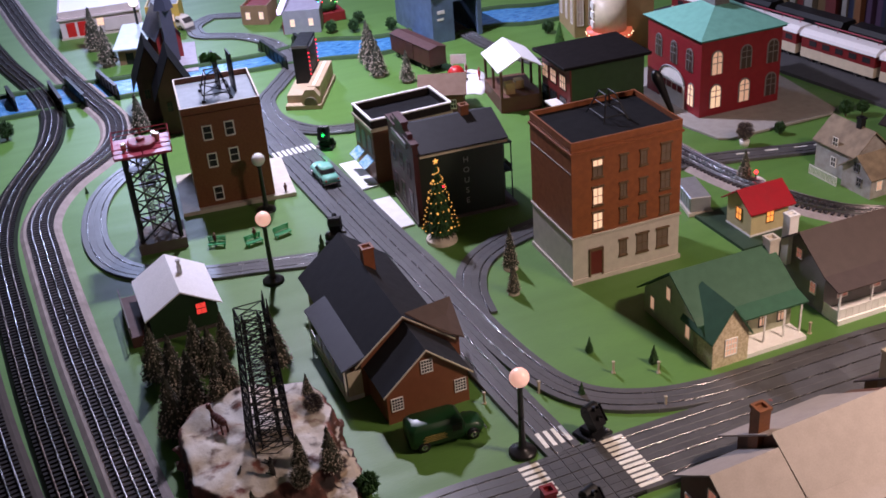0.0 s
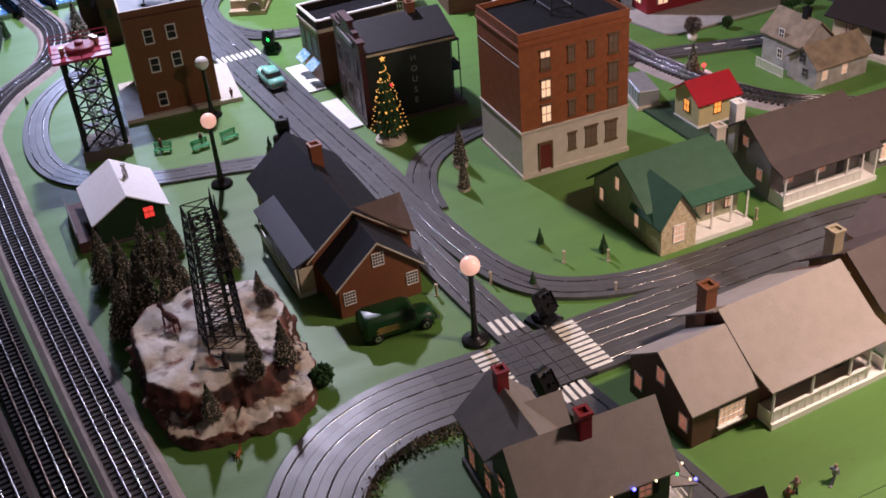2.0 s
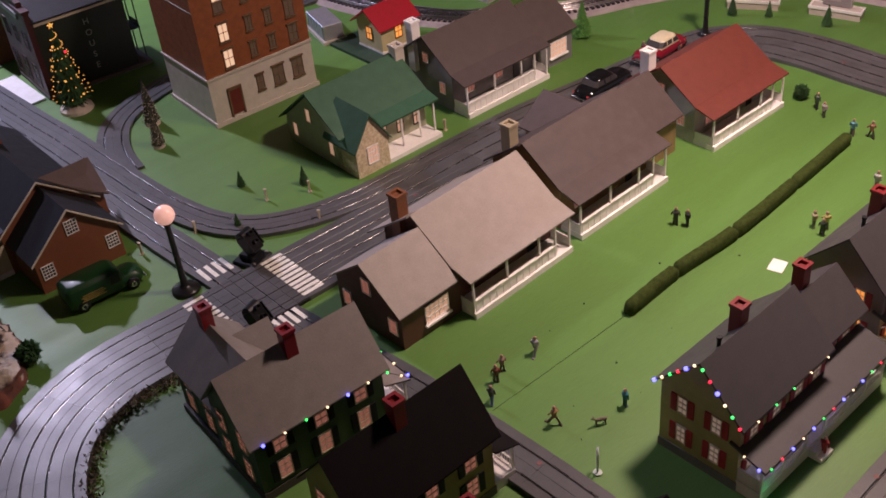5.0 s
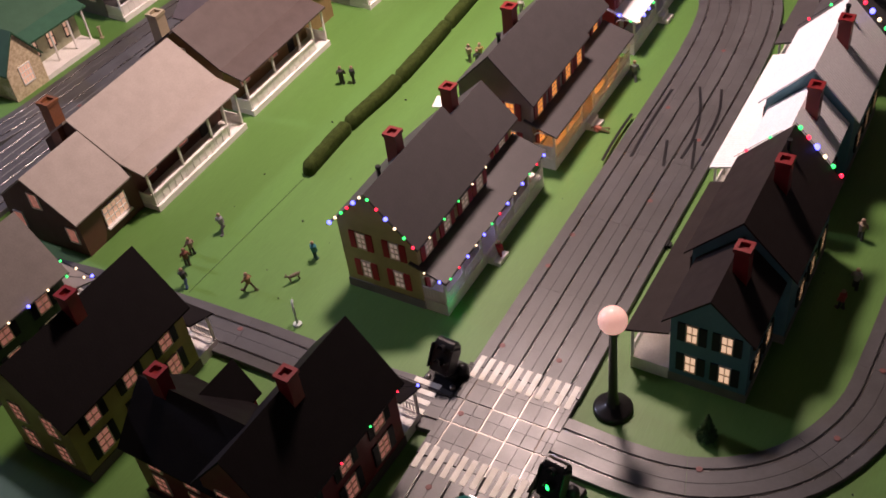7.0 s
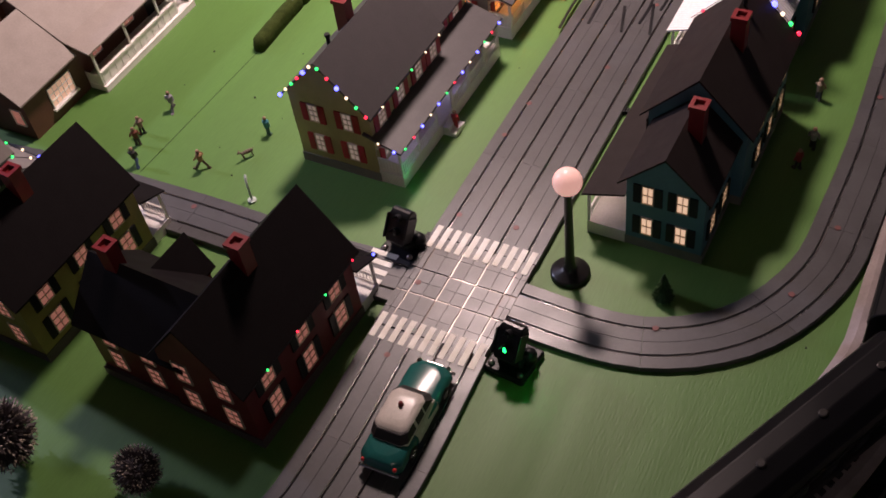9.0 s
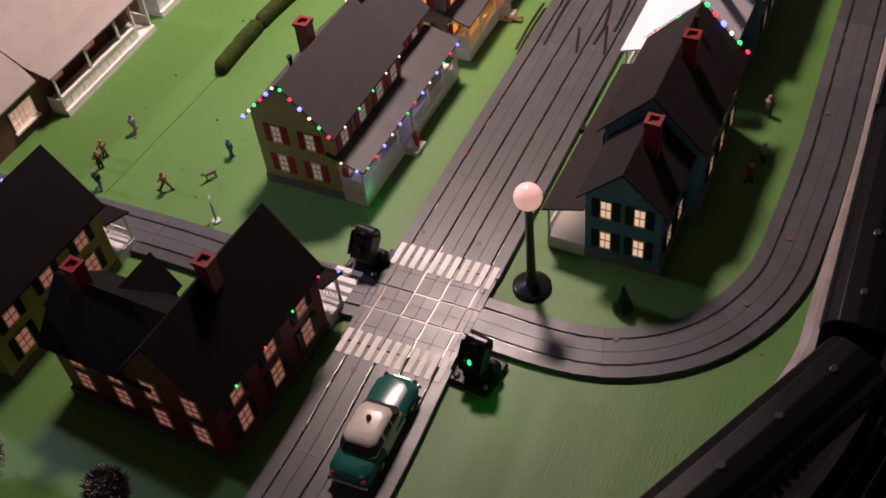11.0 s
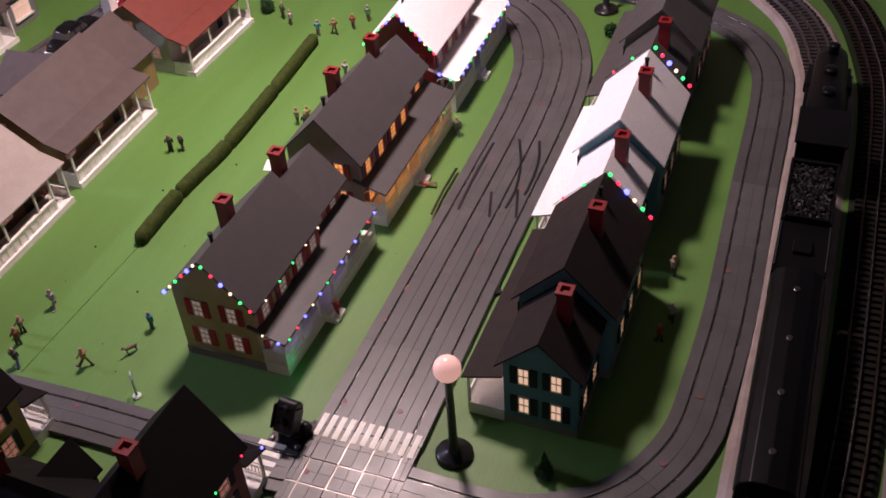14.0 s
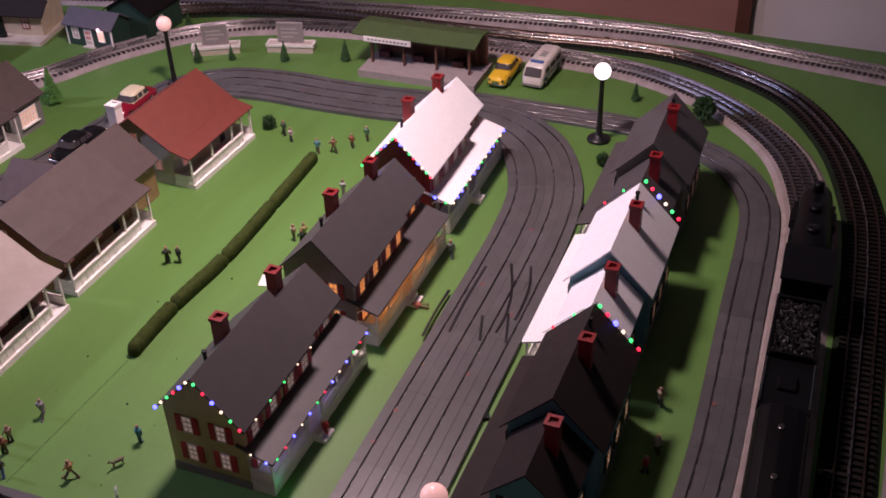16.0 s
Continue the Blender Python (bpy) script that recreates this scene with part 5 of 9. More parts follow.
bm = bmesh.new()
prism(bm, [(-0.001, 0.078, 0.0575), (0.079, 0.078, 0.1215), (0.159, 0.078, 0.0575), (0.159, 0.078, 0.0598), (0.079, 0.078, 0.124), (-0.001, 0.078, 0.0598)], (0, 0.298, 0))
part("roof", bm, ROOF_INK, th, "steep black main roof")
bm = bmesh.new()
prism(bm, [(-0.021, 0.08, 0.0545), (0.016, 0.08, 0.07), (0.016, 0.08, 0.0735), (-0.021, 0.08, 0.057)], (0, 0.194, 0))
part("porch_roof", bm, mat("blue_black_roof", (0.07, 0.07, 0.085), 0.45, fine=400), th, "slate-grey porch roof")
part("porch_floor", boxes((-0.018, 0.0098, 0.084, 0.27, 0, 0.008)), WHITE, th, "white porch base")
for y in (0.086, 0.145, 0.205, 0.268):
    part("porch_post", boxes((-0.018, -0.0155, y - 0.0013, y + 0.0013, 0.008, 0.0555)), WHITE, th)
for y0_, y1_ in ((0.1, 0.145), (0.145, 0.205), (0.205, 0.268)):
    rail_fence(th, y0_, y1_, -0.0167, 0.009, 0.024, WHITE, "y")
part("porch_screen", boxes((-0.013, 0.0095, 0.0838, 0.0852, 0.008, 0.05)), CREAM, th, "cream porch end screen")
bm = bmesh.new()
q = [(0.085, 0.082, 0.1235), (0.139, 0.074, 0.0775), (0.172, 0.074, 0.0585), (0.192, 0.174, 0.07)]
prism(bm, q, (0, 0, 0.0025))
part("dormer_roof", bm, mat("brown_felt_roof", (0.085, 0.052, 0.036), 0.65), th, "dark brown shed dormer roof")
part("dormer", boxes((0.1485, 0.168, 0.086, 0.15, 0.0, 0.057)), BR, th, "russet side bay")
bm = bmesh.new()
for x0_, z0_, x1_, z1_, y_ in ((0.082, 0.1135, 0.0128, 0.0535, -0.0045), (0.082, 0.1135, 0.1512, 0.0535, -0.0045)):
    prism(bm, [(x0_, y_, z0_), (x1_, y_, z1_), (x1_, y_, z1_ - 0.0028), (x0_, y_, z0_ - 0.0028)], (0, 0.0014, 0))
bmesh.ops.remove_doubles(bm, verts=bm.verts, dist=1e-5)
part("bargeboard", bm, CREAM, th, "cream bargeboard on the front gable")
for s in (-1, 1):
    bm = bmesh.new()
    prism(bm, [(0.079, 0.0765, 0.1245), (0.079 + s * 0.08, 0.0765, 0.0605), (0.079 + s * 0.08, 0.0765, 0.0578), (0.079, 0.0765, 0.1218)], (0, 0.0014, 0))
    part("bargeboard", bm, CREAM, th, "cream bargeboard on the main gable")
for x, z in ((0.034, 0.0325), (0.083, 0.082), (0.132, 0.0325)):
    window(th, on_wall(x, 0.003, z, SOUTH), 0.016, 0.0195, WHITE, DARK_GLASS, 4, 4)
window(th, on_wall(0.01, 0.32, 0.04, WEST), 0.014, 0.018, CREAM, LIT_DIM, 2, 2)
chimney(th, 0.091, 0.262, 0.09, 0.149, mat("orange_brick", (0.26, 0.08, 0.03), 0.6), 0.018, "orange brick chimney")

# yellow hut with red roof on a dark platform
th = thing("track_hut", pose(1.166, 1.35, 0, 0, 0, 0) @ Matrix.Diagonal((1, 1, 1.14, 1)), "cream hut with bright red roof and lit windows", "hut")
part("platform", boxes((-0.035, 0.085, -0.03, 0.12, 0, 0.005)), mat("dark_green_base", (0.02, 0.05, 0.025), 0.6), th, "dark green platform")
PALE_YEL = mat("pale_yellow_siding", (0.62, 0.52, 0.28), 0.5)
gable_block("wall", th, 0, 0.08, 0, 0.07, 0.005, 0.052, 0.074, PALE_YEL, "x")
gable_roof(th, 0, 0.08, 0, 0.07, 0.052, 0.074, mat("bright_red_roof", (0.42, 0.012, 0.025), 0.45), over=0.009)
part("base_trim", boxes((-0.001, 0.081, -0.001, 0.071, 0.005, 0.008)), WHITE, th, "pale base trim")
window(th, on_wall(0, 0.035, 0.034, WEST), 0.015, 0.02, TRIM_TAN, LIT_ORANGE, 2, 2)
window(th, on_wall(0.04, 0, 0.034, SOUTH), 0.015, 0.02, TRIM_TAN, LIT_ORANGE, 2, 2)

# weathered white farmhouse
GREYWHITE = mat("weathered_white_siding", (0.42, 0.4, 0.38), 0.7, other=(0.3, 0.27, 0.24), scale=60)
WROOF = mat("weathered_tan_roof", (0.27, 0.21, 0.14), 0.8, other=(0.17, 0.13, 0.09), scale=50)
th = thing("farmhouse", pose(1.448, 1.365, 0, 0, 0, 2), "weathered white L-shaped farmhouse with stained roof", "house")
gable_block("front_block", th, 0, 0.13, 0, 0.075, 0, 0.045, 0.075, GREYWHITE)
gable_roof(th, 0, 0.13, 0, 0.075, 0.045, 0.075, WROOF, over=0.006)
gable_block("back_block", th, 0.02, 0.1, 0.065, 0.17, 0, 0.062, 0.1, GREYWHITE, "y")
gable_roof(th, 0.02, 0.1, 0.065, 0.17, 0.062, 0.1, WROOF, "y", over=0.006, name="back_roof")
chimney(th, 0.06, 0.1, 0.085, 0.12, BLACK, 0.012, "dark chimney")
for x in (0.02, 0.07):
    window(th, on_wall(x, 0, 0.025, SOUTH), 0.012, 0.018, WHITE, LIT_DIM, 2, 2)
for y, z in ((0.03, 0.025), (0.04, 0.052)):
    window(th, on_wall(0, y, z, WEST), 0.011, 0.016, GREY_WALL, DARK_GLASS, 2, 2)
for z in (0.028, 0.07):
    window(th, on_wall(0.02, 0.12, z, WEST), 0.012, 0.018, WHITE, DARK_GLASS, 2, 2)
rail_fence(th, 0.075, 0.15, -0.012, 0.0, 0.02, WHITE, "y")

# white-roofed green shed with a loading platform
th = thing("shed", pose(0.134, 1.552, 0, 0, 0, 0), "dark green shed with white gable roof", "shed")
gable_block("wall", th, 0, 0.112, 0, 0.13, 0.006, 0.05, 0.083, mat("bottle_green_siding", (0.015, 0.035, 0.013), 0.5), "y")
gable_roof(th, 0, 0.112, 0, 0.13, 0.05, 0.083, ROOF_WHITE, "y", over=0.008)
part("base", boxes((-0.002, 0.114, -0.002, 0.132, 0, 0.006)), FOUND_DARK, th, "dark base")
window(th, on_wall(0.085, 0, 0.042, SOUTH), 0.016, 0.02, DARK_RED, mat("red_lit_pane", (0.6, 0.05, 0.04), 0.4, glow=(1, 0.06, 0.05), power=0.8, bump=0), 2, 2)
bm = bmesh.new()
lathe(bm, 0.07, 0.07, [(0.004, 0.078), (0.004, 0.092), (0.0026, 0.094), (0.0026, 0.1), (0.0042, 0.1), (0.0042, 0.103)], 10)
part("stove_pipe", bm, mat("galvanised_pipe", (0.45, 0.43, 0.42), 0.4, 0.6), th, "short pale stove pipe")
part("loading_platform", boxes((-0.034, 0, 0.0, 0.14, 0, 0.02)), mat("rust_brown_planks", (0.07, 0.025, 0.02), 0.7), th, "dark loading platform")
bm = bmesh.new()
for y in (0.005, 0.07, 0.135):
    box(bm, -0.034, -0.032, y - 0.001, y + 0.001, 0.02, 0.04)
for z in (0.029, 0.039):
    box(bm, -0.034, -0.032, 0, 0.14, z, z + 0.0016)
part("platform_rail", bm, mat("grey_wood_rail", (0.12, 0.11, 0.1), 0.7), th, "thin grey platform rail")

# steel lookout tower with a red deck
th = thing("beacon_tower", pose(0.211, 1.905, 0, 0, 0, -6) @ Matrix.Diagonal((1, 1, 1.19, 1)), "black lattice tower with red deck and grey base", "tower")
part("base", boxes((-0.045, 0.045, -0.04, 0.04, 0, 0.018)), mat("stone_grey_base", (0.12, 0.1, 0.09), 0.7), th, "dark stone-pattern base")
for i in (-0.036, 0.036):
    for j in (-0.03, 0.03):
        bm = bmesh.new()
        strut(bm, (i, j, 0.018), (i, j, 0.168), 0.0046)
        part("leg", bm, BLACK, th)
bm = bmesh.new()
for z0, z1 in ((0.018, 0.068), (0.068, 0.118), (0.118, 0.168)):
    for a, b in (((-0.036, -0.03), (0.036, -0.03)), ((0.036, -0.03), (0.036, 0.03)), ((0.036, 0.03), (-0.036, 0.03)), ((-0.036, 0.03), (-0.036, -0.03))):
        strut(bm, (*a, z0), (*b, z1), 0.0016)
        strut(bm, (*b, z0), (*a, z1), 0.0016)
        strut(bm, (*a, z1), (*b, z1), 0.0014)
tagged(part("bracing", bm, BLACK, th, "crossed black bracing"), kind="stuff")
bm = bmesh.new()
for x in (-0.008, 0.008):
    strut(bm, (x, 0.01, 0.018), (x, -0.012, 0.168), 0.0009)
for k in range(20):
    f = k / 20
    strut(bm, (-0.008, 0.01 - 0.022 * f, 0.02 + 0.15 * f), (0.008, 0.01 - 0.022 * f, 0.02 + 0.15 * f), 0.0007)
part("ladder", bm, mat("grey_ladder", (0.2, 0.19, 0.2), 0.5, 0.5), th, "grey metal ladder")
bm = bmesh.new()
lattice(bm, (0.004, 0.006, 0.018), (0.0, 0.0, 0.168), 0.017, 0.015, 7, 0.0008)
part("inner_mast", bm, mat("grey_ladder", (0.2, 0.19, 0.2), 0.5, 0.5), th, "slim grey lattice mast inside the tower")
for k, (x, y, z) in enumerate(((-0.018, -0.012, 0.05), (0.02, 0.004, 0.062), (-0.006, 0.016, 0.1), (0.014, -0.018, 0.122), (-0.02, 0.0, 0.134))):
    part("landing", boxes((x - 0.015, x + 0.015, y - 0.01, y + 0.01, z, z + 0.0016)), mat("grey_ladder", (0.2, 0.19, 0.2), 0.5, 0.5), th, "small grey metal landing")
CRIMSON = mat("crimson_deck", (0.3, 0.02, 0.045), 0.4)
bm = boxes((-0.052, 0.052, -0.046, 0.046, 0.168, 0.172))
part("deck", bm, CRIMSON, th, "crimson square deck")
bm = bmesh.new()
for z in (0.179, 0.186):
    for a, b in (((-0.052, -0.046), (0.052, -0.046)), ((0.052, -0.046), (0.052, 0.046)), ((0.052, 0.046), (-0.052, 0.046)), ((-0.052, 0.046), (-0.052, -0.046))):
        strut(bm, (*a, z), (*b, z), 0.0008)
for i in (-0.052, 0, 0.052):
    for j in (-0.046, 0, 0.046):
        if i or j:
            strut(bm, (i, j, 0.172), (i, j, 0.187), 0.0009)
part("deck_railing", bm, CRIMSON, th, "crimson deck railing")
bm = bmesh.new()
lathe(bm, 0, 0, [(0.026, 0.172), (0.026, 0.179), (0.022, 0.181), (0.008, 0.181), (0.008, 0.186), (0.004, 0.187)], 24)
part("turntable", bm, mat("dusty_crimson", (0.25, 0.05, 0.07), 0.5), th, "round crimson turntable")
for x, y in ((-0.032, -0.012), (0.03, 0.014), (0.024, 0.024)):
    bm = bmesh.new()
    lathe(bm, x, y, [(0.004, 0.172), (0.0045, 0.176), (0.0055, 0.181), (0.0046, 0.184)], 12)
    part("floodlight", bm, mat("pale_brass", (0.5, 0.42, 0.28), 0.35, 0.5), th, "small pale floodlight")

# ---- trees ----
TREES = {}


def crown_mesh(kind, seed):
    """Unit-high cone of needle tufts."""
    key = (kind, seed)
    if key in TREES:
        return TREES[key]
    rnd = random.Random(seed * 7 + len(kind))
    bm = bmesh.new()
    n = 420 if kind != "tips" else 260
    for k in range(n):
        z = 0.08 + 0.9 * (1 - math.sqrt(rnd.random())) if kind != "tips" else 0.1 + 0.88 * (1 - math.sqrt(rnd.random()))
        rad = 0.27 * (1 - z) ** 0.85 + 0.012
        a = rnd.uniform(0, 2 * math.pi)
        out = rad * (rnd.uniform(0.8, 1.1) if kind != "tips" else rnd.uniform(1.0, 1.16))
        c = Vector((rad * 0.45 * math.cos(a), rad * 0.45 * math.sin(a), z + 0.02))
        tip = Vector((out * math.cos(a), out * math.sin(a), z - rnd.uniform(0.0, 0.06)))
        side = Vector((-math.sin(a), math.cos(a), 0)) * rnd.uniform(0.02, 0.045)
        up = Vector((0, 0, rnd.uniform(0.02, 0.05)))
        if kind == "tips":
            c, side, up = tip * 0.8 + c * 0.2, side * 0.42, up * 0.42
        v = [bm.verts.new(p) for p in (c + side, c - side, c + up, tip)]
        for f in ((0, 1, 3), (1, 2, 3), (2, 0, 3), (0, 2, 1)):
            bm.faces.new([v[i] for i in f])
    if kind != "tips":
        lathe(bm, 0, 0, [(0.2, 0.08), (0.12, 0.4), (0.05, 0.75), (0.006, 1.0)], 9)
    m_ = {"flock": FLOCK_TREE, "tips": SNOW_NEEDLE, "green": GREEN_NEEDLE, "bright": BRIGHT_NEEDLE}[kind]
    TREES[key] = mesh_of(bm, "crown", m_)
    return TREES[key]


def conifer(x, y, h, z=0.0, snow=True, fat=1.0, label=None, stand=False, seed=None, needles="green"):
    s = seed if seed is not None else random.randint(0, 3)
    th = thing("fir_tree", pose(x, y, z, 0, 0, random.uniform(0, 360)), label or ("small dark fir tree with frosted branch tips" if snow else "small dark green fir tree"), "tree", "fir trees")
    bm = bmesh.new()
    lathe(bm, 0, 0, [(0.035 * h, -0.004), (0.028 * h, 0.3 * h), (0.004 * h, 0.95 * h)], 7)
    part("trunk", bm, TRUNK, th)
    sc = Matrix.Diagonal((h * fat, h * fat, h, 1))
    part("crown", crown_mesh("flock" if snow else needles, s), None, th, "", sc)
    if snow:
        part("frost", crown_mesh("tips", s), None, th, "pale frosted tips", sc)
    if stand:
        bm = bmesh.new()
        lathe(bm, 0, 0, [(0.16 * h, 0), (0.15 * h, 0.03 * h), (0.08 * h, 0.06 * h)], 12)
        part("stand", bm, mat("snowy_disc", (0.6, 0.52, 0.42), 0.8), th, "snowy round foot")
    return th


def shrub(x, y, r, z=0.0, snow=False, label=None, trunk=0.3, mat_=None):
    """A bush: many leaf tufts round a short stem."""
    rnd = random.Random(int(x * 1000) * 31 + int(y * 1000))
    th = thing("bush", pose(x, y, z), label or ("round frosted toy bush" if snow else "small round green toy tree"), "bush")
    bm = bmesh.new()
    lathe(bm, 0, 0, [(r * 0.14, -0.002), (r * 0.1, r * (trunk + 0.6))], 6)
    part("trunk", bm, TRUNK, th)
    bm = bmesh.new()
    cz = r * (trunk + 0.9)
    slim = 0.55 if snow else 1.0
    for k in range(900 if snow else 320):
        d = Vector((rnd.gauss(0, 1), rnd.gauss(0, 1), rnd.gauss(0, 1))).normalized()
        p = Vector((0, 0, cz)) + d * r * rnd.uniform(0.55, 0.85)
        q = p + d * r * rnd.uniform(0.2, 0.4)
        s = d.orthogonal().normalized() * r * rnd.uniform(0.08, 0.16) * slim
        t = d.cross(s)
        v = [bm.verts.new(w_) for w_ in (p + s, p - s * 0.5 + t, p - s * 0.5 - t, q)]
        for f in ((0, 1, 3), (1, 2, 3), (2, 0, 3)):
            bm.faces.new([v[i] for i in f])
    ball(bm, (0, 0, cz), r * 0.7, 9, 6)
    part("crown", bm, mat_ or (DARK_BUSH if snow else GREEN_NEEDLE), th)
    if snow:
        bm = bmesh.new()
        for k in range(420):
            d = Vector((rnd.gauss(0, 1), rnd.gauss(0, 1), rnd.gauss(0, 1))).normalized()
            p = Vector((0, 0, cz)) + d * r * rnd.uniform(0.92, 1.12)
            s = d.orthogonal().normalized() * r * rnd.uniform(0.025, 0.055)
            t = d.cross(s)
            v = [bm.verts.new(w_) for w_ in (p + s, p - s * 0.5 + t, p - s * 0.5 - t, p + d * r * rnd.uniform(0.05, 0.12))]
            for f in ((0, 1, 3), (1, 2, 3), (2, 0, 3), (0, 2, 1)):
                bm.faces.new([v[i] for i in f])
        part("frost", bm, SNOW_NEEDLE, th, "pale frosted tips")
    return th


# near and town trees
conifer(0.718, 1.397, 0.066, stand=True, seed=1, fat=0.75)
conifer(0.75, 1.475, 0.085, stand=True, seed=2, fat=0.7)
conifer(0.742, 1.183, 0.03, snow=False, seed=0)
conifer(0.812, 1.112, 0.034, snow=False, seed=1)
conifer(0.676, 1.09, 0.028, snow=False, seed=2)
conifer(0.462, 1.66, 0.062, snow=False, seed=3, label="upright dark green cypress behind the cottage", fat=0.9)
conifer(0.266, 2.513, 0.1, stand=False, seed=1)
conifer(0.264, 3.08, 0.12, stand=True, seed=2)
conifer(0.25, 3.257, 0.13, stand=True, seed=0)
conifer(0.112, 2.643, 0.055, snow=False, seed=1, fat=0.8)
shrub(-0.038, 2.65, 0.022)
conifer(0.102, 2.219, 0.018, snow=False, seed=2)
conifer(0.893, 2.55, 0.1, stand=True, seed=1)
conifer(0.909, 2.671, 0.12, stand=True, seed=2)
conifer(0.9, 2.61, 0.11, stand=True, seed=0)
conifer(0.941, 2.467, 0.085, stand=True, seed=3)
conifer(1.303, 1.551, 0.068, stand=True, seed=0, label="frosted fir with red light on a white base")
shrub(1.407, 1.69, 0.018, 0.008, snow=True, trunk=0.6)
bm = bmesh.new()
lathe(bm, 0, 0, [(0.009, 0), (0.011, 0.012), (0.0095, 0.0125)], 14)
solid("plant_pot", bm, WHITE, "small white pot under the frosted bush", "pot", m=pose(1.407, 1.69, 0), smooth=True)
shrub(1.505, 1.7, 0.013)
shrub(1.683, 1.7, 0.017, trunk=0.5)
shrub(1.72, 1.69, 0.014, trunk=0.5)
shrub(0.33, 1.04, 0.016)
conifer(0.731, -0.046, 0.036, snow=False, seed=3, fat=1.25)
shrub(0.33, 0.414, 0.03, snow=True, trunk=0.45, label="large round frosted bush on a pale foot")
shrub(0.36, 0.287, 0.02, snow=True, trunk=0.4)
for x, y, h_ in ((1.691, 0.962, 0.04), (1.723, 0.905, 0.032), (1.754, 0.804, 0.042), (1.793, 0.691, 0.045), (1.815, 0.123, 0.036), (1.834, 1.079, 0.036)):
    conifer(x, y, h_, snow=False)
conifer(1.453, 1.12, 0.07, snow=False, fat=1.15, seed=2, needles="bright", label="bright green cypress beside the grey cottage")
shrub(1.771, -0.006, 0.021, trunk=0.5)
shrub(1.576, 0.115, 0.012, trunk=0.1)
shrub(1.502, 0.692, 0.013, trunk=0.05)
for x, y in ((1.06, 2.9), (0.96, 2.95), (0.9, 2.98), (1.0, 3.02), (1.42, 2.6)):
    shrub(x, y, 0.018)
conifer(1.378, 2.455, 0.078, snow=False, seed=1, needles="bright", label="bright green cypress beside the cream theatre")

# big decorated tree
th = thing("christmas_tree", pose(0.685, 1.634, 0), "tall dark Christmas tree with golden lights on snowy foot", "christmas tree")
bm = bmesh.new()
lathe(bm, 0, 0, [(0.03, 0), (0.029, 0.006), (0.016, 0.012)], 16)
part("stand", bm, mat("snowy_disc", (0.6, 0.52, 0.42), 0.8), th, "snowy round foot")
bm = bmesh.new()
lathe(bm, 0, 0, [(0.004, 0.01), (0.002, 0.14)], 7)
part("trunk", bm, TRUNK, th)
part("crown", crown_mesh("green", 5), None, th, "", Matrix.Translation((0, 0, 0.008)) @ Matrix.Diagonal((0.12, 0.12, 0.15, 1)))
GOLD = mat("bulb_gold", (0.9, 0.5, 0.12), 0.3, glow=(1.0, 0.46, 0.1), power=0.9, bump=0)
for k in range(96):
    f = k / 96
    a, rr = f * 2 * math.pi * 7.3, 0.034 * (1 - f) ** 0.85 + 0.002
    if "gold" not in TREES:
        bm = bmesh.new()
        ball(bm, (0, 0, 0), 0.0012, 6, 4)
        TREES["gold"] = mesh_of(bm, "bulb", GOLD)
    part("bulb", TREES["gold"], None, th, "", pose(rr * math.cos(a), rr * math.sin(a), 0.022 + 0.13 * f))
for k, (a, f) in enumerate(((0.6, 0.2), (2.5, 0.5), (4.2, 0.35), (5.4, 0.7), (3.4, 0.8), (5.0, 0.12))):
    bm = bmesh.new()
    rr = 0.034 * (1 - f) + 0.002
    ball(bm, (rr * math.cos(a), rr * math.sin(a), 0.022 + 0.13 * f), 0.0022, 8, 5)
    part("ornament", bm, BULBS["red"] if k == 3 else GOLD, th)
bm = bmesh.new()
pts = [(0.006 * (1 if i % 2 == 0 else 0.42) * math.sin(i * math.pi / 5), 0.006 * (1 if i % 2 == 0 else 0.42) * math.cos(i * math.pi / 5)) for i in range(10)]
prism(bm, [(a, 0.001, 0.162 + b) for a, b in pts], (0, -0.002, 0))
part("star", bm, GOLD, th, "small golden star")

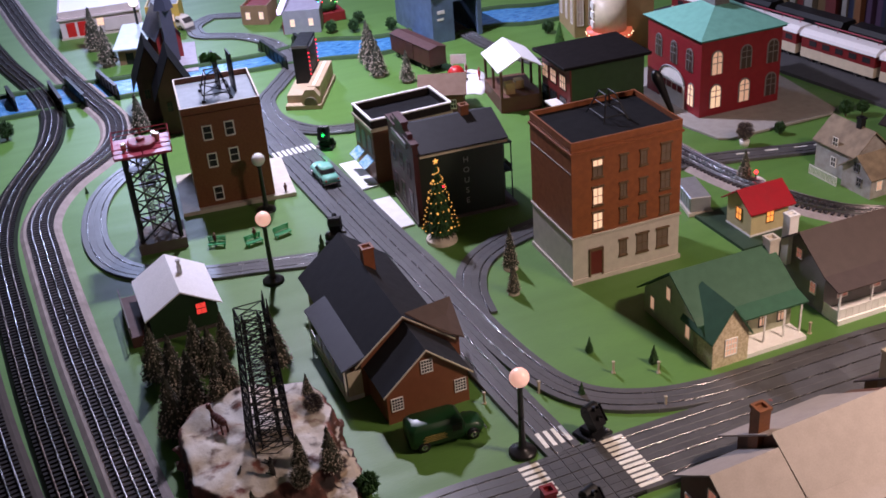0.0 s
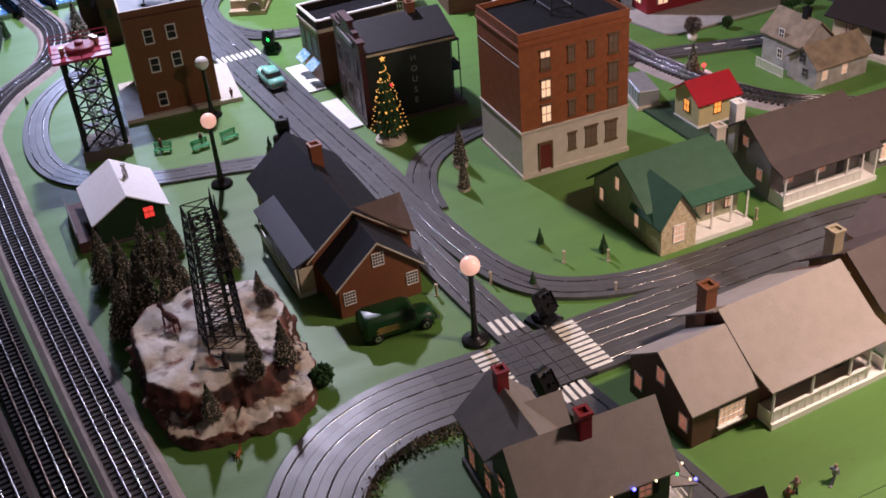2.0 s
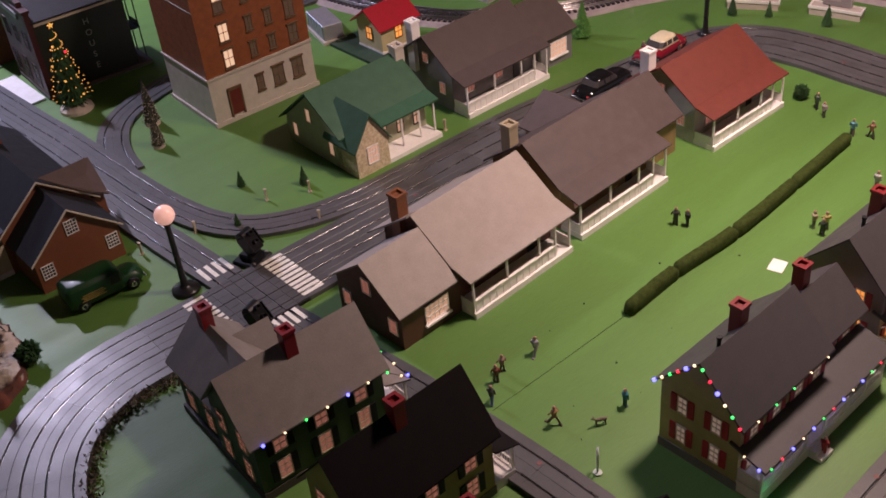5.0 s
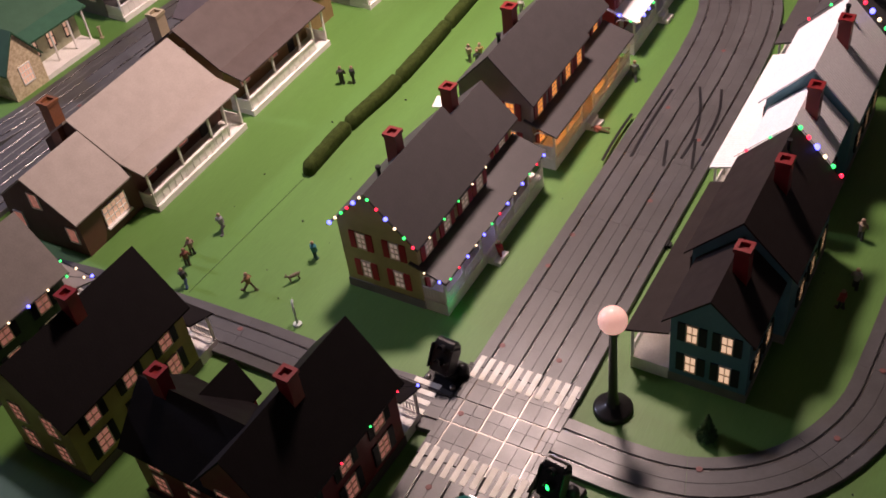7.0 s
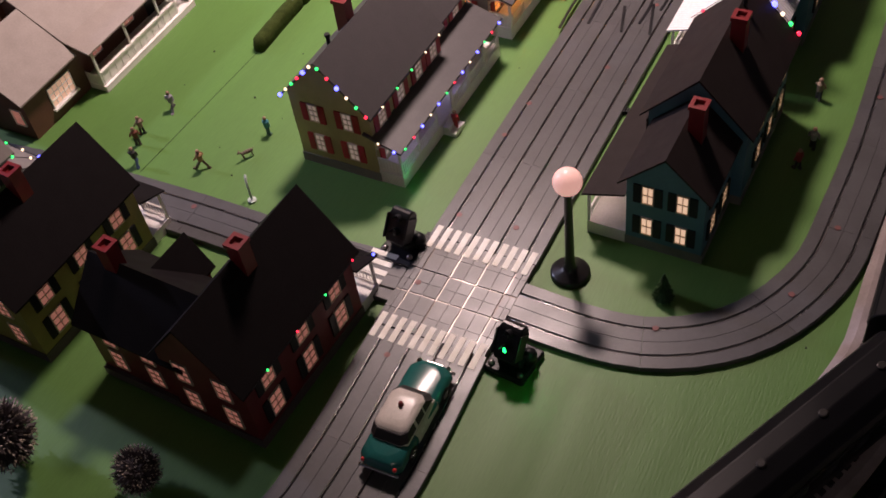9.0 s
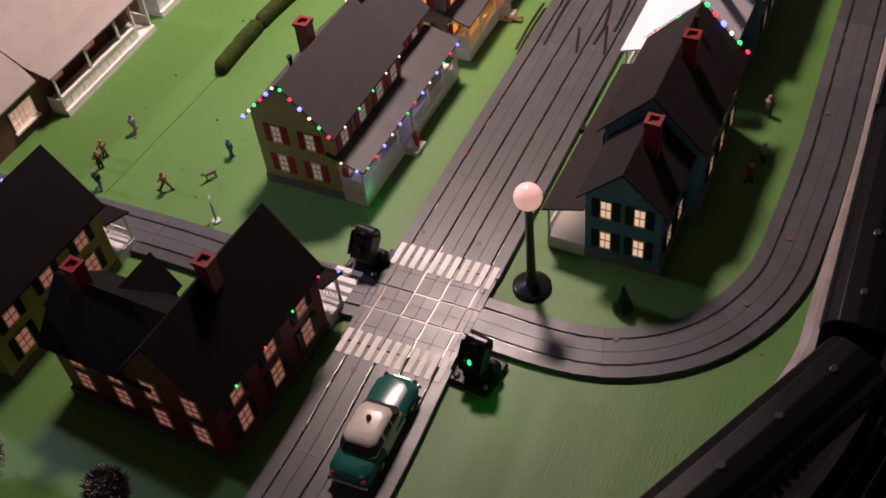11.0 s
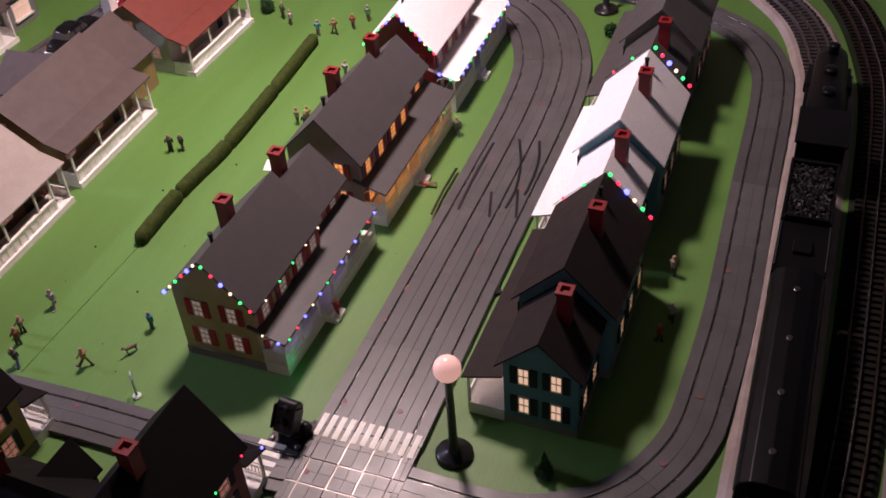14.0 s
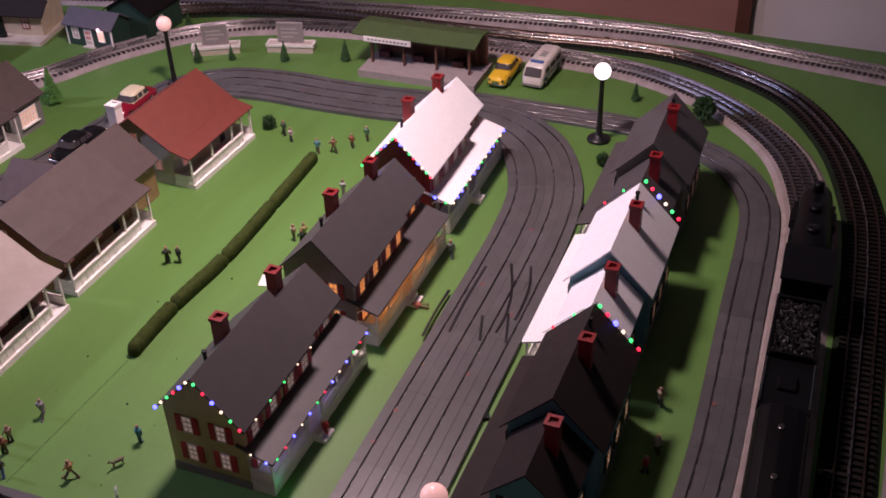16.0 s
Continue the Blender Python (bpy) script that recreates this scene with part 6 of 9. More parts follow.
# ---- snowy rock hill ----
def hill(cx, cy, rx, ry, h):
    """A steep-sided block of rock: craggy flanks, a front ledge, and a gently domed top."""
    n, rings = 120, 34
    bm = bmesh.new()
    rows = []
    for i in range(rings + 1):
        f = i / rings
        row = []
        for k in range(n):
            a = 2 * math.pi * k / n
            ca, sa = math.cos(a), math.sin(a)
            sq = (abs(ca) ** 3 + abs(sa) ** 3) ** (-1 / 3)
            lump = sq * (1 + 0.1 * noise.noise(Vector((1.7 * ca, 1.7 * sa, 3.1))) + 0.05 * noise.noise(Vector((6 * ca, 6 * sa, 7.7))))
            front = max(0.0, math.cos(a + 1.3))
            lip = 0.93 - 0.3 * front
            rim = h * (0.92 + 0.16 * noise.noise(Vector((2.5 * ca, 2.5 * sa, 1.0))))
            if f < 0.6:
                g_ = f / 0.6
                side_r, side_z = 1 - (1 - lip) * g_ ** 1.5, rim * g_
                if g_ < 0.28:
                    led_r, led_z = 1.04 - 0.04 * g_ / 0.28, rim * 0.3 * g_ / 0.28
                elif g_ < 0.58:
                    led_r, led_z = 1.0 - (0.9 - lip) * (g_ - 0.28) / 0.3, rim * (0.3 + 0.06 * (g_ - 0.28) / 0.3)
                else:
                    led_r, led_z = lip + 0.1 * (1 - (g_ - 0.58) / 0.42), rim * (0.36 + 0.64 * (g_ - 0.58) / 0.42)
                w_ = min(1.0, front * 1.6)
                r_, z = side_r + (led_r - side_r) * w_, side_z + (led_z - side_z) * w_
                crag = noise.noise(Vector((9 * ca, 9 * sa, 4 * g_))) + 0.6 * noise.noise(Vector((22 * ca, 22 * sa, 10 * g_)))
                r_ += 0.12 * crag * math.sin(math.pi * min(1, g_ * 1.02))
                z += 0.14 * h * noise.noise(Vector((14 * ca, 14 * sa, 6 * g_ + 2))) * math.sin(math.pi * g_)
            else:
                g_ = (f - 0.6) / 0.4
                r_ = lip * (1 - g_) + 0.002
                z = rim * (1 - g_) + h * g_ * 1.02 + 0.004 * noise.noise(Vector((7 * r_ * ca, 7 * r_ * sa, 2.2))) * (1 - g_ * 0.5)
            row.append(bm.verts.new((cx + rx * r_ * lump * ca, cy + ry * r_ * lump * sa, max(0.0, z))))
        rows.append(row)
    for a, b in zip(rows, rows[1:]):
        for k in range(n):
            bm.faces.new((a[k], a[(k + 1) % n], b[(k + 1) % n], b[k]))
    bm.faces.new(rows[-1])
    return bm


ROCK = bpy.data.materials.new("snow_dusted_rock")
ROCK.use_nodes = True
nt = ROCK.node_tree
bsdf = nt.nodes["Principled BSDF"]
bsdf.inputs["Roughness"].default_value = 0.9
geo = nt.nodes.new("ShaderNodeNewGeometry")
sep = nt.nodes.new("ShaderNodeSeparateXYZ")
nt.links.new(geo.outputs["Normal"], sep.inputs[0])
nz = nt.nodes.new("ShaderNodeTexNoise")
nz.inputs["Scale"].default_value, nz.inputs["Detail"].default_value = 45, 8
nt.links.new(geo.outputs["Position"], nz.inputs["Vector"])
add = nt.nodes.new("ShaderNodeMath")
add.operation = "MULTIPLY_ADD"
nt.links.new(nz.outputs["Fac"], add.inputs[0])
add.inputs[1].default_value = 1.3
nt.links.new(sep.outputs["Z"], add.inputs[2])
rg = nt.nodes.new("ShaderNodeMapRange")
rg.inputs[1].default_value, rg.inputs[2].default_value = 1.4, 1.62
nt.links.new(add.outputs[0], rg.inputs[0])
n3 = nt.nodes.new("ShaderNodeTexNoise")
n3.inputs["Scale"].default_value, n3.inputs["Detail"].default_value = 22, 6
nt.links.new(geo.outputs["Position"], n3.inputs["Vector"])
cr = nt.nodes.new("ShaderNodeValToRGB")
cr.color_ramp.elements[0].position, cr.color_ramp.elements[0].color = 0.35, (0.022, 0.014, 0.012, 1)
cr.color_ramp.elements[1].position, cr.color_ramp.elements[1].color = 0.66, (0.24, 0.075, 0.05, 1)
el = cr.color_ramp.elements.new(0.5)
el.color = (0.11, 0.045, 0.034, 1)
nt.links.new(n3.outputs["Fac"], cr.inputs[0])
sn = nt.nodes.new("ShaderNodeMix")
sn.data_type = "RGBA"
sn.inputs[6].default_value, sn.inputs[7].default_value = (0.68, 0.63, 0.58, 1), (0.48, 0.38, 0.27, 1)
n4 = nt.nodes.new("ShaderNodeTexNoise")
n4.inputs["Scale"].default_value, n4.inputs["Detail"].default_value = 17, 7
nt.links.new(geo.outputs["Position"], n4.inputs["Vector"])
sand = nt.nodes.new("ShaderNodeMapRange")
sand.inputs[1].default_value, sand.inputs[2].default_value = 0.44, 0.62
nt.links.new(n4.outputs["Fac"], sand.inputs[0])
nt.links.new(sand.outputs[0], sn.inputs[0])
mx = nt.nodes.new("ShaderNodeMix")
mx.data_type = "RGBA"
nt.links.new(rg.outputs[0], mx.inputs[0])
nt.links.new(cr.outputs[0], mx.inputs[6])
nt.links.new(sn.outputs[2], mx.inputs[7])
nt.links.new(mx.outputs[2], bsdf.inputs["Base Color"])
bp = nt.nodes.new("ShaderNodeBump")
bp.inputs["Strength"].default_value, bp.inputs["Distance"].default_value = 1.0, 0.007
nt.links.new(n3.outputs["Fac"], bp.inputs["Height"])
nt.links.new(bp.outputs[0], bsdf.inputs["Normal"])
solid("rock_hill", hill(0.222, 1.145, 0.112, 0.145, 0.056), ROCK, "brown plaster rock hill with snow-dusted top", "rock hill", kind="", smooth=True)

for x, y, h_, z in ((0.122, 1.442, 0.104, 0), (0.143, 1.383, 0.113, 0), (0.187, 1.435, 0.102, 0), (0.159, 1.318, 0.12, 0), (0.206, 1.42, 0.088, 0), (0.212, 1.325, 0.108, 0), (0.191, 1.296, 0.08, 0.018), (0.122, 1.29, 0.106, 0), (0.236, 1.47, 0.074, 0), (0.3, 1.385, 0.1, 0.0),
                    (0.253, 1.075, 0.056, 0.05), (0.29, 1.06, 0.07, 0.044), (0.306, 1.219, 0.04, 0.05), (0.178, 1.025, 0.06, 0.022)):
    conifer(x, y, h_, z, label="dark frosted fir tree on the rock hill", fat=0.95)
shrub(0.304, 1.182, 0.014, 0.05, snow=True, trunk=0.1)
shrub(0.245, 1.045, 0.014, 0.046, snow=True, trunk=0.1, mat_=FLOCK_TREE)

th = thing("derrick", pose(0, 0, 0), "tall black lattice mast leaning on the snowy hill", "tower")
bm = bmesh.new()
lattice(bm, (0.229, 1.132, 0.05), (0.252, 1.243, 0.197), 0.027, 0.02, 12, 0.0009)
part("lattice_mast", bm, BLACK, th)
bm = bmesh.new()
lattice(bm, (0.229, 1.134, 0.05), (0.25, 1.24, 0.192), 0.014, 0.011, 13, 0.0007)
part("inner_lattice", bm, BLACK, th, "finer lattice inside the mast")
foot, top = Vector((0.229, 1.132, 0.05)), Vector((0.252, 1.243, 0.197))
for s0, s1, f0, f1, tip in ((0.1, 1, 0.3, 1.0, 1.1), (-1, -0.35, 0.72, 1.0, 1.1)):
    bm = bmesh.new()
    a0, a1 = foot.lerp(top, f0), foot.lerp(top, f1)
    h0, h1 = 0.027 - 0.007 * f0, 0.027 - 0.007 * f1
    prism(bm, [a0 + Vector((h0, s0 * h0, 0)), a0 + Vector((h0, s1 * h0, 0)), a1 + Vector((h1, s1 * h1, 0)), foot.lerp(top, tip) + Vector((h1, (s0 + s1) / 2 * h1, 0)), a1 + Vector((h1, s0 * h1, 0))], (0.0012, 0, 0))
    part("sheathing", bm, BLACK, th, "black sheathing panel on one upper face")

# ---- figurines, animals ----
def figurine(x, y, z=0.0, turn=0, h=0.026, coat=(0.12, 0.09, 0.07), legs=(0.03, 0.03, 0.04), stride=0.3, arm=0.5, label="tiny painted standing figurine", sit=False):
    k = h / 0.026
    bm = bmesh.new()
    s = 0.0035 * stride
    for j, (dx, dy) in enumerate(((s, 0.0017), (-s, -0.0017))):
        strut(bm, (dx * 2, dy, 0.0), (0, dy * 0.8, 0.0115), 0.0015)
        box(bm, dx * 2 - 0.001, dx * 2 + 0.003, dy - 0.0012, dy + 0.0012, 0, 0.0014)
    low = len(bm.faces)
    lathe(bm, 0, 0, [(0.0026, 0.0105), (0.0029, 0.0135), (0.0036, 0.0185), (0.0015, 0.0205)], 8)
    for q in (-1, 1):
        strut(bm, (0, q * 0.0036, 0.0188), (0.004 * arm * (1 if q > 0 else -0.4), q * 0.0048, 0.0118 + 0.003 * arm), 0.001)
    mid = len(bm.faces)
    ball(bm, (0, 0, 0.0228), 0.0021, 8, 6)
    me = mesh_of(bm, "figurine", mat("paint_%d_%d_%d" % tuple(int(c * 100) for c in legs), legs, 0.6), False)
    me.materials.append(mat("paint_%d_%d_%d" % tuple(int(c * 100) for c in coat), coat, 0.6))
    me.materials.append(mat("paint_plain_tan", (0.35, 0.22, 0.15), 0.6))
    for p in me.polygons:
        p.material_index = 0 if p.index < low else 1 if p.index < mid else 2
    ob = new("figurine", me)
    ob.matrix_basis = pose(x, y, z, 0, 0, turn) @ Matrix.Diagonal((k, k, k, 1))
    return tagged(ob, label, "figurine", "figurines")


PEOPLE = [(0.776, 0.582, 200, (0.3, 0.29, 0.33), (0.16, 0.15, 0.16), 1.0), (0.727, 0.589, 90, (0.25, 0.16, 0.13), (0.02, 0.02, 0.02), 0.2), (0.71, 0.582, 60, (0.18, 0.05, 0.03), (0.05, 0.04, 0.03), 0.2), (0.682, 0.561, 30, (0.03, 0.03, 0.03), (0.06, 0.1, 0.2), 0.8),
          (0.707, 0.485, 100, (0.35, 0.2, 0.1), (0.09, 0.06, 0.04), 1.0), (0.782, 0.446, 0, (0.04, 0.2, 0.25), (0.05, 0.12, 0.15), 0.1), (1.057, -0.1, 0, (0.3, 0.22, 0.15), (0.05, 0.05, 0.04), 0.3), (1.105, 0.61, 0, (0.02, 0.02, 0.02), (0.02, 0.02, 0.02), 0.3), (1.097, 0.624, 40, (0.03, 0.025, 0.02), (0.02, 0.02, 0.02), 0.2),
          (1.489, 0.655, 0, (0.06, 0.09, 0.06), (0.03, 0.03, 0.03), 0.3), (1.474, 0.633, 0, (0.4, 0.35, 0.33), (0.03, 0.03, 0.03), 0.3), (1.454, 0.571, 20, (0.1, 0.25, 0.3), (0.1, 0.08, 0.05), 0.4), (1.464, 0.546, 60, (0.25, 0.12, 0.07), (0.05, 0.04, 0.03), 0.6), (1.49, 0.525, 10, (0.28, 0.07, 0.04), (0.04, 0.03, 0.03), 0.4), (1.521, 0.512, 0, (0.1, 0.2, 0.12), (0.06, 0.03, 0.02), 0.4),
          (1.213, 0.482, 0, (0.35, 0.3, 0.18), (0.08, 0.09, 0.05), 0.4), (1.205, 0.464, 30, (0.02, 0.03, 0.02), (0.02, 0.02, 0.02), 0.4), (1.22, 0.468, 50, (0.4, 0.33, 0.12), (0.07, 0.07, 0.06), 0.3), (1.348, 0.469, 0, (0.4, 0.4, 0.36), (0.25, 0.24, 0.22), 0.3), (1.254, 0.249, 20, (0.14, 0.17, 0.16), (0.08, 0.1, 0.1), 0.9), (0.869, 0.248, 0, (0.4, 0.03, 0.04), (0.35, 0.03, 0.04), 0.2),
          (0.481, 1.984, 0, (0.12, 0.04, 0.03), (0.05, 0.04, 0.03), 0.3), (0.3, 1.838, 0, (0.08, 0.02, 0.02), (0.03, 0.02, 0.02), 0.2), (0.372, 1.815, 0, (0.1, 0.03, 0.02), (0.03, 0.02, 0.02), 0.2), (1.464, 0.985, 0, (0.1, 0.05, 0.05), (0.03, 0.03, 0.03), 0.3), (1.505, 0.939, 0, (0.45, 0.12, 0.08), (0.2, 0.03, 0.03), 0.2), (0.98, -0.115, 0, (0.3, 0.3, 0.28), (0.02, 0.02, 0.02), 0.3), (0.945, -0.11, 60, (0.25, 0.04, 0.03), (0.02, 0.02, 0.02), 0.3)]
for x, y, a, coat, legs, st in PEOPLE:
    figurine(x, y, 0.0, a, random.uniform(0.028, 0.032), coat, legs, st, random.uniform(0.2, 1.0))


def beast(x, y, z, turn, s, colour, label, name, neck=0.6, upright=False):
    bm = bmesh.new()
    for i in (-0.5, 0.5):
        for j in (-0.16, 0.16):
            strut(bm, (i, j, 0), (i * 0.92, j, 0.62), 0.06)
    for i in range(5):
        ball(bm, (-0.5 + 0.25 * i, 0, 0.72), 0.2 + 0.04 * math.sin(i), 8, 6)
    strut(bm, (0.5, 0, 0.78), (0.75, 0, 0.8 + neck), 0.1)
    ball(bm, (0.84, 0, 0.86 + neck), 0.15, 8, 6)
    strut(bm, (0.84, 0, 0.86 + neck), (1.06, 0, 0.8 + neck), 0.07)
    strut(bm, (-0.6, 0, 0.75), (-0.82, 0, 0.95), 0.04)
    for j in (-0.07, 0.07):
        strut(bm, (0.8, j, 0.95 + neck), (0.76, j * 2, 1.12 + neck), 0.035)
    m = pose(x, y, z, 0, -78 if upright else 0, turn) @ Matrix.Diagonal((s, s, s, 1))
    return solid(name, bm, mat("paint_" + name, colour, 0.7), label, "figurine", m=m, smooth=True)


beast(0.742, 0.447, 0, 150, 0.011, (0.16, 0.12, 0.09), "small grey-brown toy dog standing on the green", "toy_dog", 0.15)
beast(0.175, 1.2, 0.053, 110, 0.026, (0.13, 0.035, 0.025), "red-brown toy deer on the snowy hill", "toy_deer", 0.22)
beast(0.209, 1.082, 0.064, 120, 0.017, (0.02, 0.015, 0.012), "dark toy bear standing upright on the snowy hill", "toy_bear", 0.1, True)
beast(0.177, 1.097, 0.05, 60, 0.009, (0.02, 0.015, 0.012), "small dark toy bear cub on the hill", "toy_bear_cub", 0.1)
beast(0.19, 0.965, 0, 60, 0.012, (0.3, 0.1, 0.03), "small orange-brown toy fox below the hill", "toy_fox", 0.2)

# ---- hedge, bush strip, posts, benches, signals ----
line = curve_points([(0.905, 0.547), (1.01, 0.552), (1.13, 0.547), (1.3, 0.556), (1.43, 0.565)], 0.006)
th = thing("hedge", pose(0, 0, 0), "long low olive-green hedge in clipped sections", "hedge")
cuts = [0, 17, 37, 62, len(line) - 1]
for a, b in zip(cuts, cuts[1:]):
    bm = bmesh.new()
    seg = [p.copy() for p in line[a:b + 1]]
    sc = sides(seg)
    rows = []
    for i, (p, s) in enumerate(zip(seg, sc)):
        e = 1.0 if 0 < i < len(seg) - 1 else 0.7
        row = []
        for o, z in ((0.0072, 0), (0.0082, 0.006), (0.008, 0.0135), (0.0058, 0.0178), (0, 0.0188), (-0.0058, 0.0178), (-0.008, 0.0135), (-0.0082, 0.006), (-0.0072, 0)):
            j = 1 + 0.06 * noise.noise(Vector((p.x * 90, o * 300, z * 300)))
            row.append(bm.verts.new(p + s * o * e * j + Vector((0, 0, z * e * j))))
        rows.append(row)
    for q, r_ in zip(rows, rows[1:]):
        for k in range(8):
            bm.faces.new((q[k], q[k + 1], r_[k + 1], r_[k]))
    bm.faces.new(rows[0])
    bm.faces.new(rows[-1][::-1])
    part("hedge_section", bm, HEDGE, th, "clipped foam section", smooth=True)
bm = bmesh.new()
strut(bm, (0.674, 0.5505, 0.0), (0.905, 0.5485, 0.0), 0.0004)
solid("board_seam", bm, BLACK, "thin dark seam in the green board", "seam", kind="structure")

rnd = random.Random(5)
bm = bmesh.new()
for p in curve_points([(0.47, 0.868), (0.4, 0.872), (0.345, 0.862), (0.305, 0.825), (0.278, 0.775), (0.265, 0.7), (0.262, 0.6)], 0.0022):
    for k in range(6):
        c = p + Vector((rnd.gauss(0, 0.006), rnd.gauss(0, 0.006), rnd.uniform(0, 0.006)))
        d = Vector((rnd.gauss(0, 1), rnd.gauss(0, 1), rnd.uniform(0.2, 1.5))).normalized() * rnd.uniform(0.004, 0.01)
        s = d.orthogonal().normalized() * 0.0013
        t = d.cross(s).normalized() * 0.0013
        v = [bm.verts.new(w_) for w_ in (c + s, c - s * 0.5 + t, c - s * 0.5 - t, c + d)]
        for f in ((0, 1, 3), (1, 2, 3), (2, 0, 3)):
            bm.faces.new([v[i] for i in f])
solid("lichen_border", bm, mat("dry_lichen", (0.16, 0.13, 0.09), 0.95, other=(0.05, 0.04, 0.025), scale=90, per_piece=0.5), "strip of dry brown lichen bushes along the curve", "lichen", kind="stuff")

for x, y in ((0.747, 1.12), (0.768, 1.012), (0.627, 1.13), (0.545, 1.144), (0.805, 1.088), (1.062, 1.064), (0.7, 0.235)):
    bm = bmesh.new()
    box(bm, -0.0016, 0.0016, -0.0014, 0.0014, 0, 0.018)
    box(bm, -0.0022, 0.0022, -0.002, 0.002, 0.018, 0.0205)
    box(bm, -0.003, 0.003, -0.0028, 0.0028, 0, 0.0015)
    solid("fence_post", bm, mat("cream_post", (0.5, 0.42, 0.3), 0.6), "short cream-coloured roadside post", "post", "roadside posts", m=pose(x, y, 0, 0, 0, random.uniform(0, 90)))


def bench(x, y, a):
    th = thing("bench", pose(x, y, 0, 0, 0, a), "small bright green park bench", "bench", "park benches")
    G = mat("bright_green_plastic", (0.02, 0.32, 0.1), 0.45)
    part("seat", boxes(*[(-0.017, 0.017, -0.006 + 0.004 * k, -0.003 + 0.004 * k, 0.0075, 0.009) for k in range(3)]), G, th)
    part("backrest", boxes(*[(-0.017, 0.017, 0.0065, 0.0078, 0.0105 + 0.0035 * k, 0.0128 + 0.0035 * k) for k in range(3)]), G, th)
    for x0 in (-0.015, 0.013):
        part("leg", boxes((x0, x0 + 0.002, -0.006, -0.004, 0, 0.0075), (x0, x0 + 0.002, 0.005, 0.007, 0, 0.02)), G, th)


bench(0.301, 1.83, -20)
bench(0.367, 1.802, 12)
bench(0.425, 1.808, 15)


def signal(x, y, a, lens=None):
    th = thing("traffic_signal", pose(x, y, 0, 0, 0, a) @ Matrix.Diagonal((0.94, 0.94, 0.96, 1)), "black plastic traffic signal leaning on a square base", "traffic signal", "traffic signals")
    part("base", boxes((-0.022, 0.022, -0.02, 0.024, 0, 0.0075)), BLACK, th, "square black base", bevel=0.0018)
    part("plinth", boxes((-0.014, 0.014, -0.008, 0.016, 0.0075, 0.017)), BLACK, th, "raised black plinth", bevel=0.002)
    bm = bmesh.new()
    lathe(bm, 0.0145, 0.008, [(0.0075, 0.007), (0.0075, 0.016), (0.005, 0.021), (0.001, 0.0225)], 14)
    part("transformer_cap", bm, BLACK, th, "rounded black cap beside the head", smooth=True)
    for k in (-0.016, 0.016):
        bm = bmesh.new()
        lathe(bm, k, -0.0135, [(0.0032, 0.0075), (0.0032, 0.0095), (0.002, 0.0108)], 12)
        part("screw", bm, mat("dull_screw_metal", (0.32, 0.29, 0.28), 0.3, 1.0), th, "round metal screw head", smooth=True)
    tilt = Matrix.Translation((0, 0.002, 0.036)) @ Matrix.Rotation(radians(-33), 4, "X") @ Matrix.Diagonal((0.95, 1.1, 1.15, 1))
    bm = bmesh.new()
    profile = [(-0.009, -0.017), (0.008, -0.017), (0.0095, 0.006), (0.006, 0.0135), (0.0, 0.0165), (-0.006, 0.0155), (-0.009, 0.011)]
    prism(bm, [(-0.0125, p, q) for p, q in profile], (0.025, 0, 0))
    part("head", bm, mat("satin_signal_black", (0.008, 0.008, 0.009), 0.32, bump=0.1, spec=0.3), th, "satin black signal housing", tilt, bevel=0.0014)
    for k in (-1, 1):
        part("side_cheek", boxes((k * 0.0135 - 0.001, k * 0.0135 + 0.001, -0.011, 0.004, -0.014, 0.01)), BLACK, th, "black side cheek", tilt, bevel=0.0004)
    for k, c in enumerate(("", lens)):
        z = 0.0065 - 0.013 * k
        bm = bmesh.new()
        arc = [math.pi * i / 8 for i in range(9)]
        prism(bm, [(0.0052 * math.cos(q), -0.0085, z + 0.0052 * math.sin(q)) for q in arc] + [(0.0044 * math.cos(q), -0.0085, z + 0.0044 * math.sin(q)) for q in arc[::-1]], (0, -0.0065, 0))
        part("visor", bm, BLACK, th, "short black visor", tilt)
        bm = bmesh.new()
        ball(bm, (0, -0.009, z), 0.0027, 12, 7)
        glow_ = {"green": (0.02, 1.0, 0.14), "red": (1, 0.03, 0.04)}
        part("lens", bm, mat("signal_" + c, glow_[c], 0.3, glow=glow_[c], power=4.5, bump=0) if c else mat("dark_lens", (0.02, 0.02, 0.02), 0.15, bump=0), th, (c + " lit lens") if c else "unlit lens", tilt, smooth=True)


signal(0.69, 0.212, -95)
signal(0.606, 0.05, -95, "green")
signal(0.647, 1.006, 20)
signal(0.563, 0.862, 20)
signal(0.626, 2.173, -30, "green")
glow_light(0.586, 0.014, 0.035, 0.006, (0.03, 1.0, 0.2))
glow_light(0.612, 2.135, 0.03, 0.02, (0.03, 1.0, 0.2))
signal(0.512, 1.74, 160)

# white paper on the green, dark and red specks, road stains
solid("paper_sheet", boxes((-0.013, 0.013, -0.01, 0.01, 0, 0.0008)), WHITE, "small white printed card lying on the green", "card", m=pose(1.11, 0.468, 0, 0, 0, 15))
part_ = thing("road_stain", pose(0, 0, 0), "faint red paint dots along the roadway", "paint mark", kind="structure")
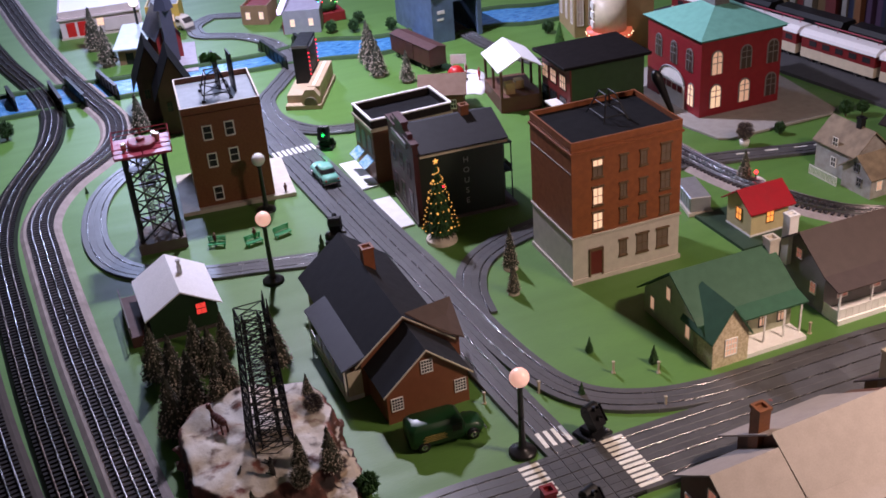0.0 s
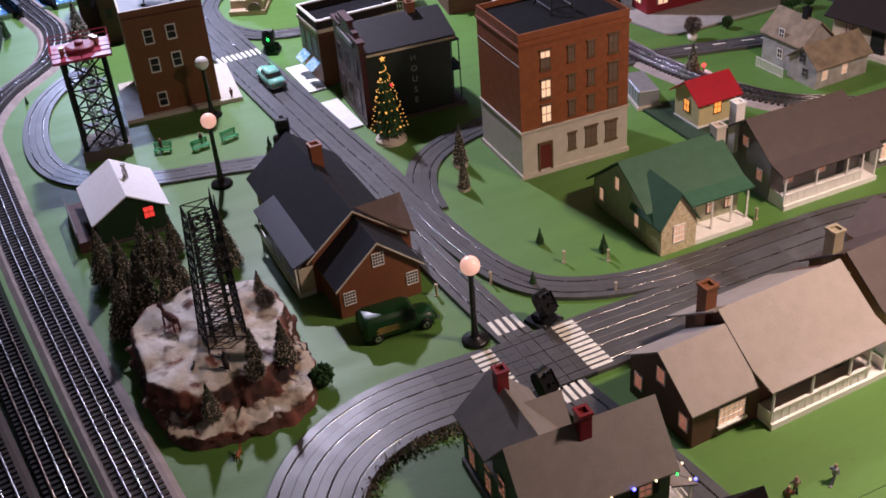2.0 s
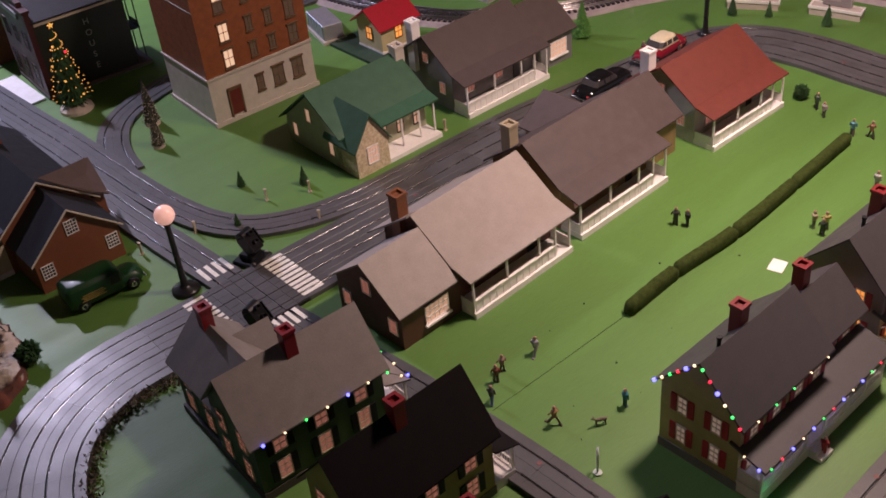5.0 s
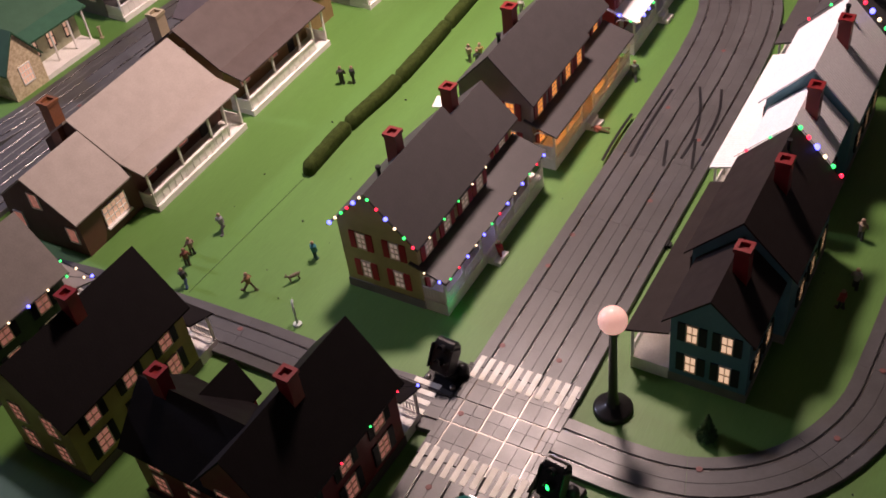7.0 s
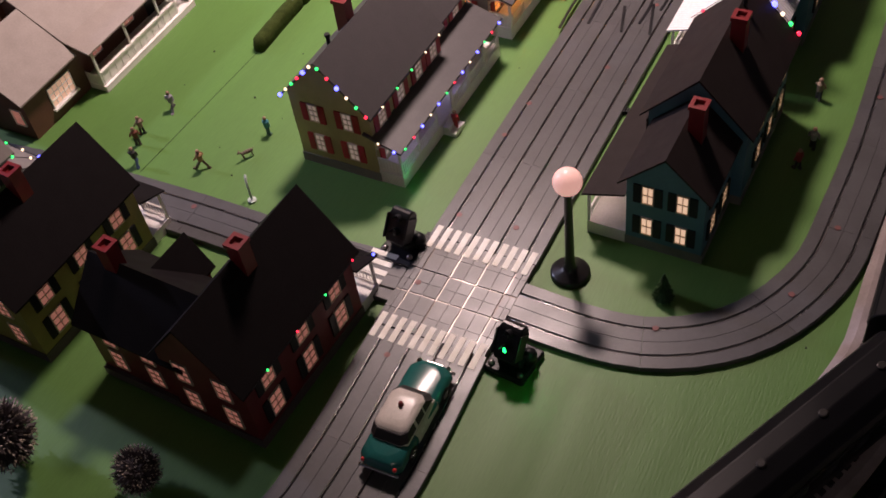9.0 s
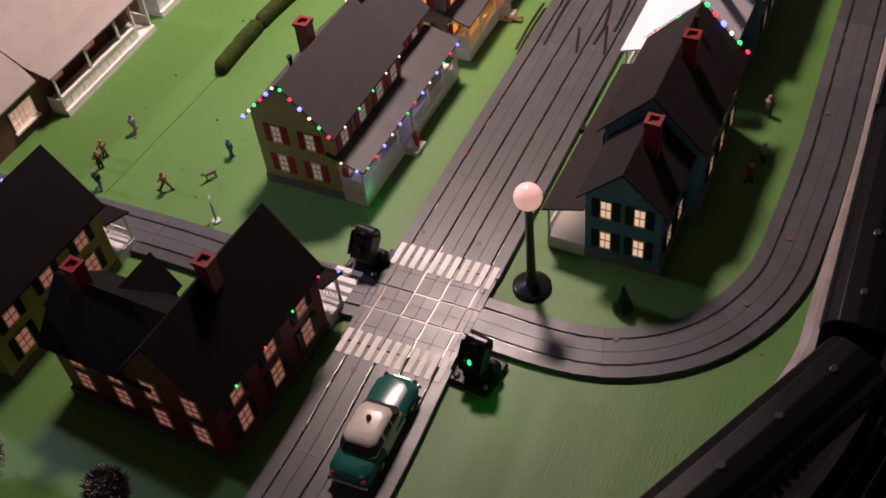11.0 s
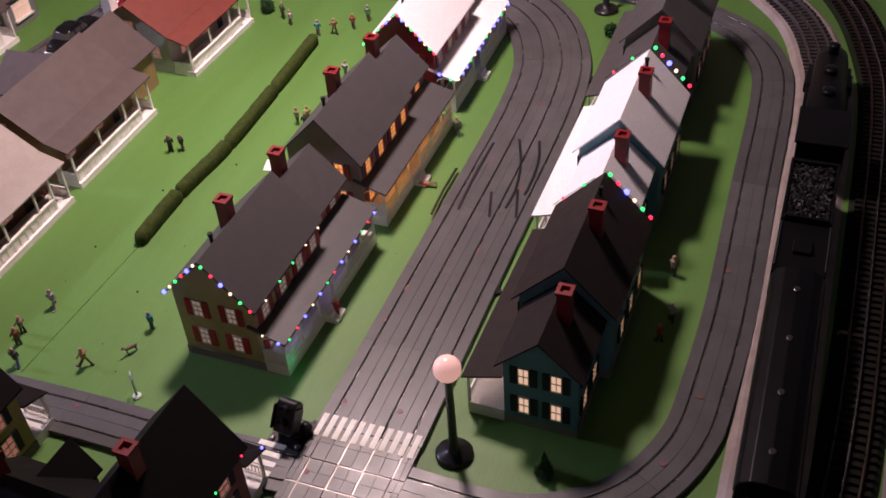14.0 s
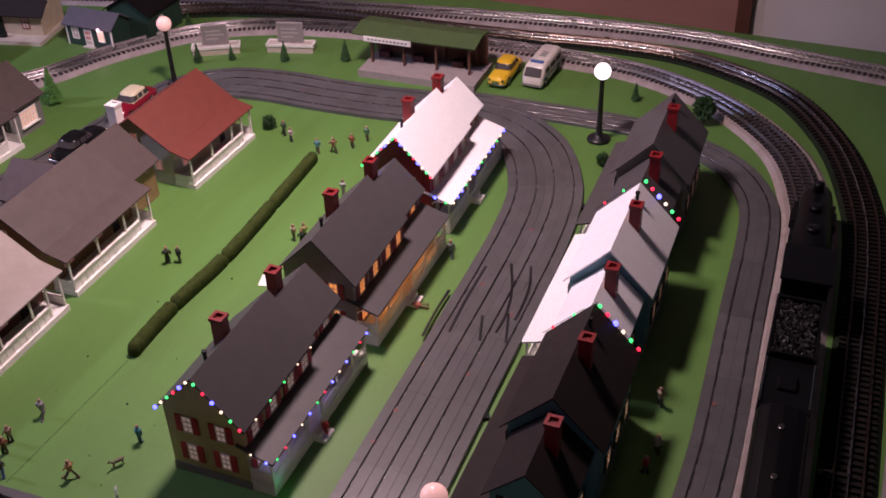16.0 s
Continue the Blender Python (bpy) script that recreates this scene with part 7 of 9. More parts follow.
for x, y in ((0.652, 0.175), (0.931, 0.187), (0.874, 0.19), (0.754, 0.118), (0.748, 0.18), (0.564, 0.159), (0.69, -0.054), (0.776, -0.153), (0.873, -0.169), (1.075, -0.16), (0.649, 0.452), (1.02, 0.13), (1.2, 0.18), (1.15, 0.12), (1.35, 0.16), (0.9, 0.95), (1.1, 0.93), (1.64, 0.7)):
    bm = bmesh.new()
    lathe(bm, 0, 0, [(0.0032, 0.0), (0.0029, 0.0003)], 9)
    part("paint_dot", bm, mat("faded_red_paint", (0.2, 0.075, 0.07), 0.6), part_, "", pose(x, y, ROAD_H + 0.0001))
bmk = thing("skid_mark", pose(0, 0, 0), "black rubber strips laid across the roadway", "road marking", kind="structure")
for pts in ([(1.088, 0.183), (1.16, 0.188), (1.242, 0.19)], [(1.068, 0.212), (1.12, 0.216), (1.17, 0.217)], [(1.258, 0.159), (1.206, 0.139), (1.151, 0.127), (1.108, 0.126)], [(1.262, 0.131), (1.214, 0.117), (1.163, 0.112), (1.141, 0.112)], [(1.135, 0.155), (1.086, 0.14)], [(1.15, 0.124), (1.093, 0.107)]):
    bm = bmesh.new()
    sweep(bm, curve_points(pts, 0.008), [(0.0018, ROAD_H), (0.0018, ROAD_H + 0.0008), (-0.0018, ROAD_H + 0.0008), (-0.0018, ROAD_H)])
    part("rubber_strip", bm, BLACK, bmk)

th = thing("equipment_box", pose(1.16, 1.52, 0, 0, 0, -15), "silver ribbed equipment box beside the track", "equipment box")
SILVER = mat("dull_silver_paint", (0.4, 0.4, 0.42), 0.35, 0.5)
part("body", boxes((-0.02, 0.02, -0.045, 0.045, 0.006, 0.036)), SILVER, th, bevel=0.001)
part("base", boxes((-0.024, 0.024, -0.05, 0.05, 0, 0.006)), STONE_GREY, th, "pale base")
for k in range(6):
    part("rib", boxes((-0.0212, -0.02, -0.04 + 0.015 * k, -0.037 + 0.015 * k, 0.008, 0.034)), SILVER, th)
lane([(1.2, 1.685), (1.3, 1.665), (1.42, 1.63), (1.52, 1.6), (1.62, 1.585)], 0.05, 0.027, rise=-0.001)
for x, y in ((1.37, 1.646), (1.43, 1.63), (1.49, 1.612), (1.53, 1.6)):
    part("road_arrow", boxes((-0.014, 0.014, -0.0025, 0.0025, 0, 0.0004)), WHITE_LINE, marks, "white road marking", pose(x, y, ROAD_H, 0, 0, -18))
th = thing("marker_lamp", pose(1.318, 1.535, 0), "small red marker lamp on a white base", "lamp")
part("base", boxes((-0.016, 0.016, -0.012, 0.012, 0, 0.006)), WHITE, th, bevel=0.001)
bm = bmesh.new()
lathe(bm, 0, 0, [(0.0016, 0.006), (0.0016, 0.02)], 8)
part("post", bm, BLACK, th)
bm = bmesh.new()
ball(bm, (0, 0, 0.0225), 0.0038, 10, 7)
part("lens", bm, mat("signal_red", (1, 0.03, 0.04), 0.3, glow=(1, 0.03, 0.04), power=4.5, bump=0), th, "red lit lens", smooth=True)
glow_light(1.31, 1.528, 0.025, 0.004, (1.0, 0.05, 0.06))

bm = bmesh.new()
pts = [(0, 0, 0), (0, 0, 0.02), (0.001, 0, 0.026), (0.004, 0, 0.03), (0.008, 0, 0.031), (0.011, 0, 0.028), (0.0115, 0, 0.024)]
for p_, q_ in zip(pts, pts[1:]):
    strut(bm, p_, q_, 0.0013)
lathe(bm, 0, 0, [(0.005, 0), (0.005, 0.002), (0.002, 0.0026)], 12)
solid("hooked_post", bm, mat("pale_mint_plastic", (0.5, 0.58, 0.52), 0.5), "pale hooked toy lamp post by the roadside", "post", m=pose(0.686, 0.402, 0, 0, 0, 40))
lying = figurine(1.132, 0.231, 0.004, 0, 0.028, (0.35, 0.1, 0.06), (0.14, 0.12, 0.05), 0.3, 0.6, "tiny painted figurine lying on the green")
lying.matrix_basis = pose(1.132, 0.231, 0.004, 0, 88, 100)
for x, y in ((0.963, 0.088), (1.44, 0.106), (0.71, 0.196), (1.25, 0.092)):
    bm = boxes((-0.007, 0.007, -0.0035, 0.0035, 0, 0.004), (-0.0035, 0.0035, -0.006, 0.006, 0, 0.0055))
    solid("road_clip", bm, BLACK, "small black plastic connector clip at the road edge", "clip", "road clips", m=pose(x, y, 0, 0, 0, 95))
rnd = random.Random(31)
bm = bmesh.new()
for x, y in [(0.991, 0.229), (1.096, 0.517), (0.742, 0.488), (0.727, -0.181), (0.922, 0.491), (1.05, 0.26), (0.83, 0.5)] + [(rnd.uniform(0.7, 1.5), rnd.uniform(0.42, 0.66)) for k in range(5)] + [(rnd.uniform(0.7, 1.4), rnd.uniform(-0.22, -0.08)) for k in range(3)]:
    s = rnd.uniform(0.0005, 0.0011)
    box(bm, -s, s, -s, s, 0, s * 1.2, Matrix.Translation((x, y, 0)) @ Matrix.Rotation(rnd.uniform(0, 3), 4, "Z"))
solid("crumb", bm, BLACK, "tiny dark crumbs scattered over the green board", "debris", kind="stuff")

# ---- vehicles ----
def eight(x0, x1, y, z, c):
    return [Vector(p) for p in ((x0 + c, -y, z), (x1 - c, -y, z), (x1, -y + c, z), (x1, y - c, z), (x1 - c, y, z), (x0 + c, y, z), (x0, y - c, z), (x0, -y + c, z))]


def stack(bm, loops):
    rows = [[bm.verts.new(p) for p in l] for l in loops]
    n = len(loops[0])
    for a, b in zip(rows, rows[1:]):
        for k in range(n):
            bm.faces.new((a[k], a[(k + 1) % n], b[(k + 1) % n], b[k]))
    bm.faces.new(rows[0][::-1])
    bm.faces.new(rows[-1])


def wheels(th, xs, y, r):
    for x in xs:
        for s in (-1, 1):
            m = pose(x, s * y, r, 90, 0, 0)
            if ("tyre", r) not in WIN:
                bm = bmesh.new()
                lathe(bm, 0, 0, [(r * 0.6, -0.003), (r * 0.94, -0.003), (r, -0.0015), (r, 0.0015), (r * 0.94, 0.003), (r * 0.6, 0.003)], 16)
                WIN[("tyre", r)] = mesh_of(bm, "tyre", BLACK, True)
                bm = bmesh.new()
                lathe(bm, 0, 0, [(r * 0.6, -0.0033), (r * 0.25, -0.0038), (r * 0.25, 0.0038), (r * 0.6, 0.0033)], 14)
                WIN[("rim", r)] = mesh_of(bm, "rim", mat("chrome", (0.7, 0.68, 0.66), 0.12, 1.0, bump=0), True)
            w_ = part("wheel", WIN[("tyre", r)], None, th, "black rubber tyre", m)
            part("rim", WIN[("rim", r)], None, w_, "bright metal hub")


CHROME = mat("chrome", (0.7, 0.68, 0.66), 0.12, 1.0, bump=0)


def car(m, body, roof, label, L=0.112, W=0.041, beacon=False, doors=None):
    th = thing("toy_car", m, label, "toy car", "toy cars")
    a, h = L / 2, W / 2
    bm = bmesh.new()
    stack(bm, [eight(-a * 0.97, a * 0.97, h * 0.93, 0.006, 0.004), eight(-a, a, h, 0.011, 0.006), eight(-a * 0.99, a * 0.985, h * 0.985, 0.0165, 0.007), eight(-a * 0.95, a * 0.95, h * 0.9, 0.0205, 0.009), eight(-a * 0.86, a * 0.88, h * 0.72, 0.023, 0.009)])
    part("body", bm, body, th, "", smooth=True, bevel=0.0008)
    bm = bmesh.new()
    stack(bm, [eight(-a * 0.66, a * 0.4, h * 0.88, 0.021, 0.005), eight(-a * 0.6, a * 0.31, h * 0.83, 0.027, 0.005), eight(-a * 0.52, a * 0.2, h * 0.77, 0.0335, 0.005), eight(-a * 0.46, a * 0.13, h * 0.68, 0.0358, 0.005), eight(-a * 0.36, a * 0.04, h * 0.5, 0.0368, 0.005)])
    part("roof", bm, roof, th, "", smooth=True, bevel=0.0006)
    bm = bmesh.new()
    stack(bm, [eight(-a * 0.645, a * 0.37, h * 0.872, 0.0242, 0.005), eight(-a * 0.548, a * 0.225, h * 0.794, 0.0322, 0.005)])
    part("window_band", bm, CAR_GLASS, th, "dark tinted glass band")
    for x0, x1, t in ((-0.28, -0.22, 0), (0.0, 0.03, 0)):
        for s in (-1, 1):
            bm = bmesh.new()
            prism(bm, [(a * x0, s * h * 0.888, 0.0225), (a * x1, s * h * 0.888, 0.0225), (a * x1, s * h * 0.79, 0.033), (a * x0, s * h * 0.79, 0.033)], (0, -s * 0.002, 0))
            part("pillar", bm, roof, th)
    for x, lab in ((a, "front"), (-a, "rear")):
        bm = bmesh.new()
        lathe(bm, 0, 0, [(0.0016, -h * 0.93), (0.002, -h * 0.8), (0.002, h * 0.8), (0.0016, h * 0.93)], 8, pose(x, 0, 0.0088, 90, 0, 0))
        part("bumper", bm, CHROME, th, "chrome " + lab + " bumper", smooth=True)
    for s in (-1, 1):
        bm = bmesh.new()
        ball(bm, (a * 0.965, s * h * 0.7, 0.0165), 0.0028, 8, 6)
        part("headlight", bm, CHROME, th, "round bright headlight", smooth=True)
        bm = bmesh.new()
        ball(bm, (-a * 0.97, s * h * 0.74, 0.0155), 0.002, 8, 6)
        part("tail_light", bm, RED_BRIGHT, th, "small red tail light")
    part("grille", boxes((a * 0.97, a + 0.001, -h * 0.4, h * 0.4, 0.0115, 0.016)), CHROME, th, "chrome grille")
    wheels(th, (a * 0.58, -a * 0.56), h * 0.86, 0.0085)
    if doors:
        for s in (-1, 1):
            bm = bmesh.new()
            prism(bm, [(-a * 0.34, s * h * 0.985, 0.0075), (a * 0.34, s * h * 0.985, 0.0075), (a * 0.34, s * h * 1.012, 0.012), (a * 0.34, s * h * 0.998, 0.0168), (a * 0.32, s * h * 0.9, 0.0212), (-a * 0.36, s * h * 0.9, 0.0212), (-a * 0.34, s * h * 0.998, 0.0168), (-a * 0.34, s * h * 1.012, 0.012)], (0, -s * 0.004, 0))
            part("door", bm, doors, th, "white doors")
    if beacon:
        bm = bmesh.new()
        lathe(bm, -a * 0.1, 0, [(0.0024, 0.036), (0.0024, 0.039), (0.0014, 0.0412)], 10)
        part("beacon", bm, RED_PLASTIC, th, "dark red roof beacon", smooth=True)
    return th


TEAL = mat("teal_car_paint", (0.02, 0.13, 0.12), 0.2, bump=0)
CARWHITE = mat("cream_white_car_paint", (0.72, 0.66, 0.6), 0.25, bump=0)
MINT = mat("mint_car_paint", (0.25, 0.6, 0.48), 0.25, bump=0)
MAROON = mat("maroon_car_paint", (0.22, 0.01, 0.025), 0.2, bump=0)
TAXI = mat("taxi_yellow_paint", (0.75, 0.47, 0.02), 0.3, bump=0)
car(pose(0.508, 0.103, ROAD_H, 0, 0, 3), TEAL, CARWHITE, "teal and white toy police sedan waiting at the crossing", beacon=True, doors=CARWHITE)
car(pose(1.313, 0.947, ROAD_H, 0, 0, 0), BLACK_GLOSS, BLACK_GLOSS, "glossy black toy sedan on the roadway")
car(pose(0.572, 2.0, ROAD_H, 0, 0, 92), MINT, MINT, "mint green toy sedan on the town street", L=0.1, W=0.036)
car(pose(1.47, 0.955, ROAD_H, 0, 0, 182), MAROON, mat("pale_cream_paint", (0.7, 0.62, 0.42), 0.3, bump=0), "maroon toy sedan with cream roof")
car(pose(1.828, 0.374, 0, 0, 0, 180), TAXI, TAXI, "yellow toy taxi parked by the station", L=0.105, W=0.036)


def van(m, body, label, L=0.112, W=0.04, H=0.042, stripe=None):
    th = thing("toy_van", m, label, "toy van")
    a, h = L / 2, W / 2
    bm = bmesh.new()
    stack(bm, [eight(-a, a, h * 0.96, 0.006, 0.003), eight(-a, a, h, 0.014, 0.004), eight(-a, a * 0.97, h, 0.024, 0.004), eight(-a * 0.99, a * 0.74, h * 0.93, H - 0.004, 0.004), eight(-a * 0.95, a * 0.66, h * 0.8, H, 0.005)])
    part("body", bm, body, th, "", bevel=0.001, smooth=True)
    bm = bmesh.new()
    prism(bm, [(a * 0.975, -h * 0.82, 0.0245), (a * 0.975, h * 0.82, 0.0245), (a * 0.765, h * 0.76, H - 0.005), (a * 0.765, -h * 0.76, H - 0.005)], (0.0012, 0, 0.0004))
    part("windscreen", bm, CAR_GLASS, th, "dark windscreen")
    for s in (-1, 1):
        for x0, x1 in ((0.3, 0.66), (-0.25, 0.2), (-0.8, -0.33)):
            bm = bmesh.new()
            prism(bm, [(a * x0, s * h * 1.005, 0.0255), (a * x1, s * h * 1.005, 0.0255), (a * (x1 - 0.04), s * h * 0.95, H - 0.008), (a * x0, s * h * 0.95, H - 0.008)], (0, s * 0.0006, 0))
            part("side_window", bm, CAR_GLASS, th)
    if stripe:
        part("stripe", boxes((-a * 0.9, a * 0.9, -h - 0.0006, h + 0.0006, 0.017, 0.0195)), stripe, th, "blue waist stripe")
        for k in range(3):
            part("roof_number_bar", boxes((-a * 0.35 + 0.008 * k, -a * 0.35 + 0.008 * k + 0.005, -h * 0.3, h * 0.3, H, H + 0.0004)), GREY_WALL, th, "faint grey roof number bar")
        part("roof_light_bar", boxes((a * 0.45, a * 0.58, -h * 0.6, h * 0.6, H, H + 0.003)), stripe, th, "blue light bar")
    for x in (a, -a):
        part("bumper", boxes((x - 0.0015, x + 0.0015, -h * 0.95, h * 0.95, 0.006, 0.0095)), GREY_WALL, th, "grey bumper")
    wheels(th, (a * 0.62, -a * 0.6), h * 0.9, 0.0085)
    return th


van(pose(1.853, 0.31, 0, 0, 0, 178), CARWHITE, "white toy ambulance van parked by the station", stripe=mat("blue_stripe", (0.05, 0.12, 0.35), 0.4))
van(pose(0.51, 3.33, 0, 0, 0, -60), CARWHITE, "white toy van parked in the far town")

# green panel truck
th = thing("panel_truck", pose(0.462, 1.102, 0, 0, 0, -4), "dark green toy panel truck beside the cottage", "toy truck")
TGREEN = mat("dark_green_enamel", (0.008, 0.045, 0.012), 0.35, bump=0)
bm = bmesh.new()
stack(bm, [eight(-0.052, 0.026, 0.021, 0.008, 0.004), eight(-0.053, 0.028, 0.0225, 0.02, 0.005), eight(-0.052, 0.026, 0.0215, 0.036, 0.005), eight(-0.047, 0.02, 0.016, 0.042, 0.006)])
part("cargo_body", bm, TGREEN, th, "rounded green cargo body", smooth=True, bevel=0.001)
bm = bmesh.new()
stack(bm, [eight(0.02, 0.056, 0.018, 0.008, 0.005), eight(0.02, 0.058, 0.0185, 0.016, 0.007), eight(0.02, 0.052, 0.014, 0.023, 0.007)])
part("bonnet", bm, TGREEN, th, "rounded green bonnet", smooth=True, bevel=0.0008)
bm = bmesh.new()
prism(bm, [(0.0285, -0.016, 0.024), (0.0285, 0.016, 0.024), (0.0225, 0.0145, 0.038), (0.0225, -0.0145, 0.038)], (0.0012, 0, 0))
part("windscreen", bm, CAR_GLASS, th, "dark windscreen")
for s in (-1, 1):
    part("door_window", boxes((0.008, 0.022, s * 0.0224 - 0.0006, s * 0.0224 + 0.0006, 0.024, 0.034)), CAR_GLASS, th, "dark door window")
    bm = bmesh.new()
    for k in range(4):
        box(bm, -0.035 + 0.003 * (k % 2), 0.0 - 0.003 * (k % 2), s * 0.0228 - 0.0003, s * 0.0228 + 0.0003, 0.017 + 0.0028 * k, 0.0182 + 0.0028 * k)
    part("side_lettering", bm, mat("dull_gold_paint", (0.3, 0.22, 0.06), 0.5), th, "dull gold lettering bars")
wheels(th, (0.038, -0.034), 0.0195, 0.009)
part("bumper", boxes((0.057, 0.0595, -0.018, 0.018, 0.008, 0.0105)), CHROME, th, "chrome front bumper")

# ---- black train on the inner track ----
T2LINE = curve_points(T2, 0.004)


def along(x):
    """The point of the inner track's southern side at x, and the heading there."""
    k = min((i for i in range(len(T2LINE)) if T2LINE[i].y < 0.35 and T2LINE[i].x > 0.3), key=lambda i: abs(T2LINE[i].x - x))
    a, b = T2LINE[max(k - 18, 0)], T2LINE[min(k + 18, len(T2LINE) - 1)]
    return T2LINE[k], math.degrees(math.atan2(b.y - a.y, b.x - a.x))


TRAIN = mat("satin_black_loco_paint", (0.004, 0.004, 0.005), 0.36, spec=0.2, scale=30)


def bogie(th, x):
    bm = bmesh.new()
    box(bm, x - 0.022, x + 0.022, -0.019, 0.019, 0.02, 0.028)
    part("bogie", bm, BLACK, th, "black bogie frame")
    for dx in (-0.014, 0.014):
        for s in (-1, 1):
            bm = bmesh.new()
            lathe(bm, 0, 0, [(0.0085, -0.002), (0.0085, 0.002), (0.003, 0.003)], 14, pose(x + dx, s * 0.0165, 0.0225, 90, 0, 0))
            part("wheel", bm, SLOT, th, "dark steel wheel")


def rail_car(x, L, kind):
    p, a = along(x)
    th = thing({"coach": "passenger_car", "tender": "coal_tender"}[kind], pose(p.x, p.y, 0.0025, 0, 0, a) @ Matrix.Diagonal((1, 0.84 if kind == "coach" else 0.95, 0.84, 1)), {"coach": "long black toy passenger car with roof vents", "tender": "black coal tender filled with lump coal"}[kind], "train car", "black train")
    h = L / 2
    for xb in (-h + 0.04, h - 0.04):
        bogie(th, xb)
    if kind == "coach":
        bm = bmesh.new()
        prof = [(-0.031, 0.028), (-0.0325, 0.045), (-0.0325, 0.078), (-0.029, 0.086), (-0.018, 0.0925), (0, 0.0945), (0.018, 0.0925), (0.029, 0.086), (0.0325, 0.078), (0.0325, 0.045), (0.031, 0.028)]
        prism(bm, [(-h, y, z) for y, z in prof], (L, 0, 0))
        part("body", bm, TRAIN, th, "", bevel=0.001)
        for k in range(4):
            bm = bmesh.new()
            lathe(bm, -h + L * (k + 0.5) / 4, 0.0, [(0.0042, 0.0938), (0.0042, 0.0958), (0.003, 0.0965)], 12)
            part("roof_vent", bm, mat("dull_metal_vent", (0.07, 0.065, 0.06), 0.35, 0.6), th, "round dull metal roof vent")
        for s in (-1, 1):
            for k in range(8):
                xx = -h + L * (k + 0.5) / 8
                part("window", boxes((xx - 0.008, xx + 0.008, s * 0.0327 - 0.0004, s * 0.0327 + 0.0004, 0.056, 0.07)), DARK_GLASS, th)
            part("side_rail", boxes((-h, h, s * 0.0332 - 0.0008, s * 0.0332 + 0.0008, 0.074, 0.0755)), mat("dull_metal_vent", (0.07, 0.065, 0.06), 0.35, 0.6), th, "thin bright side rail")
    else:
        part("body", boxes((-h, h, -0.03, 0.03, 0.028, 0.07), (-h, h - 0.122, -0.03, 0.03, 0.07, 0.076)), TRAIN, th, "", bevel=0.0008)
        for wall in ((h - 0.006, h, -0.026, 0.026, 0.07, 0.08), (h - 0.122, h - 0.118, -0.026, 0.026, 0.07, 0.086), (h - 0.122, h, -0.03, -0.026, 0.07, 0.08), (h - 0.122, h, 0.026, 0.03, 0.07, 0.08)):
            part("bunker_wall", boxes(wall), TRAIN, th, "", bevel=0.0006)
        part("water_hatch", boxes((-h + 0.03, -h + 0.052, -0.011, 0.011, 0.076, 0.0815)), TRAIN, th, "square black water hatch", bevel=0.0012)
        for s in (-1, 1):
            part("grab_rail", boxes((-h + 0.004, h - 0.126, s * 0.028 - 0.0007, s * 0.028 + 0.0007, 0.079, 0.0804), (-h + 0.006, -h + 0.0075, s * 0.028 - 0.0007, s * 0.028 + 0.0007, 0.076, 0.079), (h - 0.13, h - 0.1285, s * 0.028 - 0.0007, s * 0.028 + 0.0007, 0.076, 0.079)), CHROME, th, "thin bright grab rail")
        bm = bmesh.new()
        rr = random.Random(3)
        for k in range(700):
            c = Vector((rr.uniform(h - 0.117, h - 0.009), rr.uniform(-0.024, 0.024), 0.074 + rr.uniform(0, 0.004)))
            s = rr.uniform(0.001, 0.002)
            box(bm, -s, s, -s, s, -s, s, Matrix.Translation(c) @ Euler((rr.random() * 3, rr.random() * 3, rr.random() * 3)).to_matrix().to_4x4())
        tagged(part("coal", bm, mat("glossy_coal", (0.01, 0.009, 0.01), 0.55, spec=0.3), th, "heap of lump coal"), kind="stuff")
    return th


rail_car(0.58, 0.27, "coach")
rail_car(0.87, 0.295, "coach")
rail_car(1.132, 0.208, "tender")
p, a = along(1.391)
th = thing("steam_locomotive", pose(p.x, p.y, 0.0025, 0, 0, a) @ Matrix.Diagonal((1, 0.93, 0.84, 1)), "large black toy steam locomotive", "locomotive", "black train")
bm = bmesh.new()
lathe(bm, 0, 0, [(0.024, -0.075), (0.027, -0.068), (0.0265, 0.0), (0.024, 0.09), (0.0225, 0.108), (0.012, 0.113)], 22, pose(0.012, 0, 0.06, 0, 90, 0))
part("boiler", bm, TRAIN, th, "round black boiler", smooth=True)
part("cab", boxes((-0.128, -0.062, -0.031, 0.031, 0.028, 0.088), (-0.136, -0.056, -0.034, 0.034, 0.088, 0.093)), TRAIN, th, "black cab", bevel=0.001)
part("footplate", boxes((-0.062, 0.128, -0.031, 0.031, 0.034, 0.038)), TRAIN, th, "black footplate")
for x, r_, z in ((0.1, 0.0075, 0.1), (0.045, 0.009, 0.094), (-0.01, 0.009, 0.094)):
    bm = bmesh.new()
    lathe(bm, x, 0, [(r_ * 1.15, 0.075), (r_, z - 0.004), (r_ * 1.1, z - 0.002), (r_ * 0.7, z)], 14)
    part("dome" if r_ > 0.008 else "smokestack", bm, TRAIN, th, smooth=True)
for x in (-0.085, -0.045, -0.005, 0.035):
    for s in (-1, 1):
        bm = bmesh.new()
        lathe(bm, 0, 0, [(0.0165, -0.002), (0.0165, 0.002), (0.005, 0.0035)], 20, pose(x, s * 0.0175, 0.0305, 90, 0, 0))
        part("driving_wheel", bm, SLOT, th, "dark spoked driving wheel")
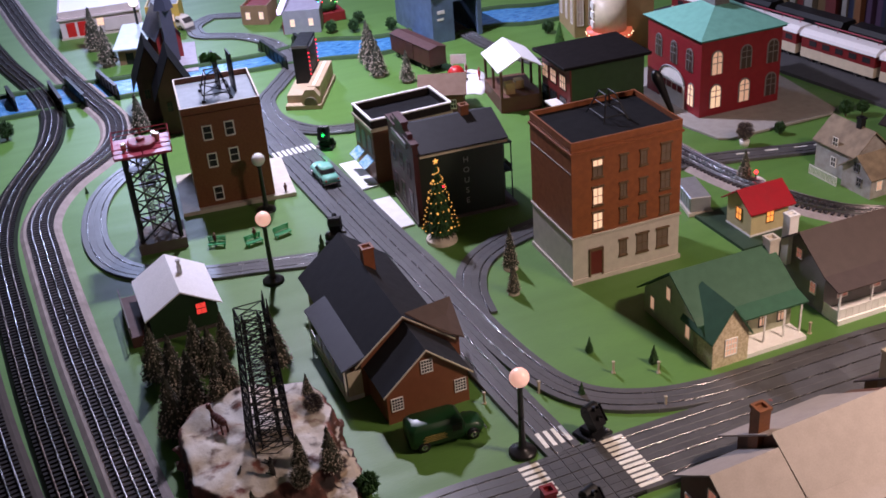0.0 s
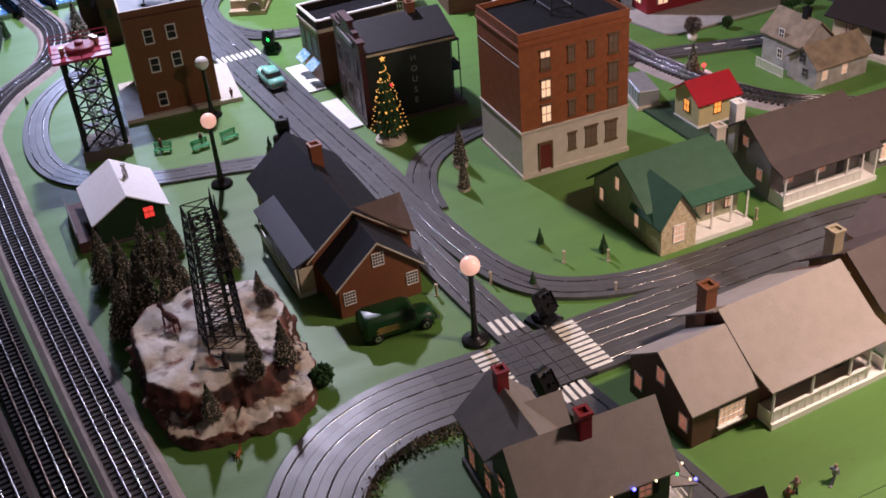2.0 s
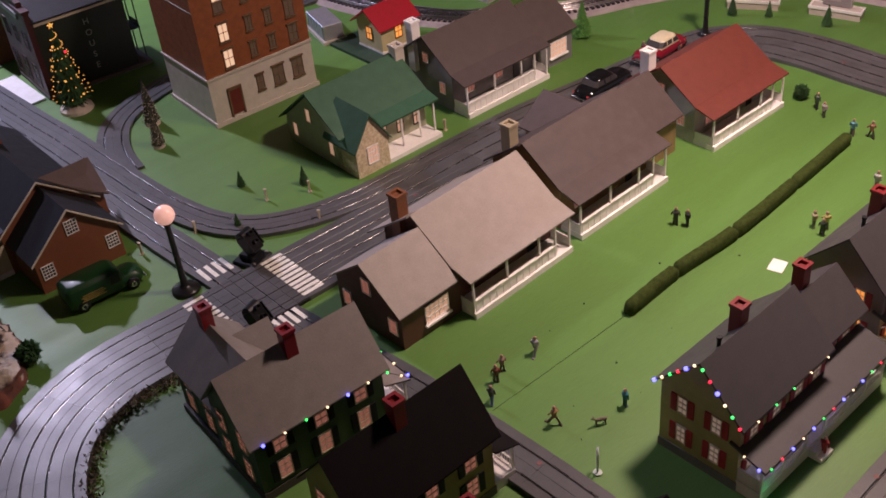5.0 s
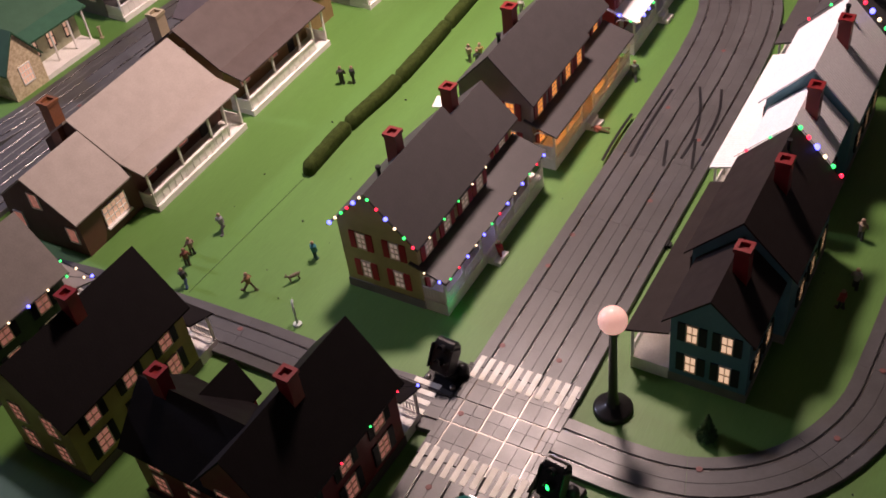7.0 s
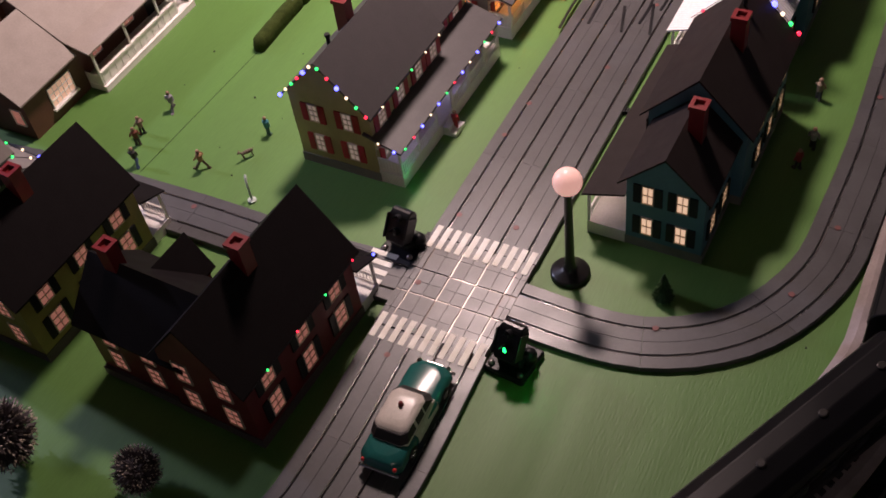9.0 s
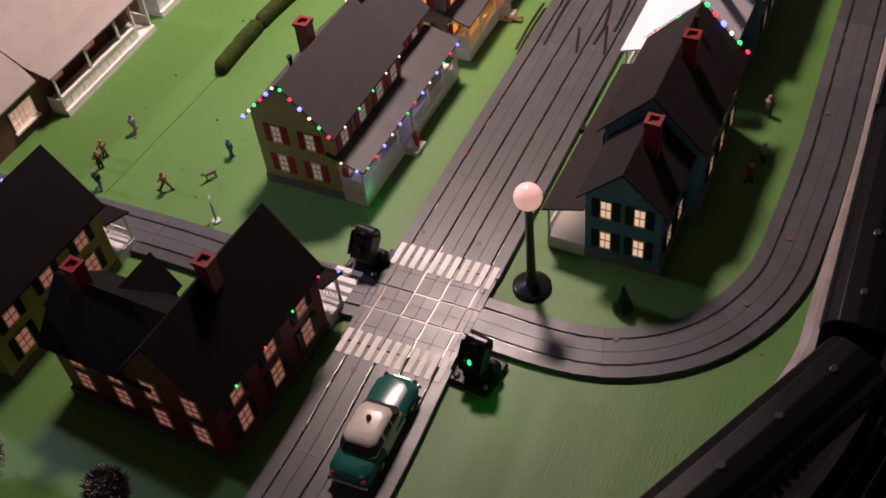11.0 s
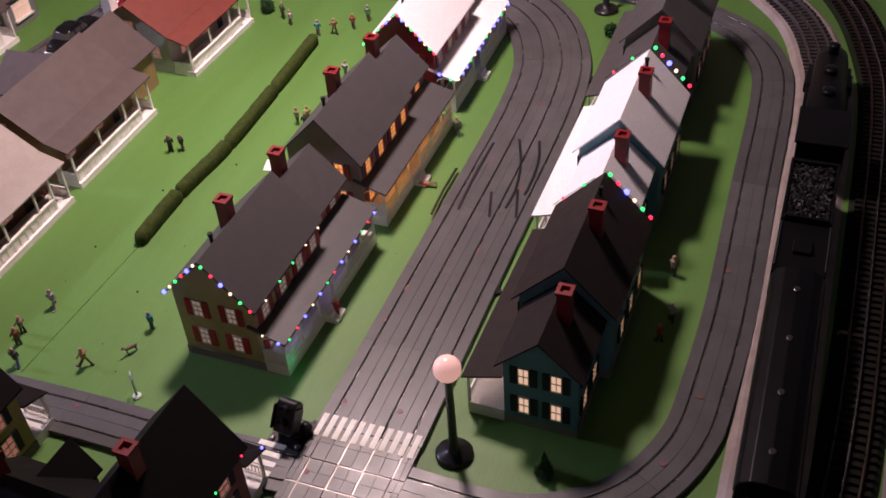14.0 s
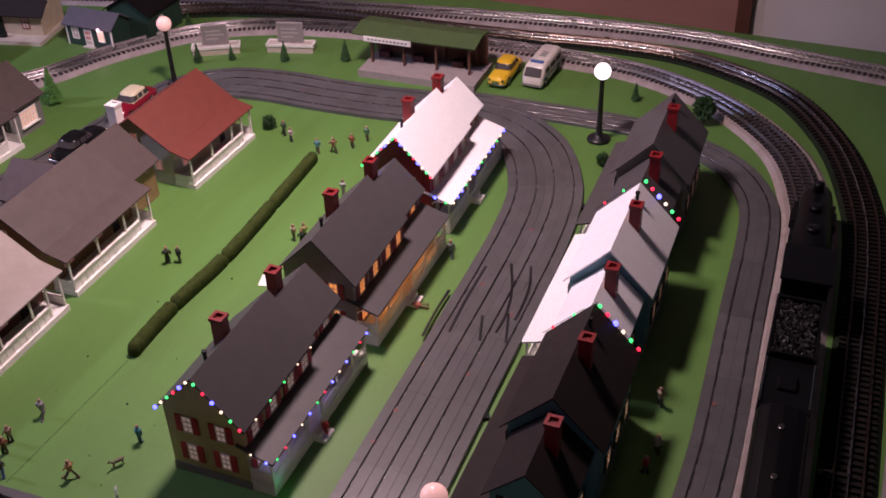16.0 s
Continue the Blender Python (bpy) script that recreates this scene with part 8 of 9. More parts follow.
for s in (-1, 1):
    part("side_rod", boxes((-0.09, 0.08, s * 0.023 - 0.001, s * 0.023 + 0.001, 0.028, 0.032)), STEEL, th, "bright steel side rod")
    part("cylinder", boxes((0.07, 0.105, s * 0.026 - 0.008, s * 0.026 + 0.008, 0.022, 0.042)), TRAIN, th, "black cylinder block", bevel=0.002)
bm = bmesh.new()
ball(bm, (0.127, 0, 0.068), 0.0045, 10, 7)
part("headlamp", bm, CHROME, th, "small bright headlamp", smooth=True)
bm = bmesh.new()
prism(bm, [(0.126, -0.026, 0.016), (0.126, 0.026, 0.016), (0.126, 0.026, 0.036), (0.126, -0.026, 0.036)], (0.014, 0, -0.004))
part("pilot", bm, TRAIN, th, "black pilot at the front")

# ---- far side: station, billboards, houses ----
th = thing("station_shelter", pose(1.78, 0.41, 0, 0, 0, 2), "open station shelter with green roof on a grey platform", "station")
part("platform", boxes((-0.034, 0.07, -0.004, 0.228, 0, 0.014)), mat("grey_platform", (0.3, 0.26, 0.25), 0.8), th, "pale grey platform")
for y in (0.02, 0.085, 0.15, 0.215):
    for x in (0.008, 0.05):
        part("post", boxes((x - 0.002, x + 0.002, y - 0.002, y + 0.002, 0.014, 0.073)), BROWN_DK, th, "brown wooden post")
bm = bmesh.new()
prism(bm, [(-0.004, 0.004, 0.07), (0.04, 0.004, 0.078), (0.082, 0.004, 0.07), (0.082, 0.004, 0.073), (0.04, 0.004, 0.081), (-0.004, 0.004, 0.073)], (0, 0.246, 0))
part("roof", bm, mat("olive_green_roof", (0.06, 0.1, 0.03), 0.7), th, "mossy green ridged roof")
part("name_sign", boxes((-0.0065, -0.004, 0.13, 0.225, 0.061, 0.071)), WHITE, th, "white station sign")
for k in range(11):
    part("sign_bar", boxes((-0.0072, -0.0065, 0.137 + 0.0075 * k, 0.1415 + 0.0075 * k, 0.0645, 0.0675)), GREY_WALL, th, "dark lettering bar")
part("back_wall", boxes((0.056, 0.059, 0.0, 0.226, 0.014, 0.073)), BROWN_DK, th, "dark back wall")
for y in (0.04, 0.12, 0.19):
    part("luggage", boxes((0.03, 0.046, y, y + 0.022, 0.014, 0.026)), DARK_RED, th, "small dark crate")


def billboard(x, y, a):
    th = thing("billboard", pose(x, y, 0, 0, 0, a), "grey billboard on a low beige planter base", "billboard", "billboards")
    PALE = mat("pale_grey_board", (0.27, 0.25, 0.25), 0.6)
    RIM = mat("grey_board_rim", (0.36, 0.33, 0.32), 0.6)
    part("base", boxes((-0.046, 0.046, -0.012, 0.012, 0, 0.016)), mat("beige_planter", (0.55, 0.48, 0.42), 0.6), th, "low beige base")
    part("base_rim", boxes((-0.048, 0.048, -0.014, -0.011, 0.013, 0.018), (-0.048, 0.048, 0.011, 0.014, 0.013, 0.018), (-0.048, -0.045, -0.011, 0.011, 0.013, 0.018), (0.045, 0.048, -0.011, 0.011, 0.013, 0.018)), WHITE, th, "white rim of the base")
    part("board", boxes((-0.024, 0.024, 0.001, 0.005, 0.018, 0.055)), PALE, th, "pale board")
    part("board_frame", boxes((-0.026, 0.026, 0.0, 0.006, 0.055, 0.058), (-0.026, -0.024, 0, 0.006, 0.018, 0.055), (0.024, 0.026, 0, 0.006, 0.018, 0.055)), RIM, th, "grey frame")
    for x1, z in ((0.012, 0.043), (0.018, 0.035), (0.006, 0.027)):
        part("lettering_bar", boxes((-0.018, x1, 0.0004, 0.001, z, z + 0.0035)), mat("faint_print", (0.4, 0.37, 0.36), 0.6), th, "faint grey lettering bar")


billboard(1.742, 0.952, -60)
billboard(1.8, 0.815, -75)

glow_light(1.664, 1.18, 0.04, 0.009, (1.0, 0.6, 0.64))
BOTTLE = mat("dark_green_siding", (0.02, 0.05, 0.035), 0.5)
th = thing("green_office", pose(1.68, 1.265, 0, 0, 0, -90), "small dark green building with white door and lit window", "building")
gable_block("front_block", th, 0, 0.11, 0, 0.06, 0, 0.046, 0.066, BOTTLE, "x")
gable_roof(th, 0, 0.11, 0, 0.06, 0.046, 0.066, mat("slate_purple_roof", (0.1, 0.09, 0.11), 0.6), over=0.006)
gable_block("back_block", th, 0.06, 0.16, 0.06, 0.17, 0, 0.06, 0.09, BOTTLE, "y")
gable_roof(th, 0.06, 0.16, 0.06, 0.17, 0.06, 0.09, ROOF_BLACK, "y", over=0.006, name="back_roof")
window(th, on_wall(0.022, 0, 0.027, SOUTH), 0.014, 0.022, WHITE, MILK, 2, 2)
window(th, on_wall(0.085, 0, 0.027, SOUTH), 0.014, 0.022, WHITE, LIT, 2, 2)
door = part("door", boxes((0.044, 0.062, -0.0015, 0, 0.002, 0.038)), WHITE, th, "white door")
for k in range(3):
    part("door_panel", boxes((0.047, 0.059, -0.0022, -0.0015, 0.007 + 0.01 * k, 0.014 + 0.01 * k)), CURTAIN if k else CREAM, door, "small door pane")
part("door_step", boxes((0.04, 0.066, -0.008, 0, 0, 0.0022)), STONE_GREY, th, "pale door step")
bm = bmesh.new()
ball(bm, (0.085, -0.006, 0.043), 0.0035, 10, 7)
part("wall_lamp", bm, mat("pink_wall_lamp", (0.9, 0.6, 0.6), 0.3, glow=(1.0, 0.62, 0.66), power=2.2, bump=0), th, "glowing pink wall lamp", smooth=True)
window(th, on_wall(0.16, 0.1, 0.035, EAST), 0.01, 0.014, WHITE, MILK, 1, 1)
part("corner_post", boxes((-0.001, 0.002, -0.001, 0.002, 0, 0.045), (0.108, 0.111, -0.001, 0.002, 0, 0.045)), WHITE, th, "white corner boards")
th = thing("cream_station", pose(1.655, 1.44, 0, 0, 0, -78), "cream station building with dark trim and red windows", "building")
CRM = mat("pale_cream_siding", (0.52, 0.44, 0.32), 0.6)
part("platform", boxes((-0.1, 0.125, -0.035, 0.1, 0, 0.008)), STONE_GREY, th, "pale platform")
part("wall", boxes((-0.09, 0.115, 0, 0.09, 0.008, 0.062)), CRM, th)
gable_roof(th, -0.09, 0.115, 0, 0.09, 0.062, 0.095, ROOF_BROWN, over=0.014)
for x in (-0.05, 0.08):
    window(th, on_wall(x, 0, 0.036, SOUTH), 0.014, 0.026, RED_PLASTIC, MILK, 2, 2)
part("door", boxes((0.0, 0.03, -0.0015, 0, 0.008, 0.05)), DARK_GREENWALL, th, "dark green double door")
part("bench", boxes((-0.03, 0.04, -0.02, -0.012, 0.008, 0.018)), BLACK, th, "dark platform bench")
lamp_post(1.584, 0.943, GLOBE)

# ---- river, bridges and far town ----
bm = bmesh.new()
lo = [(-0.35, 2.82), (0.1, 2.795), (0.3, 2.785), (0.58, 2.79), (0.8, 2.76), (0.98, 2.71), (1.3, 2.75), (1.46, 2.7), (1.9, 2.72)]
hi = [(-0.35, 3.0), (0.1, 2.97), (0.27, 2.94), (0.66, 2.9), (0.84, 2.93), (1.03, 2.85), (1.36, 2.91), (1.55, 2.85), (1.9, 2.87)]
L0, H0 = curve_points(lo, 0.03), curve_points(hi, 0.03)
n = min(len(L0), len(H0))
rows = [[bm.verts.new((L0[int(i * (len(L0) - 1) / (n - 1))].x, L0[int(i * (len(L0) - 1) / (n - 1))].y, 0.0015)), bm.verts.new((H0[int(i * (len(H0) - 1) / (n - 1))].x, H0[int(i * (len(H0) - 1) / (n - 1))].y, 0.0015))] for i in range(n)]
for a, b in zip(rows, rows[1:]):
    bm.faces.new((a[0], b[0], b[1], a[1]))
solid("water", bm, mat("painted_blue_water", (0.03, 0.16, 0.42), 0.15, other=(0.12, 0.34, 0.6), scale=40, fine=200, bump=0.6, depth=0.002, stretch=(1, 3, 1)), "glossy blue painted river", "river", kind="structure")
for pts, w_ in ((lo, 0.012), (hi, 0.016)):
    bm = bmesh.new()
    sweep(bm, curve_points(pts, 0.03), [(w_, 0), (w_ * 0.5, 0.008), (-w_ * 0.5, 0.008), (-w_, 0)])
    solid("river_bank", bm, mat("dark_bank_turf", (0.03, 0.07, 0.02), 0.9, bump=0.8), "dark green turf bank of the river", "bank", kind="structure")


def girder(x0, y0, x1, y1, h=0.038):
    """A plate girder: web, flanges, stiffeners, and upper corners cut off."""
    d = Vector((x1 - x0, y1 - y0, 0))
    L_ = d.length
    bm = bmesh.new()
    prism(bm, [(0, -0.002, 0), (L_, -0.002, 0), (L_, -0.002, h * 0.45), (L_ * 0.88, -0.002, h), (L_ * 0.06, -0.002, h), (0, -0.002, h * 0.8)], (0, 0.004, 0))
    box(bm, L_ * 0.06, L_ * 0.88, -0.0045, 0.0045, h - 0.003, h + 0.0005)
    box(bm, 0, L_, -0.0045, 0.0045, 0.0, 0.003)
    for k in range(1, 7):
        box(bm, L_ * k / 7 - 0.001, L_ * k / 7 + 0.001, -0.0036, 0.0036, 0.003, h - 0.003 if k < 6 else h * 0.85)
    solid("bridge_girder", bm, BLACK, "black plate girder beside the bridge track", "bridge girder", "bridge girders", m=pose(x0, y0, 0, 0, 0, math.degrees(math.atan2(d.y, d.x))))


for ends in ((0.165, 2.75, 0.132, 2.965), (0.25, 2.77, 0.216, 2.97), (0.108, 2.755, 0.088, 2.955), (-0.002, 2.84, -0.019, 2.975), (0.694, 2.725, 0.672, 2.955), (0.785, 2.75, 0.772, 2.955)):
    girder(*ends)


def plain_building(m, w, d, h, wall, roof, name, label, cols=3, rows=2, pane=None, ridge=0.0, frame_mat=WHITE, win=(0.012, 0.02)):
    th = thing(name, m, label, "building")
    if ridge:
        gable_block("wall", th, 0, w, 0, d, 0, h, h + ridge, wall)
        gable_roof(th, 0, w, 0, d, h, h + ridge, roof, over=0.008)
    else:
        part("wall", boxes((0, w, 0, d, 0, h - 0.01)), wall, th)
        parapet_roof(th, 0, w, 0, d, h, wall, roof, drop=0.007)
    for i in range(cols):
        for j in range(rows):
            z = h * (j + 0.55) / (rows + 0.15)
            window(th, on_wall(w * (i + 0.5) / cols, 0, z, SOUTH), win[0], win[1], frame_mat, pane or DARK_GLASS, 2, 2)
    for i in range(max(1, cols - 1)):
        for j in range(rows):
            z = h * (j + 0.55) / (rows + 0.15)
            window(th, on_wall(0, d * (i + 0.5) / max(1, cols - 1), z, WEST), win[0], win[1], frame_mat, pane or DARK_GLASS, 2, 2)
    return th


PINK_WHITE = mat("pinkish_white_wall", (0.66, 0.58, 0.58), 0.6, scale=20)
th = plain_building(pose(0.17, 3.42, 0, 0, 0, -6), 0.24, 0.22, 0.086, PINK_WHITE, ROOF_WHITE, "drive_in_building", "pinkish white flat-roofed building with two bright red doors", 1, 1, LIT, win=(0.02, 0.024))
part("roof_ledge", boxes((-0.006, 0.246, -0.008, 0.226, 0.06, 0.066)), PINK_WHITE, th, "projecting pale ledge below the roof", bevel=0.0008)
part("plinth", boxes((-0.004, 0.244, -0.006, 0.224, 0, 0.006)), STONE_GREY, th, "grey plinth")
for x in (0.018, 0.052):
    part("door", boxes((x, x + 0.026, -0.002, 0, 0.006, 0.05)), RED_BRIGHT, th, "bright red door")
part("sign_panel", boxes((0.13, 0.2, -0.005, -0.001, 0.012, 0.048)), PINK_WHITE, th, "pale wall panel")
KIOSK_TAN = mat("tan_board", (0.25, 0.16, 0.09), 0.7)
th = thing("kiosk", pose(0.293, 3.06, 0, 0, 0, -16), "small tan kiosk with pale blue sloping roof", "building")
part("wall", boxes((0, 0.066, 0, 0.12, 0, 0.046)), KIOSK_TAN, th)
# solid wall: a black panel paints the doorway's dark inside
part("doorway", boxes((0.02, 0.042, -0.0012, 0, 0, 0.034)), BLACK, th, "black panel standing for the open doorway's dark inside")
bm = bmesh.new()
prism(bm, [(-0.01, -0.014, 0.046), (-0.01, 0.2, 0.058), (-0.01, 0.2, 0.061), (-0.01, -0.014, 0.05)], (0.09, 0, 0))
part("roof", bm, mat("pale_blue_roof", (0.5, 0.6, 0.66), 0.5), th, "wide pale blue roof")
for x in (-0.004, 0.072):
    part("roof_post", boxes((x - 0.0015, x + 0.0015, 0.188, 0.191, 0, 0.0565)), KIOSK_TAN, th)
NIGHT = mat("tarred_black_roof", (0.008, 0.008, 0.011), 0.7, spec=0.08)
HOUSE_BROWN = mat("umber_red_siding", (0.07, 0.024, 0.018), 0.6, scale=40)
for (x, y, wd, e_, r_), lab in (((0.316, 2.452, 0.076, 0.112, 0.192), "tall brown house with steep black roof and lit gable window"), ((0.284, 2.572, 0.07, 0.11, 0.188), "tall dark brown house with steep black roof")):
    th = thing("dark_house", pose(x, y, 0, 0, 0, -6), lab, "house", "dark houses")
    gable_block("wall", th, 0, wd, 0, 0.105, 0, e_, r_, HOUSE_BROWN, "y")
    gable_roof(th, 0, wd, 0, 0.105, e_, r_, NIGHT, "y", over=0.012, thick=0.0035)
    window(th, on_wall(wd * 0.72, 0, e_ - 0.006, SOUTH), 0.014, 0.02, HOUSE_BROWN, LIT_ORANGE, 2, 2)
    for wx in (0.28, 0.72):
        window(th, on_wall(wd * wx, 0, 0.07, SOUTH), 0.012, 0.022, HOUSE_BROWN, DARK_GLASS, 2, 2)
    for wy in (0.03, 0.075):
        window(th, on_wall(wd, wy, 0.07, EAST), 0.012, 0.022, HOUSE_BROWN, DARK_GLASS, 2, 2)
lamp_post(0.381, 3.237, GLOBE_BRIGHT)
solid("garden_path", boxes((-0.026, 0.026, 0, 0.27, 0, 0.004)), mat("lilac_grey_slab", (0.4, 0.37, 0.44), 0.7), "pale lilac-grey path slab beside the church", "path", kind="structure", m=pose(0.455, 2.88, 0, 0, 0, -9))
th = thing("church", pose(0.4, 3.02, 0, 0, 0, 4), "slate-roofed church with dark red front and tall spire", "church")
gable_block("nave", th, 0, 0.07, 0, 0.15, 0, 0.07, 0.13, RED_WALL, "y")
gable_roof(th, 0, 0.07, 0, 0.15, 0.07, 0.13, mat("slate_blue_roof", (0.05, 0.055, 0.09), 0.5), "y", over=0.006)
part("tower", boxes((0.018, 0.052, -0.03, 0.004, 0, 0.15)), mat("slate_blue_wall", (0.06, 0.06, 0.09), 0.5), th, "dark slate tower")
bm = bmesh.new()
lathe(bm, 0.035, -0.013, [(0.028, 0.15), (0.001, 0.26)], 4)
part("spire", bm, mat("slate_blue_roof", (0.05, 0.055, 0.09), 0.5), th, "pointed slate spire")
plain_building(pose(0.69, 3.226, 0, 0, 0, -32), 0.085, 0.1, 0.06, KIOSK_TAN, RED_PLASTIC, "diner", "small tan diner with red front", 2, 1, LIT)
th = plain_building(pose(0.775, 3.05, 0, 0, 0, -22), 0.11, 0.16, 0.07, mat("grey_shop_wall", (0.3, 0.31, 0.36), 0.5), mat("mauve_roof", (0.3, 0.28, 0.36), 0.6), "shop", "grey shop with glowing violet sign and red front", 2, 1, LIT)
part("neon_sign", boxes((-0.014, -0.004, -0.004, 0.16, 0.062, 0.075)), mat("violet_neon", (0.6, 0.5, 0.9), 0.4, glow=(0.75, 0.6, 1.0), power=2.2, bump=0), th, "glowing violet sign box")
part("red_front", boxes((-0.003, -0.0005, 0, 0.16, 0, 0.035)), RED_PLASTIC, th, "red shop front")
plain_building(pose(0.42, 3.33, 0, 0, 0, -15), 0.1, 0.12, 0.08, mat("yellow_wall", (0.55, 0.38, 0.08), 0.5), ROOF_GREY, "yellow_shop", "yellow shop strung with warm lights", 2, 1, LIT)
light_string(pose(0.37, 3.2, 0), [(0, 0, 0.02), (0.06, 0.02, 0.05), (0.1, 0.06, 0.06), (0.12, 0.12, 0.08)], 18, "warm string lights in the far town", ("white", "white", "red"))

# cream monument with a black board
th = thing("sign_monument", pose(0.65, 2.426, 0, 0, 0, 63), "cream stepped block carrying a tall black sign board", "monument")
CRS = mat("cream_stone", (0.5, 0.38, 0.25), 0.6)
part("block", boxes((0, 0.217, -0.045, 0.045, 0, 0.012), (0.02, 0.217, -0.04, 0.043, 0.012, 0.032)), CRS, th, "cream stepped block", bevel=0.001)
part("ridge_block", boxes((0.03, 0.217, -0.04, -0.008, 0.032, 0.05)), CRS, th, "raised cream block", bevel=0.001)
part("ridge_strip", boxes((0.035, 0.21, -0.027, -0.02, 0.05, 0.0512)), WHITE, th, "white strip along the top")
bm = bmesh.new()
prism(bm, [(0.004, -0.042, 0.012), (0.004, 0.004, 0.012), (0.004, 0.004, 0.032), (0.004, -0.008, 0.05), (0.004, -0.03, 0.05), (0.004, -0.042, 0.032)], (0.02, 0, 0))
part("gate_front", bm, CRS, th, "gabled cream front")
bm = bmesh.new()
prism(bm, [(0.0036, -0.035, 0.012), (0.0036, -0.003, 0.012)] + [(0.0036, -0.019 + 0.016 * math.cos(q), 0.016 + 0.016 * math.sin(q)) for q in [math.pi * i / 8 for i in range(9)]], (-0.004, 0, 0))
part("rock_front", bm, mat("grey_rubble", (0.2, 0.16, 0.12), 0.8, scale=200, fine=400, bump=1.0, depth=0.002), th, "arched rubble heap")
part("sign_board", boxes((0.1, 0.215, -0.005, 0.034, 0.032, 0.13)), BLACK, th, "tall thick black board", bevel=0.001)
part("sign_cap", boxes((0.099, 0.1, -0.006, 0.035, 0.124, 0.131)), GREY_WALL, th, "pale edge of the board")
for k in range(9):
    part("slat", boxes((0.115, 0.2, -0.0066, -0.005, 0.056 + 0.008 * k, 0.0582 + 0.008 * k)), GREY_WALL, th, "thin grey slat")
for k in range(6):
    for s_ in (0.106, 0.209):
        bm = bmesh.new()
        ball(bm, (s_, -0.0062, 0.055 + 0.011 * k), 0.0017, 7, 5)
        part("bulb", bm, BULBS["red"], th, "red bulb")

# lit bush on a red tray, small brown shed behind the store
th = thing("lit_bush", pose(0.93, 3.12, 0), "small bush covered in coloured bulbs on a red tray", "christmas display")
part("tray", boxes((-0.05, 0.05, -0.035, 0.035, 0, 0.03)), RED_PLASTIC, th, "dark red tray", bevel=0.002)
bm = bmesh.new()
ball(bm, (0, 0, 0.05), 0.035, 14, 9, 0.75)
part("crown", bm, GREEN_NEEDLE, th)
rb = random.Random(21)
for k in range(34):
    d = Vector((rb.gauss(0, 1), rb.gauss(0, 1), abs(rb.gauss(0, 1)))).normalized()
    c = ("blue", "red", "white", "green")[k % 4]
    part("bulb", WIN[("bulb", c, 0.0019)], None, th, c + " bulb", Matrix.Translation(Vector((0, 0, 0.05)) + Vector((d.x, d.y, d.z * 0.75)) * 0.036))
th = plain_building(pose(0.885, 2.225, 0, 0, 0, -25), 0.1, 0.09, 0.055, BROWN_DK, mat("tan_brown_roof", (0.16, 0.09, 0.055), 0.7), "brown_shed", "low brown shed with tan roof behind the store", 2, 1, ridge=0.03)

# engine house, boxcar, snow scene
th = thing("engine_house", pose(1.112, 2.7, 0, 0, 0, 3) @ Matrix.Diagonal((0.78, 1, 1, 1)), "blue engine house with black panel standing for the open doorway's dark inside", "building")
ENG = mat("faded_blue_siding", (0.11, 0.17, 0.27), 0.6, other=(0.08, 0.12, 0.19), scale=30)
part("side_wall", boxes((0, 0.008, 0, 0.26, 0, 0.14)), ENG, th)
part("side_wall", boxes((0.19, 0.198, 0, 0.26, 0, 0.14)), ENG, th)
part("back_wall", boxes((0.008, 0.19, 0.252, 0.26, 0, 0.14)), ENG, th)
part("front_wall", boxes((0.008, 0.085, 0, 0.008, 0, 0.14), (0.18, 0.19, 0, 0.008, 0, 0.14), (0.085, 0.18, 0, 0.008, 0.11, 0.14)), ENG, th)
gable_roof(th, 0, 0.198, 0, 0.26, 0.14, 0.175, mat("grey_felt", (0.25, 0.25, 0.27), 0.7), "y", over=0.006)
part("wall_sign", boxes((0.022, 0.05, -0.0008, 0, 0.082, 0.092), (0.02, 0.045, -0.0008, 0, 0.064, 0.07)), WHITE, th, "small white lettering bars")
lane([(1.22, 2.95), (1.225, 2.7), (1.24, 2.55), (1.28, 2.4)], 0.045, 0.024, rise=-0.001)
th = thing("boxcar", pose(1.02, 2.585, 0, 0, 0, -80), "brown toy boxcar standing on the grass", "train car")
part("body", boxes((-0.1, 0.1, -0.026, 0.026, 0.018, 0.065)), mat("boxcar_brown", (0.09, 0.03, 0.025), 0.6), th, bevel=0.0008)
bm = bmesh.new()
prism(bm, [(-0.102, -0.028, 0.065), (-0.102, 0.028, 0.065), (-0.102, 0, 0.071)], (0.204, 0, 0))
part("roof", bm, mat("boxcar_roof_brown", (0.07, 0.025, 0.022), 0.6), th)
part("sliding_door", boxes((-0.02, 0.02, -0.028, -0.026, 0.02, 0.06)), mat("boxcar_roof_brown", (0.07, 0.025, 0.022), 0.6), th, "brown sliding door")
wheels(th, (-0.075, -0.055, 0.055, 0.075), 0.018, 0.009)
bm = bmesh.new()
rs = random.Random(5)
rim = [(0.075 + 0.012 * math.sin(3 * a_) + rs.uniform(-0.006, 0.006), a_) for a_ in [math.tau * i / 40 for i in range(40)]]
loops = [[bm.verts.new((r_ * f_ * math.cos(a_), r_ * f_ * math.sin(a_), z_ + rs.uniform(0, 0.0012))) for r_, a_ in rim] for f_, z_ in ((1.0, 0.0), (0.97, 0.006), (0.75, 0.0085), (0.35, 0.0095))]
for la, lb in zip(loops, loops[1:]):
    for i in range(40):
        bm.faces.new((la[i], la[(i + 1) % 40], lb[(i + 1) % 40], lb[i]))
bm.faces.new(loops[-1])
